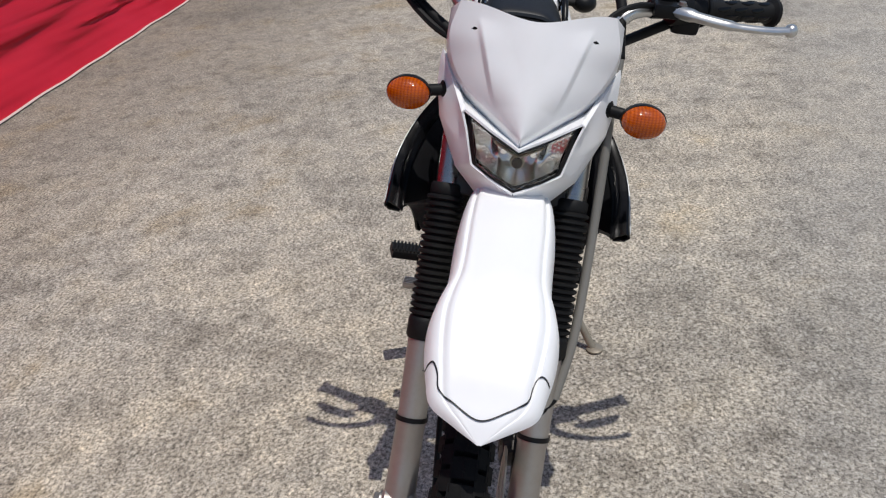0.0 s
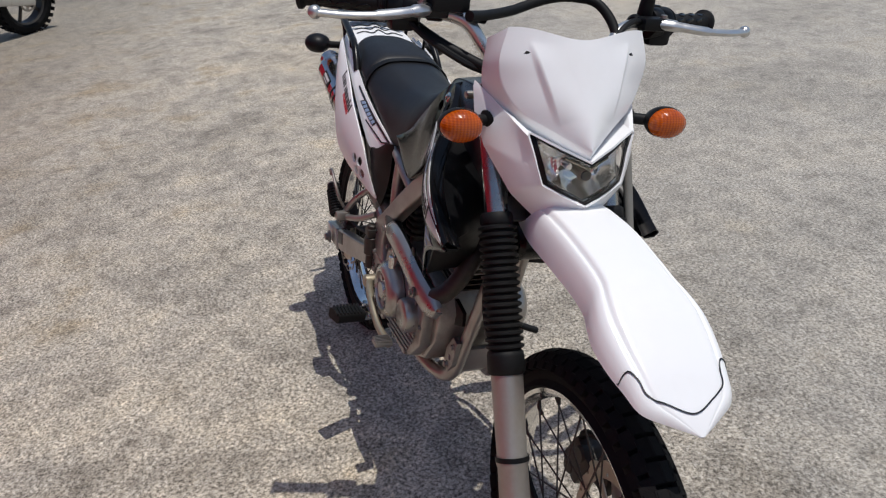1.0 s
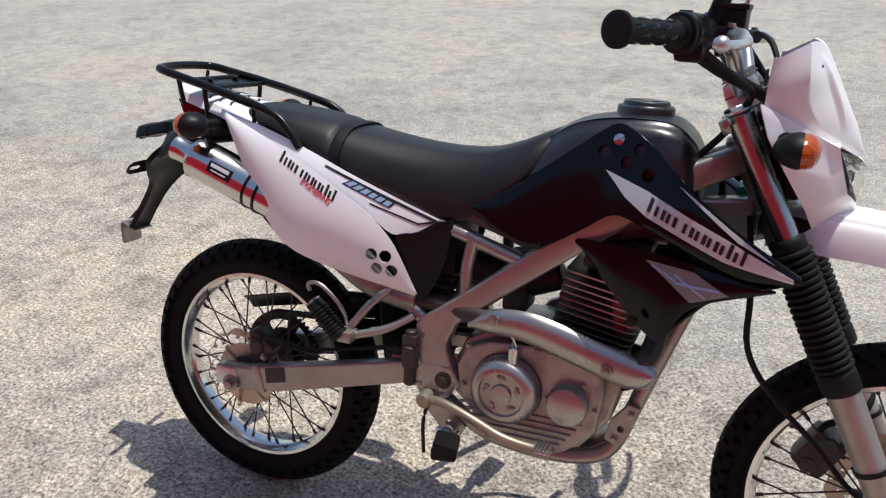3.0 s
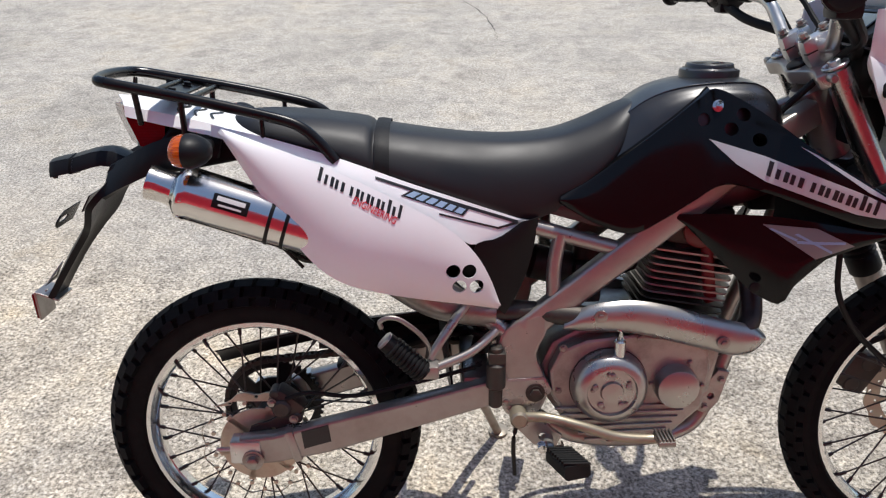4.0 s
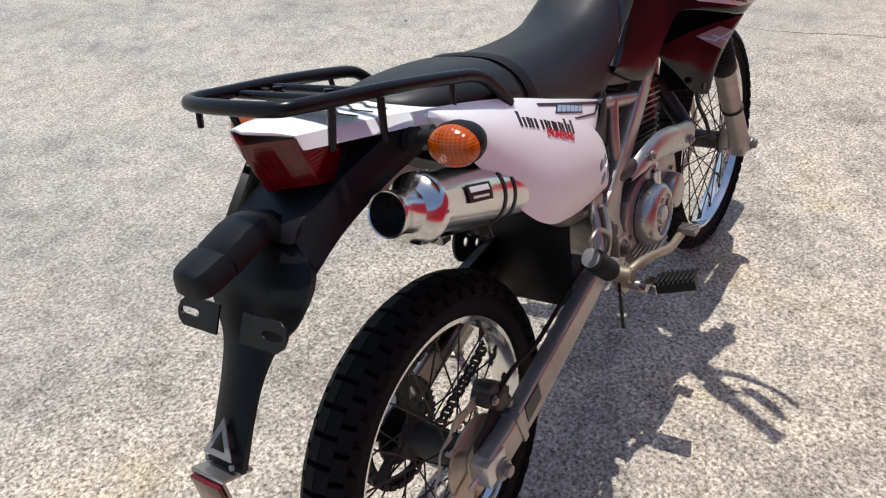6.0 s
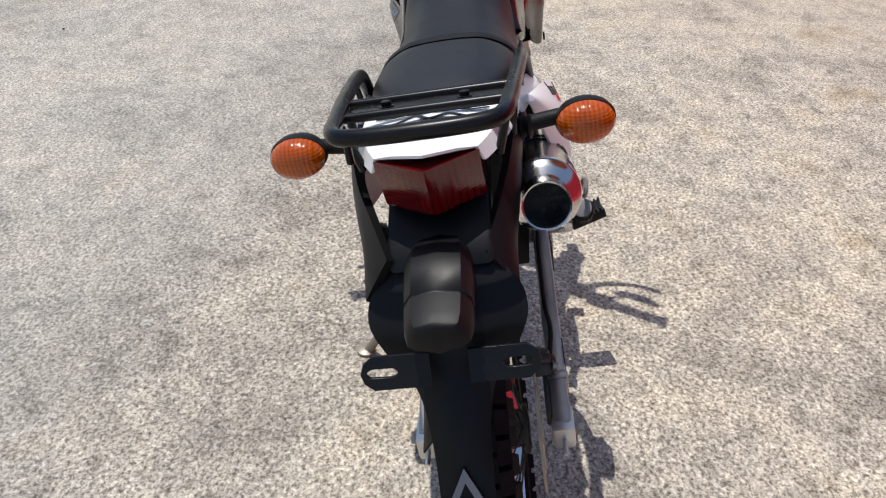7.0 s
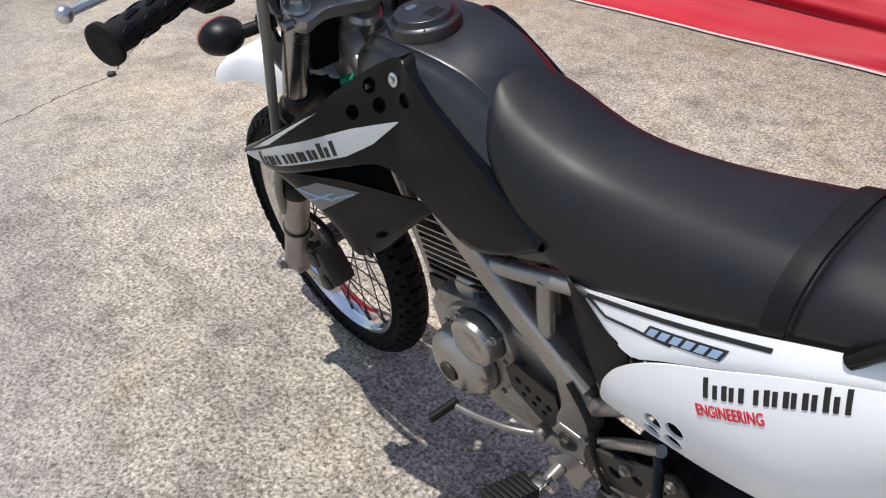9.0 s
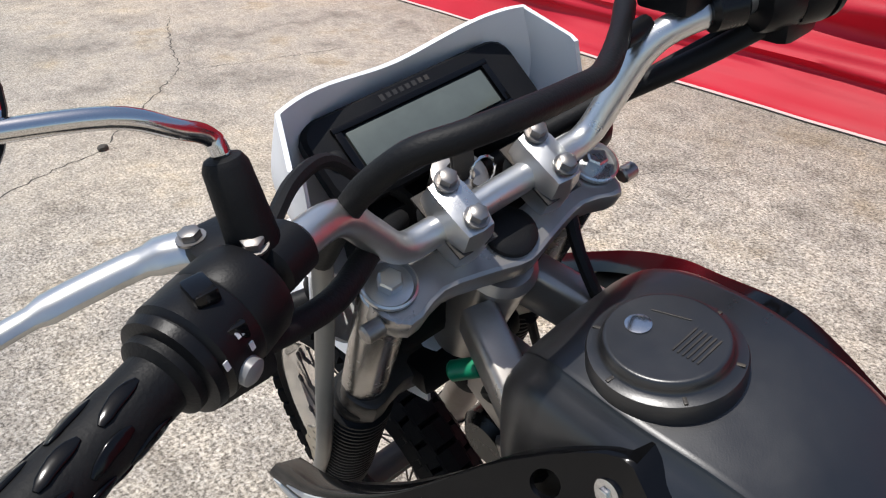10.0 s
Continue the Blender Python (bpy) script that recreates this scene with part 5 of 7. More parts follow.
tail = add("tail_cowl", sheet(cowl_rows, 0.003), WHITE, label="white plastic tail cowl under the rack", angle=50)
cowl_tree = sheet(cowl_rows, 0.003)


def on_cowl(points, width):
    from mathutils.bvhtree import BVHTree
    tree = BVHTree.FromPolygons(cowl_tree[0], cowl_tree[1])
    path = resample(spline([(x, y, 0) for x, y in points], 8), 60)
    rows = [[], []]
    for i, p in enumerate(path):
        d = path[min(i + 1, 59)] - path[max(i - 1, 0)]
        n = Vector((-d.y, d.x, 0)).normalized() * width / 2
        for row, q in zip(rows, (p + n, p - n)):
            hit = tree.ray_cast(Vector((q.x, q.y, 1.2)), Vector((0, 0, -1)))[0]
            row.append((hit if hit is not None else Vector((q.x, q.y, 0.88))) + Vector((0, 0, 0.0012)))
    return sheet(rows, 0.001)


for off, wide in ((0.0, 0.004), (0.026, 0.003), (0.052, 0.004)):
    part("wavy_stripe", on_cowl([(-0.655 - off, 0.066), (-0.665 - off, 0.040), (-0.650 - off, 0.018), (-0.672 - off, 0.0), (-0.655 - off, -0.020), (-0.668 - off, -0.042), (-0.660 - off, -0.064)], wide), DECAL_BLACK, tail, "wavy black stripe across the cowl")
lamp_pts = [(-0.838, 0.906), (-0.836, 0.890), (-0.818, 0.842), (-0.790, 0.836), (-0.745, 0.847), (-0.740, 0.890)]
lamp_loops = []
for y, k in ((-0.054, 0.84), (-0.051, 0.95), (-0.040, 0.99), (-0.0005, 1.0), (0.0005, 1.0), (0.040, 0.99), (0.051, 0.95), (0.054, 0.84)):
    lamp_loops.append([Vector((x + (0.62 * abs(y) if x < -0.77 else 0), y, 0.868 + (z - 0.868) * (0.9 + 0.1 * k))) for x, z in lamp_pts])
part("tail_lamp", rings(lamp_loops), RED_LENS, tail, "red plastic tail lamp")
part("lamp_bulb", rod((-0.80, 0.0, 0.876), (-0.78, 0.0, 0.87), 0.010, 12), REFLECT, tail)
add("tail_underside", slab([(-0.58, 0.842), (-0.66, 0.868), (-0.735, 0.872), (-0.765, 0.838), (-0.80, 0.828), (-0.838, 0.812), (-0.848, 0.797), (-0.80, 0.788), (-0.72, 0.800), (-0.62, 0.818)], -0.056, 0.056, bevel=0.006), BLACK, label="matte black tail underside")

# rear mudguard with plate holder
tail_arms = []
for s in SIDES:
    tail_arms.append(add("mudguard_arm", patch([(-0.640, s * 0.092, 0.870), (-0.700, s * 0.088, 0.868), (-0.757, s * 0.078, 0.852), (-0.798, s * 0.064, 0.832), (-0.842, s * 0.048, 0.808)], [(-0.650, s * 0.097, 0.830), (-0.700, s * 0.093, 0.821), (-0.751, s * 0.087, 0.806), (-0.800, s * 0.080, 0.786), (-0.850, s * 0.078, 0.762)], 20, 5, (0, s * 0.004, 0), 0.010), BLACK, label="matte black mudguard support arm"))
GUARD_EDGE = [(-0.800, 0.058, 0.822), (-0.838, 0.064, 0.790), (-0.856, 0.081, 0.770), (-0.876, 0.083, 0.747), (-0.890, 0.066, 0.715), (-0.908, 0.043, 0.690), (-0.932, 0.033, 0.658), (-0.958, 0.030, 0.620), (-0.991, 0.029, 0.570)]
guard = add("rear_mudguard", patch(GUARD_EDGE, [(x, -y, z) for x, y, z in GUARD_EDGE], 40, 9, (-0.007, 0, 0.006), 0.011), BLACK, label="matte black plastic rear mudguard and plate holder")
part("plate_lamp", rings([[Vector((x, y * w, z + h)) for y, h in ((-1, -0.008), (-0.95, 0.004), (-0.7, 0.016), (0, 0.020), (0.7, 0.016), (0.95, 0.004), (1, -0.008), (0, -0.012))] for x, w, z in ((-0.820, 0.028, 0.800), (-0.845, 0.033, 0.812), (-0.862, 0.035, 0.814), (-0.880, 0.0355, 0.811), (-0.911, 0.035, 0.802), (-0.9125, 0.0325, 0.8005), (-0.9155, 0.0325, 0.7995), (-0.917, 0.0345, 0.8015), (-0.940, 0.0335, 0.797), (-0.951, 0.030, 0.794), (-0.9555, 0.022, 0.792), (-0.957, 0.010, 0.791))]), BLACK, guard, "black plastic number plate lamp housing")
for s in SIDES:
    part("lamp_screw", rod((-0.951, s * 0.018, 0.784), (-0.944, s * 0.018, 0.785), 0.003, 10), DARK_METAL, guard)
    slot = [(0.080 + 0.010 * math.cos(t) + (0.018 if math.cos(t) > 0 else 0.0), 0.004 * math.sin(t)) for t in (2 * math.pi * k / 16 for k in range(16))]
    tab_out = [(0.030, -0.014), (0.100, -0.014), (0.112, -0.008), (0.116, 0.0), (0.112, 0.008), (0.100, 0.014), (0.030, 0.014)]
    tab = slab(tab_out, -0.0015, 0.0015, [slot], 0.0004)
    pts = [Vector((-0.921 + 0.5 * v[2] * 1.25 + v[1], s * (v[0] * 0.85 - 0.006), 0.727 + 0.86 * v[2] * 1.25)) for v in tab[0]]
    part("plate_bracket", ([tuple(p) for p in pts], tab[1]), BLACK_PAINT, guard, "black slotted plate bracket")
tri_o, tri_i = [(0.0, 0.030), (-0.024, -0.016), (0.024, -0.016)], [(0.0, 0.015), (-0.012, -0.009), (0.012, -0.009)]
tri_v, tri_f = [], []
for lift in (0.0125, 0.0105):
    for y, u in tri_o + tri_i:
        tri_v.append((-0.976 + 0.57 * u - 0.82 * lift, y, 0.596 + 0.82 * u + 0.57 * lift))
for i in range(3):
    j = (i + 1) % 3
    tri_f += [(i, j, 3 + j, 3 + i), (6 + i, 9 + i, 9 + j, 6 + j), (i, 6 + i, 6 + j, j)]
part("triangle_mark", (tri_v, tri_f), DECAL_GREY, guard, "grey moulded triangle")
for s in SIDES:
    part("rivet", lathe([(0, 0.004), (0.002, 0.0036), (0.003, 0.0015)], (-0.994, s * 0.021, 0.580), (-0.82, 0, 0.57), 10), STEEL, guard)
part("flap_tip", join(bar([(-0.974, 0, 0.563), (-0.996, 0, 0.571), (-1.014, 0, 0.578)], 0.056, 0.004, 0.001), block((-1.012, 0, 0.552), (0.004, 0.056, 0.052), 0.001, Matrix.Rotation(radians(-4), 4, "Y"))), STEEL, guard, "bent steel reflector bracket")
part("rear_reflector", block((-1.0172, 0, 0.551), (0.006, 0.050, 0.046), 0.002, Matrix.Rotation(radians(-4), 4, "Y")), RED_LENS, guard, "dark red rear reflector")

# luggage rack
rack_half = [(-0.462, 0.112, 0.826), (-0.486, 0.110, 0.856), (-0.520, 0.107, 0.883), (-0.575, 0.104, 0.899), (-0.68, 0.097, 0.922), (-0.77, 0.089, 0.939), (-0.813, 0.084, 0.947), (-0.834, 0.066, 0.950)]
rack_path = [(x, -y, z) for x, y, z in rack_half] + [(-0.842, 0.0, 0.952)] + list(reversed(rack_half))
rack = add("luggage_rack", tube(rack_path, 0.0088, 12, 5), BLACK_PAINT, label="black tubular steel luggage rack")
part("cross_tube", rod((-0.692, -0.092, 0.920), (-0.692, 0.092, 0.920), 0.0055, 12), BLACK_PAINT, rack)
part("cross_tube", rod((-0.750, -0.088, 0.931), (-0.750, 0.088, 0.931), 0.0055, 12), BLACK_PAINT, rack)
part("cross_plate", bar([(-0.728, -0.090, 0.925), (-0.728, 0.090, 0.925)], 0.034, 0.004, 0.001, up=(0.19, 0, 1)), BLACK_PAINT, rack, "flat black mounting plate of the rack")
for y in (-0.042, 0.042):
    part("rack_bolt", hexbolt((-0.728, y, 0.928), (0.2, 0, 1), 0.006, 0.007), BLACK_PAINT, rack)
for s in SIDES:
    part("rack_post", rod((-0.700, s * 0.094, 0.922), (-0.700, s * 0.086, 0.862), 0.005, 10), BLACK_PAINT, rack)
    part("rack_post", rod((-0.772, s * 0.087, 0.936), (-0.772, s * 0.072, 0.880), 0.005, 10), BLACK_PAINT, rack)
    part("rack_post", rod((-0.575, s * 0.104, 0.896), (-0.575, s * 0.100, 0.852), 0.004, 10), BLACK_PAINT, rack)
    if s > 0:
        part("rack_hook", rod((-0.824, s * 0.070, 0.940), (-0.828, s * 0.070, 0.919), 0.004, 10), BLACK_PAINT, rack)


# indicators
def indicator(centre, face, stalk_end, steer):
    """An oval amber lamp on a black stalk. face: +1 ahead, -1 behind."""
    c = Vector(centre)
    s = 1 if c.y > 0 else -1
    prof_b = [(0.0, 1.0), (-0.006, 1.02), (-0.016, 0.94), (-0.028, 0.72), (-0.036, 0.42), (-0.039, 0.10)]
    prof_f = [(0.0, 0.97), (0.008, 0.96), (0.016, 0.84), (0.021, 0.60), (0.0235, 0.30), (0.024, 0.03)]
    ell = lambda prof: rings([[c + Vector((face * a, r * 0.0345 * math.cos(t), r * 0.0258 * math.sin(t))) for t in (2 * math.pi * i / 28 for i in range(28))] for a, r in prof])
    body = add("indicator", ell(prof_b), BLACK, label="amber oval turn indicator on a black stalk", steer=steer)
    part("lens", ell(prof_f), AMBER, body, "amber ribbed lens")
    part("stalk", join(tube([c + Vector((face * -0.020, -s * 0.025, 0)), Vector(stalk_end)], 0.0095, 12, smooth=False), *[lathe([(0, 0.011), (0.003, 0.0155), (0.006, 0.011)], Vector(stalk_end).lerp(c, 0.06 + 0.1 * k), c - Vector(stalk_end), 16) for k in range(3)]), RUBBER, body)
    return body


for s in SIDES:
    indicator((0.415, s * 0.181, 0.931), 1, (0.380, s * 0.108, 0.934), True)
    indicator((-0.676, s * 0.170, 0.856), -1, (-0.664, s * 0.080, 0.852), False)

# front fork
FORK_D = Vector((0.351, 0, -0.669)).normalized()
FORK_0 = Vector((0.312, 0, 0.980))
AXLE_SHIFT = -0.014


def fork_at(z, s):
    t = (FORK_0.z - z) / -FORK_D.z
    p = FORK_0 + FORK_D * t
    return Vector((p.x, s * 0.102 + AXLE_SHIFT * (FORK_0.z - z) / 0.669, p.z))


for s in SIDES:
    top, low = fork_at(0.968, s), fork_at(0.76, s)
    leg = add("fork_tube", rod(top, low, 0.0205, 24), FORK_CHROME, label="chrome fork tube with black rubber boot", steer=True)
    part("fork_cap", join(lathe([(0, 0.0205), (0.003, 0.0205), (0.004, 0.019), (0.001, 0.017)], top, -FORK_D, 28), lathe([(0.001, 0.0095), (0.009, 0.0095), (0.0105, 0.008)], top, -FORK_D, 6)), ALU, leg)
    d, b0, b1 = (fork_at(0.56, s) - fork_at(0.785, s)).normalized(), fork_at(0.785, s), fork_at(0.555, s)
    length = (b1 - b0).length
    prof = [(0, 0.024), (0.004, 0.027), (0.018, 0.027)]
    for k in range(18):
        a = 0.020 + (length - 0.058) * k / 18
        step = (length - 0.058) / 18
        prof += [(a, 0.0255), (a + step * 0.28, 0.0315), (a + step * 0.60, 0.0315), (a + step * 0.9, 0.0255)]
    prof += [(length - 0.036, 0.029), (length - 0.030, 0.0305), (length - 0.004, 0.0305), (length, 0.028)]
    part("fork_boot", lathe(prof, b0, d, 30), RUBBER, leg, "black corrugated rubber fork boot")
    slider = lathe([(0, 0.020), (0.002, 0.0265), (0.03, 0.0262), (0.15, 0.0245), (0.158, 0.0265), (0.164, 0.0265), (0.17, 0.0245), (0.245, 0.0255), (0.285, 0.027), (0.310, 0.024), (0.318, 0.012)], fork_at(0.575, s), d, 28)
    sl = add("fork_slider", slider, FORK, label="silver-grey alloy fork slider", steer=True)
    ax = Vector((FRONT.x, s * 0.102 + AXLE_SHIFT, FRONT.z))
    part("axle_clamp", join(rod(ax - Vector((0, s * 0.030, 0)), ax + Vector((0, s * 0.028, 0)), 0.021, 22), block(ax + Vector((-0.012, 0, -0.012)), (0.04, 0.035, 0.035), 0.008)), FORK, sl)
    part("axle_nut", hexbolt(ax + Vector((0, s * 0.028, 0)), (0, s, 0), 0.012, 0.014), STEEL, sl)
    part("reflector_band", lathe([(0, 0.0262), (0, 0.0278), (0.008, 0.0278), (0.008, 0.0262)], fork_at(0.44, s), d, 28, ends=False), BLACK, sl)


def yoke(z, r, span_x, thick):
    c = HEAD - RAKE * ((HEAD.z - z) / RAKE.z)
    out = []
    pts = rounded([(span_x, -0.112), (span_x + 0.016, -0.100), (span_x + 0.016, -0.074), (span_x + 0.006, 0.0), (span_x + 0.016, 0.074), (span_x + 0.020, 0.106), (span_x, 0.122), (span_x - 0.026, 0.106), (span_x - 0.018, 0.070), (-0.020, 0.030), (-0.027, 0.0), (-0.020, -0.030), (span_x - 0.018, -0.070), (span_x - 0.026, -0.106)], 3)
    plate = slab(pts, -thick / 2, thick / 2, bevel=0.004)
    ahead = Vector((RAKE.z, 0, -RAKE.x))
    return [tuple(c + ahead * v[0] + Vector((0, v[2], 0)) - RAKE * v[1]) for v in plate[0]], plate[1]


upper = add("upper_yoke", yoke(0.950, 0.024, 0.006, 0.024), FRAME, label="silver alloy upper fork yoke", steer=True)
for s in SIDES:
    part("pinch_bolt", rod((0.305, s * 0.120, 0.952), (0.305, s * 0.136, 0.952), 0.007, 10), STEEL, upper)
part("stem_nut", join(lathe([(0, 0.021), (0.010, 0.021), (0.012, 0.018), (0.013, 0.012), (0.013, 0.002)], HEAD + RAKE * 0.012, RAKE, 28)), BLACK, upper)
add("lower_yoke", yoke(0.785, 0.026, 0.006, 0.040), DARK_METAL, label="dark lower fork yoke", steer=True)
add("ignition_lock", join(lathe([(-0.04, 0.020), (0.0, 0.021), (0.012, 0.022), (0.014, 0.018), (0.014, 0.011), (0.009, 0.010)], (0.352, 0.010, 0.990), RAKE, 26)), STEEL, label="steel ignition lock with the key in it", steer=True)
keys = add("ignition_key", join(block((0.344, 0.008, 1.016), (0.004, 0.020, 0.024), 0.001), block((0.344, 0.008, 1.006), (0.003, 0.010, 0.02), 0.0008)), DARK_METAL, label="key in the ignition", steer=True)
part("key_ring", tube([Vector((0.332, 0.0 + 0.012 * math.cos(t), 1.004 + 0.012 * math.sin(t))) for t in (2 * math.pi * k / 12 for k in range(13))], 0.0012, 6, 1), CHROME, keys)

# handlebar
bar_half = [(0.316, 0.0, 0.993), (0.316, 0.058, 0.993), (0.314, 0.090, 0.998), (0.306, 0.113, 1.027), (0.296, 0.134, 1.056), (0.283, 0.160, 1.069), (0.258, 0.22, 1.074), (0.238, 0.265, 1.0745)]
# knocked a little: its right end stands higher than the left
bar_path = [(x, -y, z + 0.03 * y) for x, y, z in reversed(bar_half[1:])] + [(x, y, z - 0.03 * y) for x, y, z in bar_half]
handlebar = add("handlebar", tube(bar_path, 0.0112, 14, 5), ALU, label="silver steel handlebar", steer=True)
for s in SIDES:
    clamp = add("bar_clamp", block((0.316, s * 0.042, 0.990), (0.056, 0.032, 0.052), 0.015, Matrix.Rotation(radians(-28.9), 4, "Y")), ALU, label="silver alloy handlebar clamp", steer=True)
    for dx in (0.0165, -0.0165):
        part("clamp_bolt", hexbolt(Vector((0.317, s * 0.042, 0.991)) + Vector((0.8756, 0, 0.483)) * dx + RAKE * 0.0255, RAKE, 0.0068, 0.009), STEEL, clamp)
    part("clamp_split", block((0.316, s * 0.042, 0.993), (0.0565, 0.0345, 0.002), 0, Matrix.Rotation(radians(-28.9), 4, "Y")), DARK_METAL, clamp)
    g0, g1 = Vector((0.238, s * 0.262, 1.0745 - s * 0.0079)), Vector((0.188, s * 0.377, 1.0745 - s * 0.0113))
    gd = (g1 - g0).normalized()
    prof = [(0, 0.013), (0.001, 0.022), (0.006, 0.022), (0.009, 0.0165), (0.05, 0.0158), (0.11, 0.0162), (0.126, 0.0172), (0.131, 0.0235), (0.137, 0.0235), (0.139, 0.020), (0.138, 0.010)]
    grip = add("hand_grip", lathe(prof, g0, gd, 26), RUBBER, label="black rubber hand grip with moulded ribs", steer=True)
    for k in range(6):
        for row in range(4):
            t = radians(90 * row + 45 * (k % 2) + 20)
            _, a, b = basis(gd)
            at = g0 + gd * (0.022 + 0.016 * k) + (a * math.cos(t) + b * math.sin(t)) * 0.0160
            part("grip_rib", bar([at - gd * 0.004, at + gd * 0.008, at + gd * 0.020 + (a * -math.sin(t) + b * math.cos(t)) * 0.003], 0.0075, 0.0030, 0.0014, 3, up=tuple(a * math.cos(t) + b * math.sin(t)), scale=[0.35, 0.8, 1.0, 1.0, 0.9, 0.8, 0.35]), BLACK_GLOSS, grip)
    sw = add("switch_housing", join(lathe([(-0.060, 0.017), (-0.0585, 0.0255), (-0.054, 0.0275), (-0.034, 0.0285), (-0.033, 0.0278), (-0.032, 0.0285), (-0.010, 0.0290), (-0.007, 0.0262), (-0.006, 0.0262), (-0.005, 0.0285), (0.0, 0.0275), (0.002, 0.020)], g0, gd, 36), block(g0 - gd * 0.028 + Vector((0.004, 0, -0.022)), (0.040, 0.044, 0.030), 0.009)), BLACK, label="matte black switch housing", steer=True)
    for k, (dx, dz, size) in enumerate(((-0.008, 0.027, (0.018, 0.012, 0.008)), (-0.024, 0.010, (0.010, 0.012, 0.010)), (-0.018, -0.012, (0.012, 0.014, 0.012)))):
        part("switch", block(g0 - gd * (0.028 + 0.004 * k) + Vector((dx, 0, dz)), size, 0.002), BLACK_GLOSS, sw)
    out_x = (Vector((1, 0, 0)) - gd * gd.x).normalized()
    out_z = gd.cross(out_x) if gd.cross(out_x).z > 0 else out_x.cross(gd)
    for d, ang, size in ((0.027, 111, 0.006), (0.0235, 113, 0.0035), (0.024, 156, 0.006), (0.0205, 158, 0.0035), (0.024, 177, 0.0045), (0.008, 171, 0.0045)) if s > 0 else ():
        n_ = out_x * math.cos(radians(ang)) + out_z * math.sin(radians(ang))
        turn = Matrix((gd, n_.cross(gd), n_)).transposed().to_4x4()
        part("switch_print", block(g0 - gd * d + n_ * 0.0289, (size * 0.55, size, 0.0008), 0, turn), DECAL_WHITE, sw)
    if s > 0:
        n_ = out_x * math.cos(radians(198)) + out_z * math.sin(radians(198))
        part("horn_button", lathe([(0, 0.0075), (0.006, 0.0072), (0.0075, 0.005)], g0 - gd * 0.018 + n_ * 0.026, n_, 18), DECAL_GREY, sw, "worn grey indicator knob")
    perch = Vector((0.270, s * 0.186, 1.0735 - s * 0.005))
    lv = add("control_lever", sweep(spline([perch + Vector((0.028, s * 0.020, 0.005)), perch + Vector((0.045, s * 0.047, 0.004)), perch + Vector((0.054, s * 0.084, 0.000)), perch + Vector((0.056, s * 0.121, -0.003)), perch + Vector((0.050, s * 0.165, -0.004)), perch + Vector((0.040, s * 0.197, -0.003))], 5), circle(0.0062, 10, 0.8), scale=[2.0] * 6 + [1.6] * 8 + [1.2] * 12), ALU, label="silver ball-end control lever", steer=True)
    tip = perch + Vector((0.038, s * 0.199, -0.003))
    part("lever_ball", rings([[tip + Vector((0.0105 * math.sin(a) * math.cos(t), 0.0105 * math.cos(a) * s, 0.0105 * math.sin(a) * math.sin(t))) for t in (2 * math.pi * i / 16 for i in range(16))] for a in (0.05 + 3.04 * j / 10 for j in range(11))]), ALU, lv)
    part("lever_perch", join(rod(perch - Vector((-0.006, s * 0.013, 0)), perch + Vector((-0.006, s * 0.014, 0)), 0.0165, 20), block(perch + Vector((0.024, s * 0.014, 0.004)), (0.036, 0.048, 0.022), 0.006)), BLACK if s > 0 else BLACK_PAINT, lv)
    part("perch_bolt", hexbolt(perch + Vector((-0.006, s * 0.014, 0.018)), (-0.2, 0, 1), 0.006, 0.006), STEEL, lv)
    part("perch_bolt", hexbolt(perch + Vector((0.030, s * 0.032, 0.014)), (0, 0, 1), 0.006, 0.006), STEEL, lv)
    stem0, stem1 = perch + Vector((0.002, s * 0.010, 0.010)), Vector((0.282, s * 0.195, 1.130))
    rise = (stem1 - stem0).normalized()
    lift = 0.006 if s > 0 else 0.0
    mir = add("mirror", tube([stem0 + rise * 0.02, stem1, stem1 + rise * 0.010 + Vector((0, s * 0.003, 0)), stem1 + Vector((-0.004, s * 0.017, 0.022)), stem1 + Vector((-0.004, s * 0.042, 0.032 + lift)), (0.286, s * 0.292, 1.174 + lift)], 0.0050, 10), CHROME, label="oval mirror on a bent chrome stem", steer=True)
    part("stem_boot", lathe([(-0.006, 0.0125), (0.002, 0.0138), (0.030, 0.0124), (0.046, 0.0116), (0.050, 0.0095), (0.051, 0.006)], stem0, rise, 20), RUBBER, mir, "tall black rubber stem boot")
    mc = Vector((0.285, s * 0.322, 1.188 + lift))
    face = Vector((-0.92, -s * 0.36, 0.15)).normalized()
    _, ms, mu = basis(face)
    ov = lambda prof: rings([[mc + face * a + ms * r * 0.060 * math.cos(t) + mu * r * 0.048 * math.sin(t) for t in (2 * math.pi * i / 36 for i in range(36))] for a, r in prof])
    part("mirror_shell", ov([(-0.022, 0.25), (-0.018, 0.65), (-0.006, 0.95), (0.004, 1.0), (0.006, 0.97), (0.004, 0.95)]), BLACK, mir)
    part("mirror_glass", ov([(0.003, 0.95), (0.0045, 0.95), (0.0046, 0.05)]), MIRROR, mir, "mirror glass")

add("brake_reservoir", join(block((0.294, -0.175, 1.100), (0.046, 0.062, 0.036), 0.006), block((0.294, -0.175, 1.120), (0.050, 0.066, 0.008), 0.003), rod((0.30, -0.14, 1.075), (0.30, -0.11, 1.072), 0.008, 12)), BLACK, label="black brake fluid reservoir on the handlebar", steer=True)

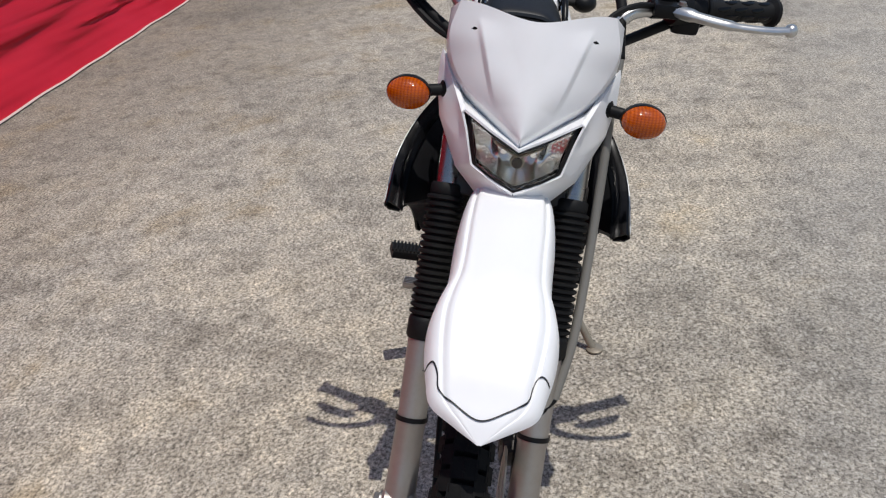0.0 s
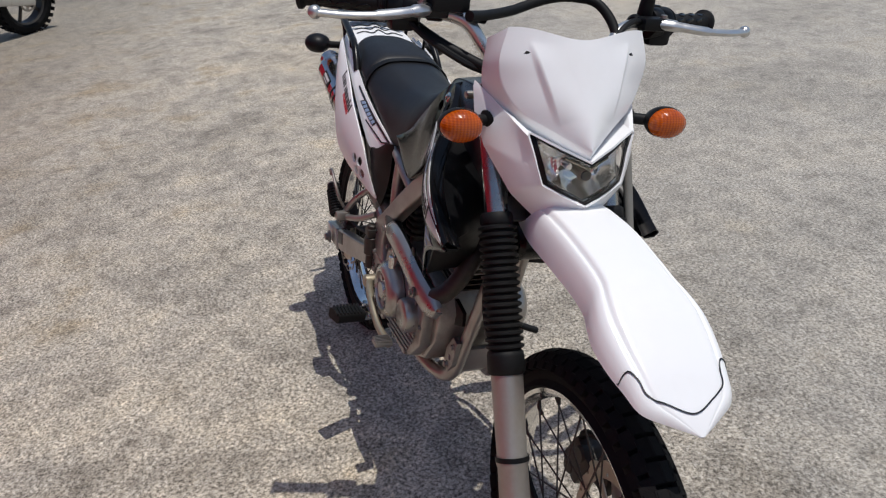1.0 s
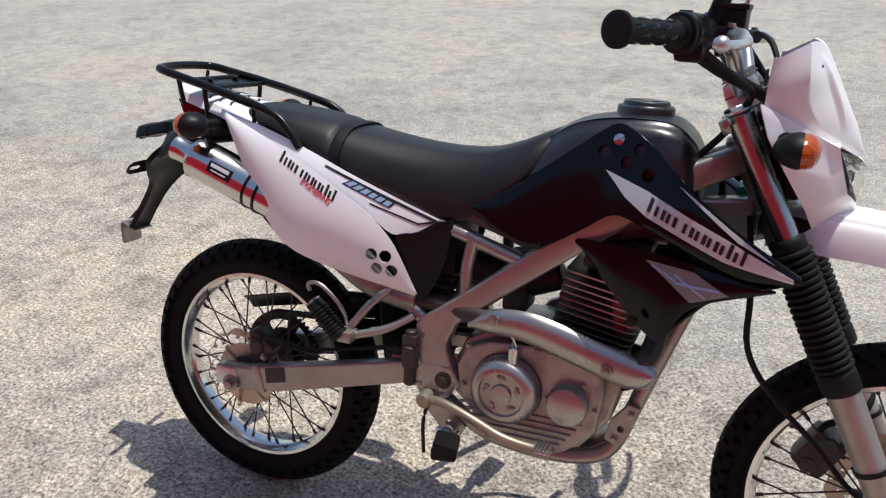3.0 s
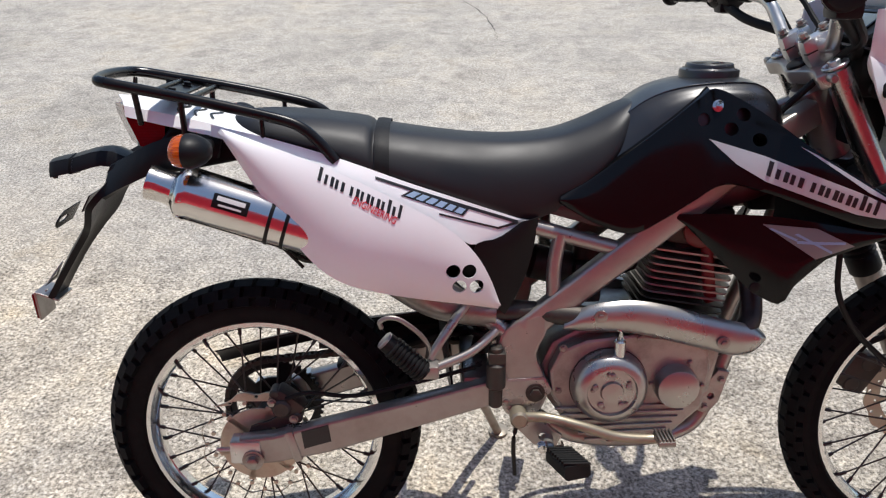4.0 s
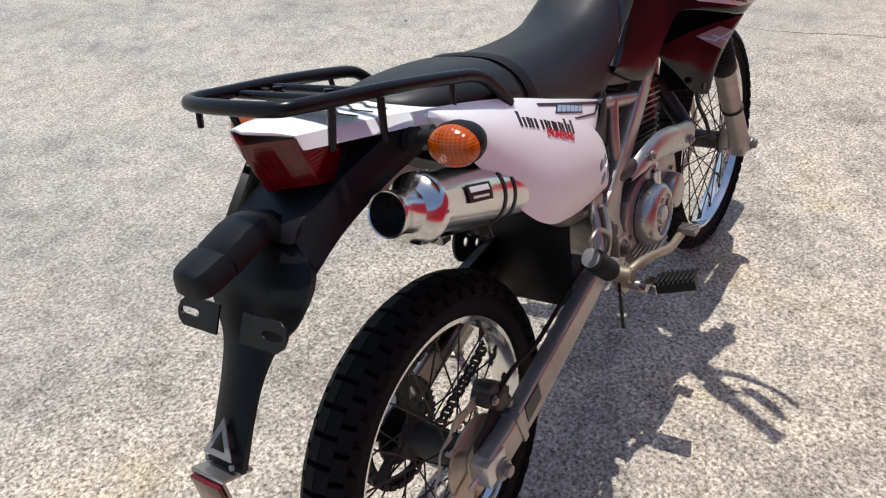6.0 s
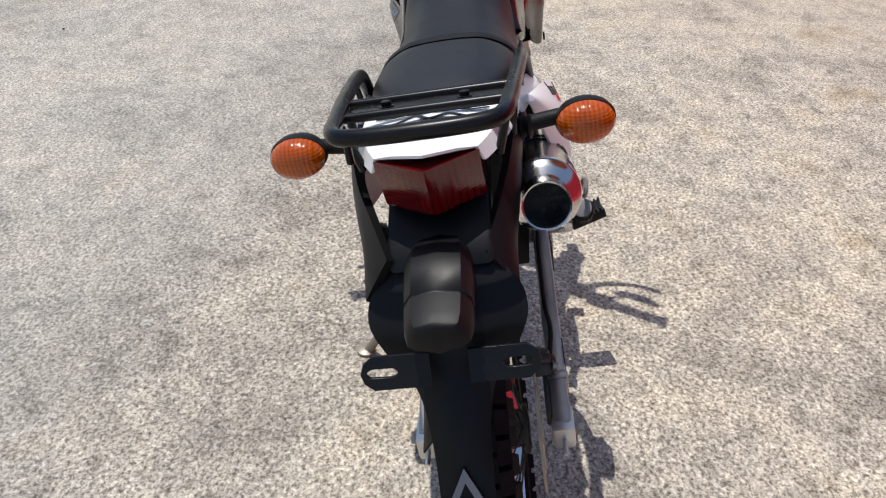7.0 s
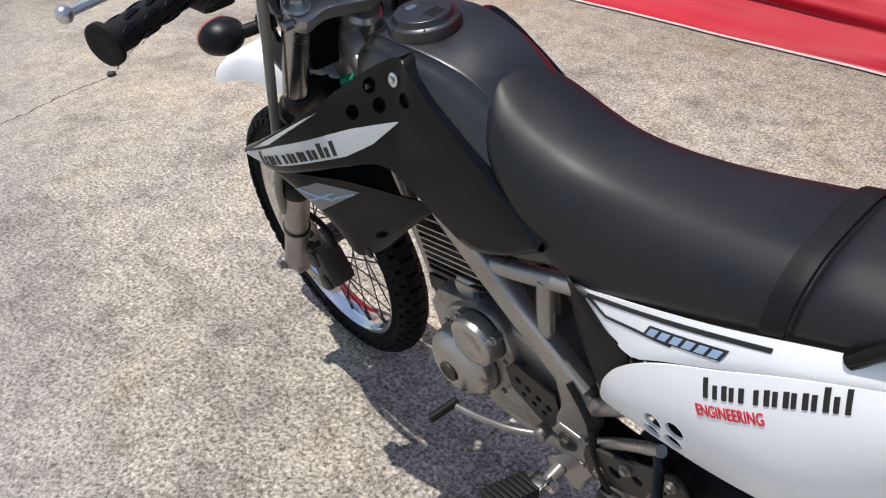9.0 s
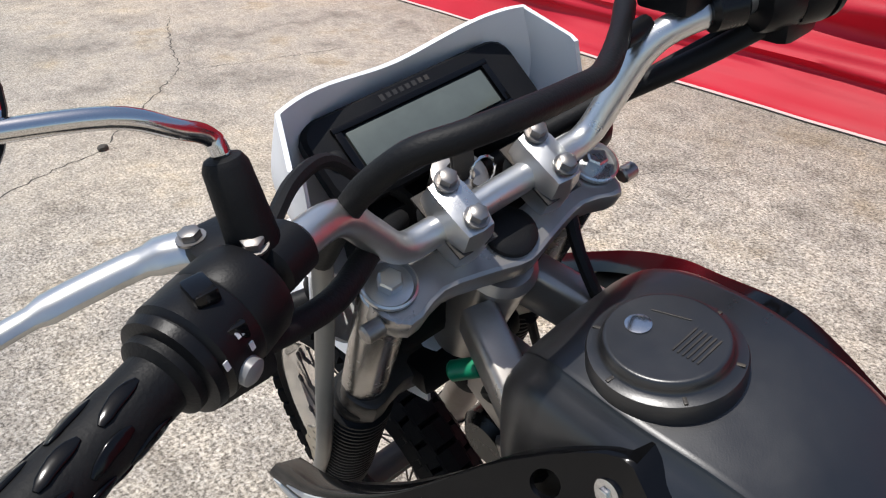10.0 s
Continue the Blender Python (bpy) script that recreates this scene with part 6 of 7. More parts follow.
# number-plate visor, headlamp cowl, headlamp
# centre line, outer crease and folded-back edge of the shield, from its top to its tip
shield_mid = [(0.428, 0, 1.064), (0.440, 0, 1.042), (0.457, 0, 1.010), (0.474, 0, 0.978), (0.490, 0, 0.947), (0.503, 0, 0.914)]
shield_crease = [(0.402, 0.114, 1.076), (0.408, 0.126, 1.030), (0.413, 0.119, 0.992), (0.433, 0.094, 0.958), (0.463, 0.050, 0.934), (0.502, 0.0012, 0.912)]
shield_edge = [(0.366, 0.131, 1.054), (0.364, 0.134, 1.003), (0.367, 0.127, 0.968), (0.398, 0.103, 0.935), (0.441, 0.054, 0.911), (0.494, 0.0018, 0.8935)]
mid, crease, edge = (resample(spline(p, 8), 60) for p in (shield_mid, shield_crease, shield_edge))
visor_grid = []
for j in range(60):
    v = j / 59
    row = []
    for k in range(65):
        u = k / 64
        p = mid[j].lerp(crease[j], u ** 1.9)
        p.y = crease[j].y * u
        lip = 0.012 * max(0.0, 1 - v / 0.10) ** 2 * (u ** 2) * (1 - u) * 4
        p = p + Vector((-0.3, 0, 0.9)) * lip
        # a raised ridge on each half: a gentle slope inside, a steep one outside
        ridge = 0.086 - 0.060 * v if v < 0.9 else 0.032
        rise = 0.0085 * max(0.0, math.sin(math.pi * min(1.0, max(0.0, (v - 0.06) / 0.66)))) ** 0.8
        d = abs(p.y) - ridge
        k_in = max(0.0, 1 + d / 0.045) ** 1.5 if d < 0 else max(0.0, 1 - d / 0.006)
        row.append(p + Vector((0.72, 0, 0.69)) * rise * k_in)
    row += [crease[j].lerp(edge[j], f) for f in (0.08, 0.5, 1.0)]
    row.append(edge[j] + Vector((-0.010, -0.004 * (1 - v), -0.001)))
    visor_grid.append([Vector((p.x, -p.y, p.z)) for p in reversed(row[1:])] + row)
visor = add("front_visor", sheet(list(reversed(visor_grid)), 0.0035), WHITE, label="white plastic number-plate visor over the headlamp", steer=True, angle=50)

# cowl: lamp opening's edge and outer edge, from the visor's tip down to the chin
cowl_in = [(0.5035, 0.0, 0.8945), (0.484, 0.045, 0.9125), (0.4615, 0.0875, 0.931), (0.4605, 0.0880, 0.9285), (0.466, 0.0805, 0.907), (0.474, 0.0735, 0.882), (0.482, 0.0665, 0.858), (0.492, 0.044, 0.848), (0.499, 0.022, 0.838), (0.504, 0.0, 0.828)]
cowl_out = [(0.482, 0.0, 0.890), (0.434, 0.050, 0.9075), (0.390, 0.102, 0.932), (0.348, 0.139, 0.984), (0.366, 0.139, 0.938), (0.394, 0.129, 0.893), (0.434, 0.093, 0.828), (0.448, 0.056, 0.793), (0.474, 0.030, 0.803), (0.497, 0.0, 0.819)]


def straight(points, per):
    out = []
    for a, b in zip(points, points[1:]):
        out += [Vector(a).lerp(Vector(b), k / per) for k in range(per)]
    return out + [Vector(points[-1])]


inner, outer = straight(cowl_in, 6), straight(cowl_out, 6)
grid = []
for k in range(9):
    f = k / 8
    row = []
    for i, (a, b) in enumerate(zip(inner, outer)):
        g = i / (len(inner) - 1)
        bulge = Vector((0.35, 0.9, 0.0)) * 0.006 * 4 * f * (1 - f) * max(0.0, math.sin(math.pi * min(1.0, max(0.0, (g - 0.30) / 0.6))))
        lip = Vector((0.004, 0, 0)) * max(0.0, 1 - f / 0.14)
        row.append(a.lerp(b, f) + bulge + lip)
    grid.append(row)
for s in SIDES:
    g = [[Vector((p.x, s * p.y, p.z)) for p in row] for row in grid]
    add("headlamp_cowl", sheet(g if s < 0 else list(reversed(g)), 0.0035), WHITE, label="white plastic headlamp cowl half", steer=True, angle=35)


def lamp_x(y, z):
    """How far ahead the lamp's front lies at a place across it."""
    return 0.5105 - 5.6 * y * y - 0.22 * abs(z - 0.868)


def lamp_loop(k, cz):
    pts = [(0.0, 0.8935), (0.030, 0.9060), (0.060, 0.9190), (0.0865, 0.9300), (0.0800, 0.9066), (0.0733, 0.8823), (0.0665, 0.8580), (0.0444, 0.8478), (0.0222, 0.8377), (0.0, 0.8275)]
    loop = pts + [(-y, z) for y, z in reversed(pts[1:-1])]
    return [(y * k, cz + (z - cz) * k) for y, z in loop]


lamp = add("headlamp", slab(lamp_loop(1.0, 0.872), -0.004, 0.004, [lamp_loop(0.90, 0.872)], 0.0008), BLACK, label="clear multi-reflector headlamp with a black rim", steer=True)
lamp.data.transform(Matrix(((0, -1, 0, 0), (1, 0, 0, 0), (0, 0, 1, 0), (0, 0, 0, 1))))
for v in lamp.data.vertices:
    v.co.x += lamp_x(v.co.y, v.co.z) - 0.001
lamp_edge = [(-0.079, 0.9245), (-0.055, 0.9145), (-0.028, 0.9030), (0.0, 0.8915), (0.028, 0.9030), (0.055, 0.9145), (0.079, 0.9245)]
lamp_base = [(-0.062, 0.8640), (-0.042, 0.8533), (-0.021, 0.8427), (0.0, 0.832), (0.021, 0.8427), (0.042, 0.8533), (0.062, 0.8640)]
top3, low3 = resample([(0, y, z) for y, z in lamp_edge], 33), resample([(0, y, z) for y, z in lamp_base], 33)
front_grid, back_grid = [], []
for j in range(17):
    v = j / 16
    fr, bk = [], []
    for i, (a, b) in enumerate(zip(top3, low3)):
        p = a.lerp(b, v)
        fr.append(Vector((lamp_x(p.y, p.z), p.y, p.z)))
        u = abs(p.y) / 0.079
        deep = 0.052 * (1 - u ** 2.4) * (1 - (2 * v - 1) ** 4) - 0.010 * math.exp(-((abs(p.y) - 0.030) / 0.008) ** 2) * (1 - (2 * v - 1) ** 4)
        bk.append(Vector((lamp_x(p.y, p.z) - 0.008 - deep, p.y, p.z)))
    front_grid.append(fr)
    back_grid.append(bk)
pane = part("lamp_glass", sheet(front_grid, 0.0015), GLASS, lamp, "clear curved lamp glass")
pane.visible_shadow = False
part("reflector", sheet(list(back_grid), 0.002), REFLECT, lamp, "bright moulded reflector", angle=50)
part("bulb", join(rod((0.448, 0, 0.874), (0.484, 0, 0.872), 0.009, 16), lathe([(0, 0.0105), (0.006, 0.0115), (0.010, 0.0095)], (0.483, 0, 0.872), (1, 0, 0), 18)), BRASS, lamp)
part("bulb_cap", lathe([(0, 0.0085), (0.003, 0.008), (0.004, 0.002)], (0.493, 0, 0.872), (1, 0, 0), 16), DARK_METAL, lamp)
for s in SIDES:
    part("side_bulb", rod((0.455, s * 0.022, 0.882), (0.480, s * 0.022, 0.882), 0.006, 12), REFLECT, lamp)
    # Yellow bars modelled in place of the V-shaped reflections inside the lamp.
    part("glint_bar", bar([(0.488, s * 0.036, 0.899), (0.495, s * 0.016, 0.891), (0.500, s * 0.002, 0.885)], 0.006, 0.003, 0.001), BRASS, lamp)
    grain = []
    for a in range(6):
        for b in range(6 - a):
            y, z = 0.046 + 0.0058 * a, 0.9035 - 0.0058 * b + 0.0028 * a
            if 0.866 < z < 0.918 and y < 0.030 + (z - 0.832) * 0.55:
                grain.append(lathe([(0, 0.0022), (0.0016, 0.0015), (0.002, 0.0003)], (lamp_x(y, z) - 0.009, s * y, z), (1, 0, 0), 8))
    part("lamp_pips", join(*grain), REFLECT, lamp, "grid of small bright pips in the lamp's corner")
part("adjuster_screw", rod((0.494, 0, 0.819), (0.502, 0, 0.820), 0.0045, 10), STEEL, lamp)

# instrument panel behind the visor
INST = Matrix.Translation((0.400, 0, 1.016)) @ Matrix.Rotation(radians(50), 4, "Y")
panel_i = add("instrument_panel", moved(rings([[Vector((z, y, x)) for x, y in oblong(h, w, 0.016, 4)] for z, w, h in ((-0.0195, 0.192, 0.066), (-0.016, 0.198, 0.072), (-0.006, 0.198, 0.072), (0.016, 0.14, 0.040))]), INST), BLACK, label="black instrument panel with a grey display", steer=True)
part("display", moved(block((-0.0205, 0.004, 0.000), (0.003, 0.128, 0.030), 0.001), INST), LCD, panel_i, "grey-green liquid crystal display")
part("display_rim", moved(join(block((-0.0205, 0.004, 0.0195), (0.005, 0.146, 0.005), 0.001), block((-0.0205, 0.004, -0.0195), (0.005, 0.146, 0.005), 0.001), block((-0.0205, 0.0735, 0.0), (0.005, 0.006, 0.034), 0.001), block((-0.0205, -0.0655, 0.0), (0.005, 0.006, 0.034), 0.001)), INST), BLACK_GLOSS, panel_i)
part("maker_mark", moved(join(*[block((-0.0192, 0.026 - 0.0060 * k, 0.0285), (0.0012, 0.0036, 0.0042 if k else 0.0055), 0) for k in range(8)]), INST), DARK_METAL, panel_i)
part("button", moved(lathe([(0, 0.007), (0.003, 0.007), (0.004, 0.005)], (-0.0195, 0.085, 0.000), (-1, 0, 0), 20), INST), RUBBER, panel_i)
for k in range(4):
    part("warning_lamp", moved(lathe([(0, 0.0022), (0.0012, 0.0022), (0.0015, 0.001)], (-0.0195, 0.060 - 0.011 * k, -0.0275), (-1, 0, 0), 12), INST), DECAL_GREY, panel_i)
add("lamp_bracket", join(block((0.392, 0, 0.950), (0.05, 0.17, 0.07), 0.012), block((0.40, 0, 0.88), (0.06, 0.15, 0.09), 0.015)), BLACK, label="black headlamp shell behind the cowl", steer=True)

# front mudguard
f_x = [0.385, 0.47, 0.55, 0.63, 0.672, 0.700, 0.730, 0.765, 0.80, 0.829, 0.850, 0.868]
f_z = [0.802, 0.813, 0.811, 0.797, 0.786, 0.775, 0.761, 0.741, 0.719, 0.697, 0.681, 0.664]
f_mid = [(x, -0.003, z) for x, z in zip(f_x, f_z)]
f_wid = [0.050, 0.070, 0.075, 0.0735, 0.075, 0.083, 0.0885, 0.086, 0.078, 0.067, 0.035, 0.002]
f_drop = [0.050, 0.058, 0.058, 0.054, 0.052, 0.048, 0.044, 0.037, 0.027, 0.018, 0.010, 0.0005]
sec = [(-1.0, -1.0), (-0.97, -0.62), (-0.90, -0.26), (-0.80, -0.08), (-0.74, -0.10), (-0.66, 0.04), (-0.50, 0.06), (-0.25, 0.09), (0.0, 0.10), (0.25, 0.09), (0.50, 0.06), (0.66, 0.04), (0.74, -0.10), (0.80, -0.08), (0.90, -0.26), (0.97, -0.62), (1.0, -1.0)]
st = [spline([(m[0], w * y, m[2] + d * (z if abs(y) > 0.7 else z * 1.2)) for y, z in sec], 3) for m, w, d in zip(f_mid, f_wid, f_drop)]
f_grid = [spline([r[k] for r in st], 6) for k in range(len(st[0]))]
FENDER = sheet(f_grid, 0.004)
fender = add("front_mudguard", FENDER, WHITE, label="long white plastic front mudguard with a black pinstripe", steer=True, angle=60)


def on_fender(points, width):
    from mathutils.bvhtree import BVHTree
    tree = BVHTree.FromPolygons(FENDER[0], FENDER[1])
    path = resample(spline([(x, y, 0) for x, y in points], 6), 70)
    rows = [[], []]
    for i, p in enumerate(path):
        d = path[min(i + 1, 69)] - path[max(i - 1, 0)]
        n = Vector((-d.y, d.x, 0)).normalized() * width / 2
        for row, q in zip(rows, (p + n, p - n)):
            hit = tree.ray_cast(Vector((q.x, q.y, 1.2)), Vector((0, 0, -1)))[0]
            row.append((hit if hit is not None else Vector((q.x, q.y, 0.7))) + Vector((0, 0, 0.0012)))
    return sheet(rows, 0.001)


part("pinstripe", on_fender([(0.790, -0.084), (0.790, -0.074), (0.794, -0.069), (0.806, -0.063), (0.822, -0.058), (0.836, -0.035), (0.848, -0.003), (0.836, 0.029), (0.822, 0.052), (0.806, 0.057), (0.796, 0.062), (0.792, 0.068), (0.792, 0.078)], 0.0015), DECAL_BLACK, fender)
add("fender_bracket", block((0.42, 0, 0.79), (0.10, 0.12, 0.03), 0.008), BLACK, steer=True)

# radiator shrouds
up_top = [(-0.104, 0.106, 0.764), (-0.056, 0.101, 0.790), (0.006, 0.099, 0.835), (0.064, 0.097, 0.880), (0.112, 0.092, 0.917), (0.142, 0.087, 0.930), (0.204, 0.118, 0.897), (0.275, 0.170, 0.843), (0.352, 0.196, 0.796), (0.438, 0.197, 0.748)]
up_low = [(-0.106, 0.110, 0.756), (-0.045, 0.116, 0.722), (0.013, 0.121, 0.706), (0.060, 0.124, 0.729), (0.105, 0.127, 0.760), (0.150, 0.135, 0.790), (0.205, 0.158, 0.782), (0.290, 0.187, 0.755), (0.360, 0.199, 0.735), (0.438, 0.198, 0.737)]


def shroud_geo():
    """One panel from the shroud's tip back to the seat, folded in to the tank along its upper and lower edges."""
    top, low = resample(spline(up_top, 6), 76), resample(spline(up_low, 6), 76)
    grid = [[p + Vector((0, -0.026, 0.004 if p.x < 0.13 else -0.012)) for p in top], [p + Vector((0, -0.003, 0.001)) for p in top]]
    for k in range(14):
        v = k / 13
        grid.append([p.lerp(q, v) + Vector((0, 0.005 * 4 * v * (1 - v), 0)) for p, q in zip(top, low)])
    grid += [[p + Vector((0, -0.003, -0.003)) for p in low], [p + Vector((0, -0.022, -0.005)) for p in low]]
    return sheet(grid, 0.003)


SHROUD = shroud_geo()
sh_holes = [lathe([(-0.06, r), (0.06, r)], (x, 0.11, z), (0, 1, 0), 18) for x, z, r in ((0.176, 0.894, 0.0100), (0.197, 0.858, 0.0100), (0.158, 0.872, 0.0100), (0.118, 0.885, 0.0100))]
SHROUD = cut(SHROUD, sh_holes)
LOWER = patch([(0.078, 0.106, 0.732), (0.15, 0.128, 0.738), (0.24, 0.152, 0.738), (0.33, 0.176, 0.728), (0.408, 0.184, 0.720)], [(0.100, 0.112, 0.716), (0.150, 0.128, 0.668), (0.206, 0.140, 0.613), (0.250, 0.158, 0.592), (0.262, 0.163, 0.612), (0.275, 0.168, 0.642), (0.308, 0.176, 0.676), (0.408, 0.184, 0.716)], 28, 12, (0, 0.006, 0), 0.004)
for s in SIDES:
    S, Lw = sided(SHROUD, s), sided(LOWER, s)
    shroud = add("tank_shroud", S, BLACK_GLOSS, label="gloss black tank shroud with a silver stripe", angle=50)
    part("shroud_bolt", join(lathe([(0, 0.0095), (0.003, 0.0095), (0.004, 0.007)], (0.140, s * 0.095, 0.905), (0, s, 0.3), 18), hexbolt((0.140, s * 0.0975, 0.906), (0, s, 0.3), 0.005, 0.005)), CHROME, shroud)
    main = cells([(0.126, 0.856), (0.165, 0.820), (0.205, 0.797), (0.200, 0.836)], 8, 6) + cells([(0.205, 0.797), (0.330, 0.755), (0.330, 0.789), (0.200, 0.836)], 14, 5) + cells([(0.330, 0.755), (0.428, 0.739), (0.428, 0.746), (0.330, 0.789)], 10, 4)
    part("silver_stripe", onto(main, S, s, 0.0010), DECAL_SILVER, shroud, "silver stripe decal")
    part("silver_flash", onto(cells([(0.250, 0.852), (0.345, 0.788), (0.400, 0.763), (0.270, 0.842)], 10, 2), S, s, 0.0014), DECAL_SILVER, shroud)
    if s < 0:
        mk = word((0.204, 0.807), (0.155, -0.053), 0.0225, MARK, -0.1)
    else:
        mk = word((0.372, 0.7445), (-0.160, 0.0545), 0.0225, MARK, 0.0)
    mark_bars(mk, S, s, 0.0022, shroud)
    part("lower_shroud", Lw, BLACK_GLOSS, shroud, "lower black shroud wing with grey graphics")
    add("shroud_graphic", onto(cells([(0.212, 0.726), (0.290, 0.676), (0.345, 0.699), (0.290, 0.724)], 10, 6), Lw, s), DECAL_GREY, shroud)
    add("shroud_flash", onto(cells([(0.225, 0.721), (0.262, 0.706), (0.262, 0.702), (0.222, 0.719)], 6, 1) + cells([(0.262, 0.715), (0.312, 0.690), (0.312, 0.686), (0.258, 0.713)], 6, 1) + cells([(0.262, 0.703), (0.330, 0.706), (0.330, 0.702), (0.262, 0.699)], 6, 1), Lw, s, 0.0020), DECAL_BLUE, shroud)
    part("shroud_grommet", lathe([(0, 0.009), (0.003, 0.009), (0.004, 0.006)], (0.205, s * 0.162, 0.625), (0, s, 0), 16), BLACK, shroud)
    add("inner_shroud", patch([(0.185, s * 0.105, 0.880), (0.275, s * 0.162, 0.830), (0.350, s * 0.190, 0.784), (0.418, s * 0.192, 0.733), (0.330, s * 0.172, 0.690), (0.255, s * 0.152, 0.602)], [(0.20, s * 0.055, 0.86), (0.235, s * 0.055, 0.82), (0.262, s * 0.055, 0.77), (0.272, s * 0.055, 0.72), (0.255, s * 0.055, 0.66), (0.225, s * 0.055, 0.60)], 18, 8, (0, 0, 0), 0.004), BLACK)

# cables and hoses
add("brake_hose", tube([(0.330, -0.150, 1.080), (0.302, -0.112, 1.078), (0.263, -0.051, 1.082), (0.244, -0.002, 1.094), (0.235, 0.045, 1.103), (0.240, 0.082, 1.104), (0.256, 0.110, 1.098), (0.282, 0.128, 1.072), (0.312, 0.132, 1.035), (0.338, 0.136, 1.000)], 0.0085, 12), RUBBER, label="thick black brake hose arching over the instruments", steer=True)
add("brake_line", tube([(0.338, 0.136, 1.000), (0.360, 0.135, 0.94), (0.395, 0.138, 0.84), (0.452, 0.138, 0.70), (0.520, 0.132, 0.585), (0.572, 0.115, 0.50)], 0.0078, 10), GREY_HOSE, label="grey sheathed brake line beside the fork", steer=True)
add("caliper_hose", tube([(0.572, 0.115, 0.50), (0.600, 0.085, 0.478), (0.585, 0.055, 0.440), (0.540, 0.052, 0.415), (0.525, 0.058, 0.385)], 0.0065, 10), RUBBER, label="black hose looping to the brake caliper", steer=True)
add("front_caliper", join(block((0.535, 0.070, 0.352), (0.066, 0.056, 0.085), 0.014, Matrix.Rotation(radians(28), 4, "Y")), rod((0.520, 0.040, 0.33), (0.520, 0.105, 0.33), 0.018, 18), rod((0.548, 0.040, 0.375), (0.548, 0.105, 0.375), 0.018, 18), block((0.585, 0.075, 0.352), (0.05, 0.02, 0.05), 0.006)), DARK_METAL, label="grimy grey brake caliper behind the fork", steer=True)
add("speedometer_cable", tube([(0.355, -0.055, 0.80), (0.375, -0.085, 0.68), (0.385, -0.088, 0.585), (0.435, -0.075, 0.505), (0.515, -0.066, 0.43), (0.58, -0.06, 0.36), (0.645, -0.055, 0.325)], 0.0052, 8), RUBBER, label="black cable drooping to the front hub")
add("throttle_cable", tube([(0.262, -0.232, 1.066), (0.292, -0.205, 1.040), (0.330, -0.15, 1.008), (0.330, -0.095, 0.985), (0.300, -0.060, 0.93), (0.24, -0.045, 0.86)], 0.0058, 8), RUBBER, label="black throttle cable", steer=True)
add("clutch_cable", tube([(0.290, 0.180, 1.074), (0.314, 0.150, 1.078), (0.338, 0.116, 1.066), (0.356, 0.085, 1.03), (0.372, 0.04, 0.98), (0.345, 0.02, 0.90)], 0.0050, 8), RUBBER, label="black clutch cable", steer=True)
add("wiring_sleeve", tube([(0.252, -0.225, 1.060), (0.288, -0.185, 1.034), (0.328, -0.135, 1.010), (0.362, -0.075, 0.985), (0.38, -0.02, 0.97)], 0.0090, 10), RUBBER, label="black wiring sleeve under the handlebar", steer=True)
add("switch_cable", tube([(0.246, 0.222, 1.046), (0.272, 0.165, 1.022), (0.318, 0.108, 1.004), (0.36, 0.06, 0.98)], 0.0085, 10), RUBBER, steer=True)
add("green_connector", rod((0.330, 0.030, 0.822), (0.352, 0.048, 0.815), 0.0095, 14), GREEN, label="bright green cable connector")
add("wiring_clutter", join(tube([(0.235, 0.04, 0.89), (0.26, 0.055, 0.87), (0.30, 0.05, 0.83), (0.30, 0.02, 0.78)], 0.006, 8), tube([(0.23, 0.02, 0.88), (0.29, 0.04, 0.87), (0.33, 0.03, 0.84)], 0.005, 8)), RUBBER)
add("coil_and_horn", join(rod((0.345, -0.03, 0.70), (0.345, 0.03, 0.70), 0.035, 22), block((0.26, 0.0, 0.745), (0.06, 0.10, 0.05), 0.008)), BLACK_PAINT)


# ---- vehicles parked farther off ----
def plain_wheel(name, parent, at, R, width, rim_r, paint):
    """A wheel with its axle along y: tyre with lugs, rim with five cast spokes."""
    w = width / 2
    hub = part(name, lathe([(-w * 0.6, 0.02), (-w * 0.6, 0.045), (w * 0.6, 0.045), (w * 0.6, 0.02)], (0, 0, 0), (0, 1, 0), 20), DARK_METAL, parent, at=at)
    lug = []
    for i in range(30):
        t = 2 * math.pi * i / 30
        for y, off in ((-0.45, 0.0), (0.0, 0.5), (0.45, 0.0)):
            a = t + off * 2 * math.pi / 30
            lug.append(moved(block((R - 0.004, y * width, 0), (0.012, width * 0.34, math.pi * R / 30 * 1.1), 0), Matrix.Rotation(a, 4, "Y")))
    prof = [(-w * 0.7, rim_r), (-w, rim_r + 0.3 * (R - rim_r)), (-w * 0.95, R - 0.02), (-w * 0.5, R - 0.003), (w * 0.5, R - 0.003), (w * 0.95, R - 0.02), (w, rim_r + 0.3 * (R - rim_r)), (w * 0.7, rim_r)]
    part("tyre", join(lathe(prof, (0, 0, 0), (0, 1, 0), 48, ends=False), *lug), TYRE, hub)
    part("rim", lathe([(-w * 0.75, rim_r + 0.004), (-w * 0.6, rim_r - 0.014), (w * 0.6, rim_r - 0.014), (w * 0.75, rim_r + 0.004)], (0, 0, 0), (0, 1, 0), 48, ends=False), paint, hub)
    for k in range(5):
        t = 2 * math.pi * k / 5
        part("spoke", bar([(0.03 * math.cos(t), 0, 0.03 * math.sin(t)), ((rim_r - 0.01) * math.cos(t), 0, (rim_r - 0.01) * math.sin(t))], 0.03, 0.02, 0.004, up=(0, 1, 0)), paint, hub)
    return hub


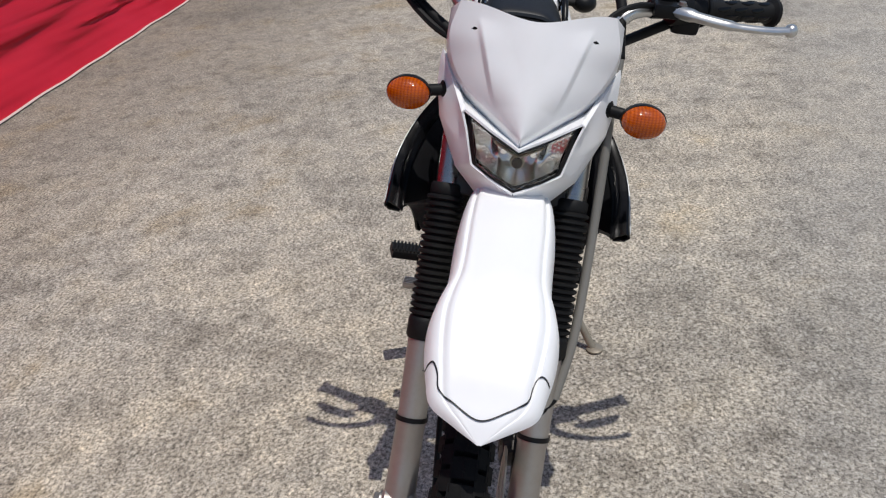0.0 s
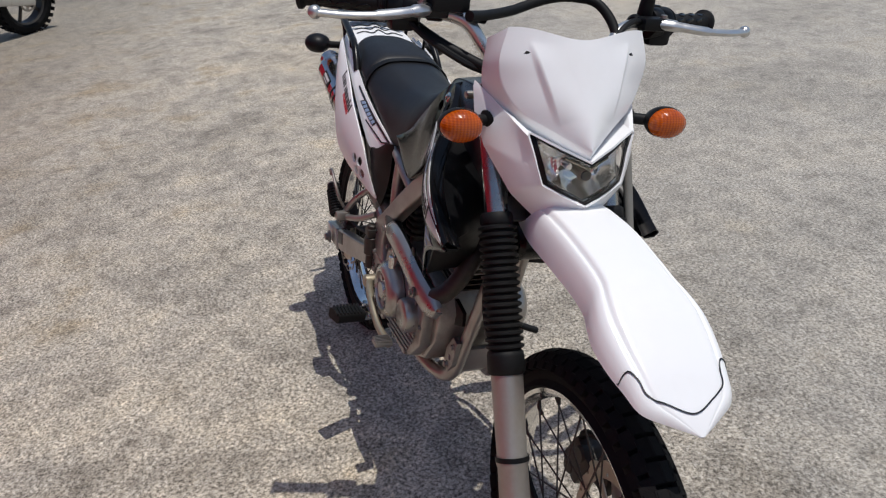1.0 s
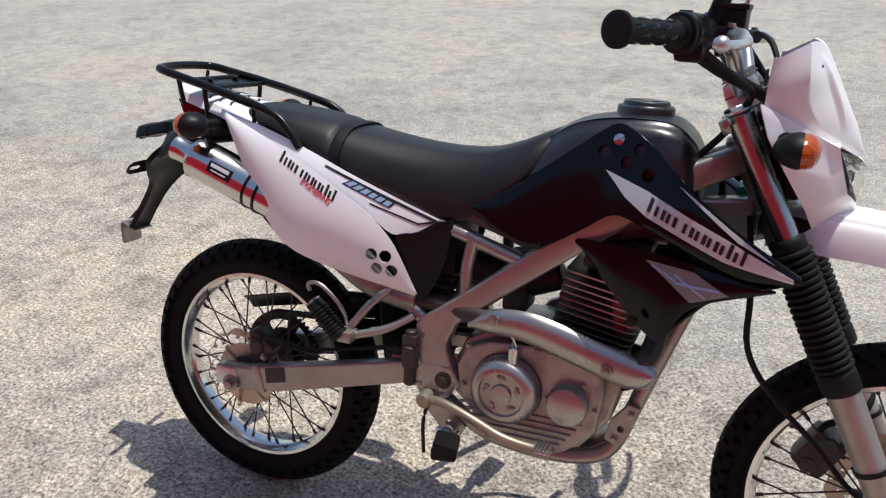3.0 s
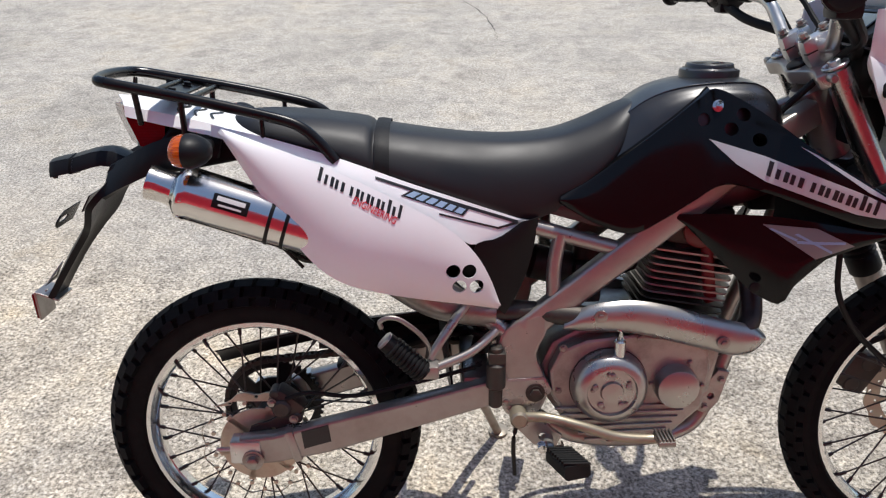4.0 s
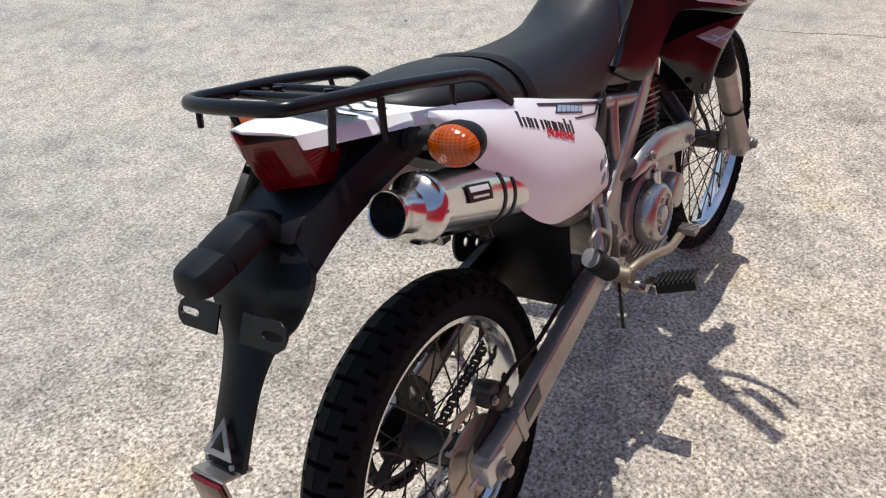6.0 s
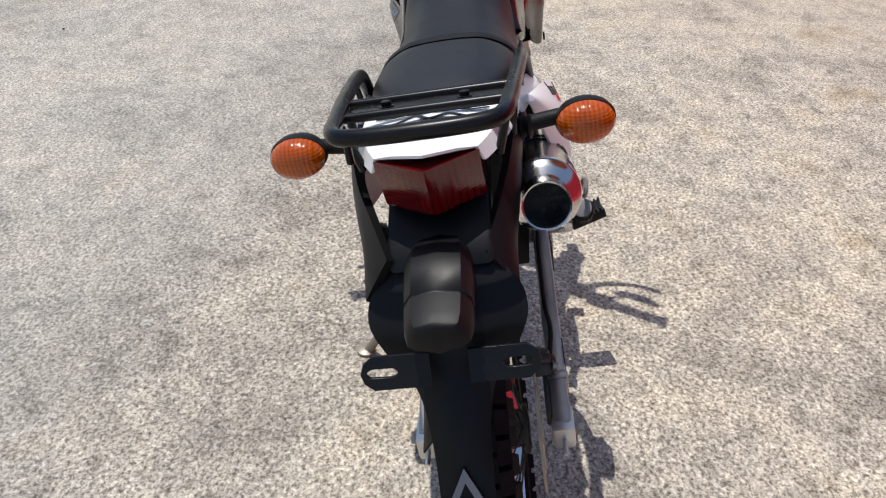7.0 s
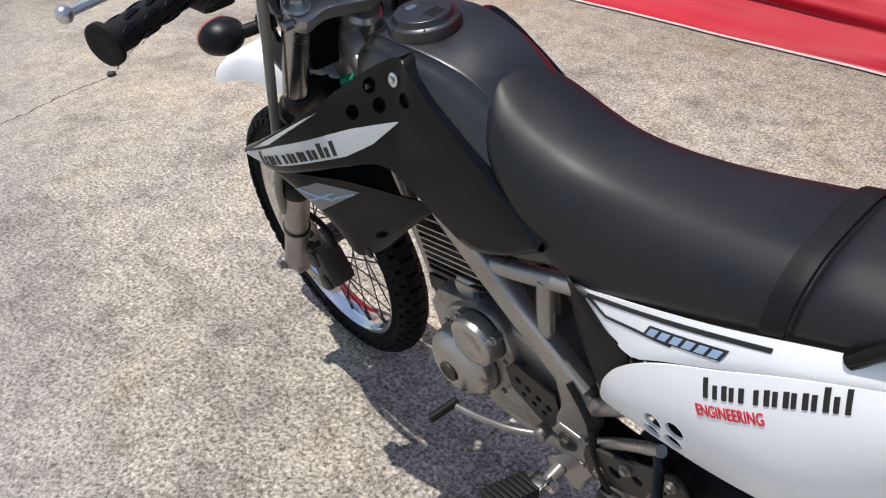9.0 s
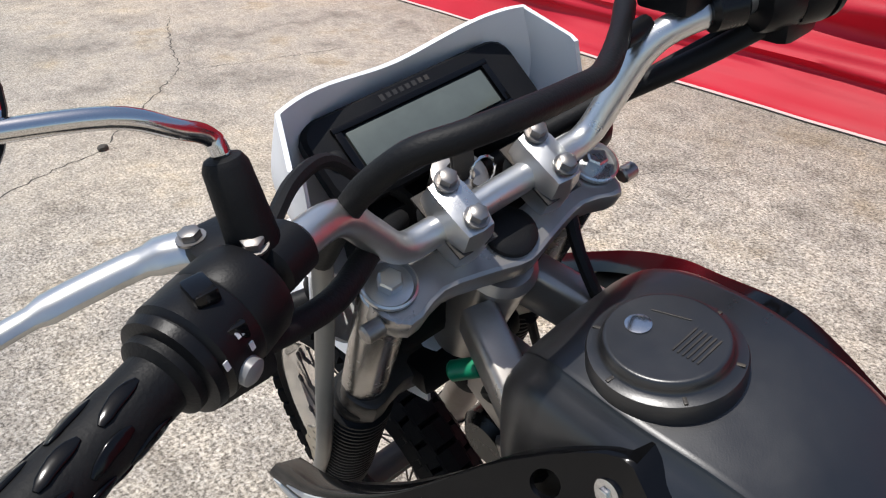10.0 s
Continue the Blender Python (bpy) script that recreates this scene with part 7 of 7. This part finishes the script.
def road_bike(front, rear):
    """A large dark motorcycle on its side stand beside the tent."""
    f, r = Vector(front), Vector(rear)
    base = new("parked_motorcycle")
    half = (f - r).length / 2
    base.matrix_basis = Matrix.Translation((f + r) / 2) @ Matrix.Rotation(math.atan2(f.y - r.y, f.x - r.x), 4, "Z") @ Matrix.Rotation(radians(-9), 4, "X")
    tagged(base, "large dark motorcycle on its side stand beside the tent", "motorcycle", "parked vehicles")
    fw = plain_wheel("front_wheel", base, Matrix.Translation((half, 0, 0.335)), 0.335, 0.11, 0.235, BRONZE)
    part("brake_disc", wave_disc(0.15, 10, 0.004, 0.10, 0.07, 12), DISC, fw)
    rw = plain_wheel("rear_wheel", base, Matrix.Translation((-half, 0, 0.325)), 0.325, 0.15, 0.225, DARK_METAL)
    part("sprocket", sprocket(0.10, 40, 0.09, 0.05), STEEL, rw)
    for s in SIDES:
        part("fork_leg", rod((half, s * 0.10, 0.335), (half - 0.30, s * 0.10, 0.98), 0.027, 18), BLACK_PAINT, base)
        part("swingarm_leg", bar([(-half - 0.04, s * 0.125, 0.325), (-0.25, s * 0.12, 0.42)], 0.035, 0.075, 0.01), ALU, base)
        part("header_pipe", tube([(0.22, s * 0.05, 0.52), (0.34, s * 0.09, 0.42), (0.30, s * 0.10, 0.26), (0.10, s * 0.10, 0.19), (-0.18, s * 0.10, 0.20)], 0.022, 12), STEEL, base, "bright exhaust header pipe")
        part("hand_grip", rod((half - 0.42, s * 0.28, 1.12), (half - 0.46, s * 0.41, 1.11), 0.017, 14), RUBBER, base)
        part("tank_panel", patch([(0.42, s * 0.17, 0.92), (0.15, s * 0.21, 0.94), (-0.10, s * 0.15, 0.84)], [(0.40, s * 0.19, 0.62), (0.15, s * 0.22, 0.62), (-0.10, s * 0.17, 0.68)], 14, 8, (0, s * 0.03, 0), 0.004), BLACK_GLOSS, base)
    part("engine", join(block((0.05, 0, 0.40), (0.42, 0.30, 0.30), 0.04), rod((0.0, -0.20, 0.38), (0.0, 0.20, 0.38), 0.085, 28), rod((0.16, -0.185, 0.36), (0.16, 0.185, 0.36), 0.05, 24), block((0.14, 0, 0.60), (0.20, 0.24, 0.18), 0.03)), DARK_METAL, base, "dark engine block")
    part("skid_pan", slab([(0.30, 0.30), (0.24, 0.17), (0.10, 0.145), (-0.20, 0.150), (-0.24, 0.19), (-0.20, 0.17), (0.10, 0.165), (0.22, 0.19), (0.28, 0.31)], -0.13, 0.13, bevel=0.004), ALU, base, "bare aluminium skid pan")
    part("fuel_tank", rings([[Vector((x, w * math.cos(t), z + h * math.sin(t))) for t in (2 * math.pi * i / 20 for i in range(20))] for x, w, h, z in ((0.42, 0.08, 0.08, 0.86), (0.36, 0.15, 0.15, 0.86), (0.20, 0.18, 0.18, 0.86), (0.02, 0.14, 0.14, 0.82), (-0.08, 0.08, 0.06, 0.78))]), BLACK_GLOSS, base)
    part("seat", rings([[Vector((x, a * w, z + b * h)) for a, b in oblong(2, 2, 0.5, 3)] for x, w, h, z in ((-0.02, 0.08, 0.03, 0.80), (-0.15, 0.14, 0.045, 0.79), (-0.45, 0.15, 0.045, 0.82), (-0.75, 0.12, 0.04, 0.88), (-0.85, 0.07, 0.02, 0.89))]), SEAT, base)
    part("subframe", join(tube([(-0.10, 0.12, 0.62), (-0.45, 0.12, 0.72), (-0.85, 0.08, 0.82)], 0.016, 10), tube([(-0.10, -0.12, 0.62), (-0.45, -0.12, 0.72), (-0.85, -0.08, 0.82)], 0.016, 10)), BLACK_PAINT, base)
    part("silencer", rod((-0.35, -0.17, 0.42), (-0.85, -0.20, 0.62), 0.06, 28), STEEL, base)
    part("front_fairing", block((half - 0.34, 0, 0.98), (0.20, 0.26, 0.30), 0.06, Matrix.Rotation(radians(-24), 4, "Y")), BLACK_GLOSS, base)
    part("handlebar", tube([(half - 0.46, -0.40, 1.11), (half - 0.38, -0.15, 1.12), (half - 0.36, 0, 1.06), (half - 0.38, 0.15, 1.12), (half - 0.46, 0.40, 1.11)], 0.013, 12), BLACK_PAINT, base)
    part("front_mudguard", patch([(half + 0.10, 0.07, 0.68), (half - 0.02, 0.075, 0.705), (half - 0.18, 0.07, 0.68)], [(half + 0.10, -0.07, 0.68), (half - 0.02, -0.075, 0.705), (half - 0.18, -0.07, 0.68)], 12, 7, (0, 0, 0.02), 0.004), BLACK_GLOSS, base)
    part("chassis_plate", join(block((-0.22, 0.0, 0.45), (0.10, 0.26, 0.34), 0.03), block((-0.40, 0, 0.62), (0.30, 0.16, 0.14), 0.03)), BLACK, base)
    part("side_stand", join(tube([(-0.06, 0.13, 0.26), (-0.02, 0.22, 0.16), (0.0, 0.30, 0.066)], 0.014, 10), block((0.0, 0.315, 0.062), (0.06, 0.07, 0.010), 0.003, Matrix.Rotation(radians(9), 4, "X"))), STEEL, base, "grey steel side stand")
    return base


road_bike((-6.15, -2.93, 0), (-7.39, -1.84, 0))


def quad_bike():
    """A four-wheeled off-road vehicle with balloon tyres, facing ahead along x."""
    base = new("quad_bike")
    tagged(base, "dark quad bike with balloon tyres parked on the concrete", "quad bike", "parked vehicles")
    for x in (0.0, -1.15):
        for s in SIDES:
            plain_wheel("wheel", base, Matrix.Translation((x, s * 0.36, 0.27)), 0.27, 0.23, 0.14, DARK_METAL)
        part("axle", rod((x, -0.33, 0.27), (x, 0.33, 0.27), 0.022, 14), STEEL, base)
        part("mudguard", patch([(x + 0.30, 0.48, 0.60), (x, 0.50, 0.68), (x - 0.30, 0.48, 0.60)], [(x + 0.30, -0.48, 0.60), (x, -0.50, 0.68), (x - 0.30, -0.48, 0.60)], 14, 9, (0, 0, 0.05), 0.006), BLACK_GLOSS, base)
    part("chassis", join(block((-0.55, 0, 0.36), (1.1, 0.22, 0.14), 0.04), block((-0.50, 0, 0.50), (0.5, 0.26, 0.2), 0.05)), BLACK_PAINT, base)
    part("seat", block((-0.72, 0, 0.74), (0.66, 0.28, 0.12), 0.05), SEAT, base)
    part("nose", block((0.06, 0, 0.70), (0.34, 0.36, 0.16), 0.06), BLACK_GLOSS, base)
    part("handlebar", join(tube([(-0.28, -0.36, 0.98), (-0.18, -0.15, 0.97), (-0.18, 0.15, 0.97), (-0.28, 0.36, 0.98)], 0.014, 12), rod((-0.15, 0, 0.70), (-0.18, 0, 0.97), 0.02, 12)), BLACK_PAINT, base)
    for z in (0.42, 0.52):
        part("bumper_tube", tube([(0.20, -0.18, z), (0.34, -0.14, z), (0.34, 0.14, z), (0.20, 0.18, z)], 0.014, 10), BLACK_PAINT, base)
    return base


quad = quad_bike()
quad.matrix_basis = pose(-10.30, 3.42, 0, rz=-18)
copy_thing(quad, pose(-10.22, 4.60, 0, rz=-22))
copy_thing(quad, pose(-9.95, 5.75, 0, rz=-20))
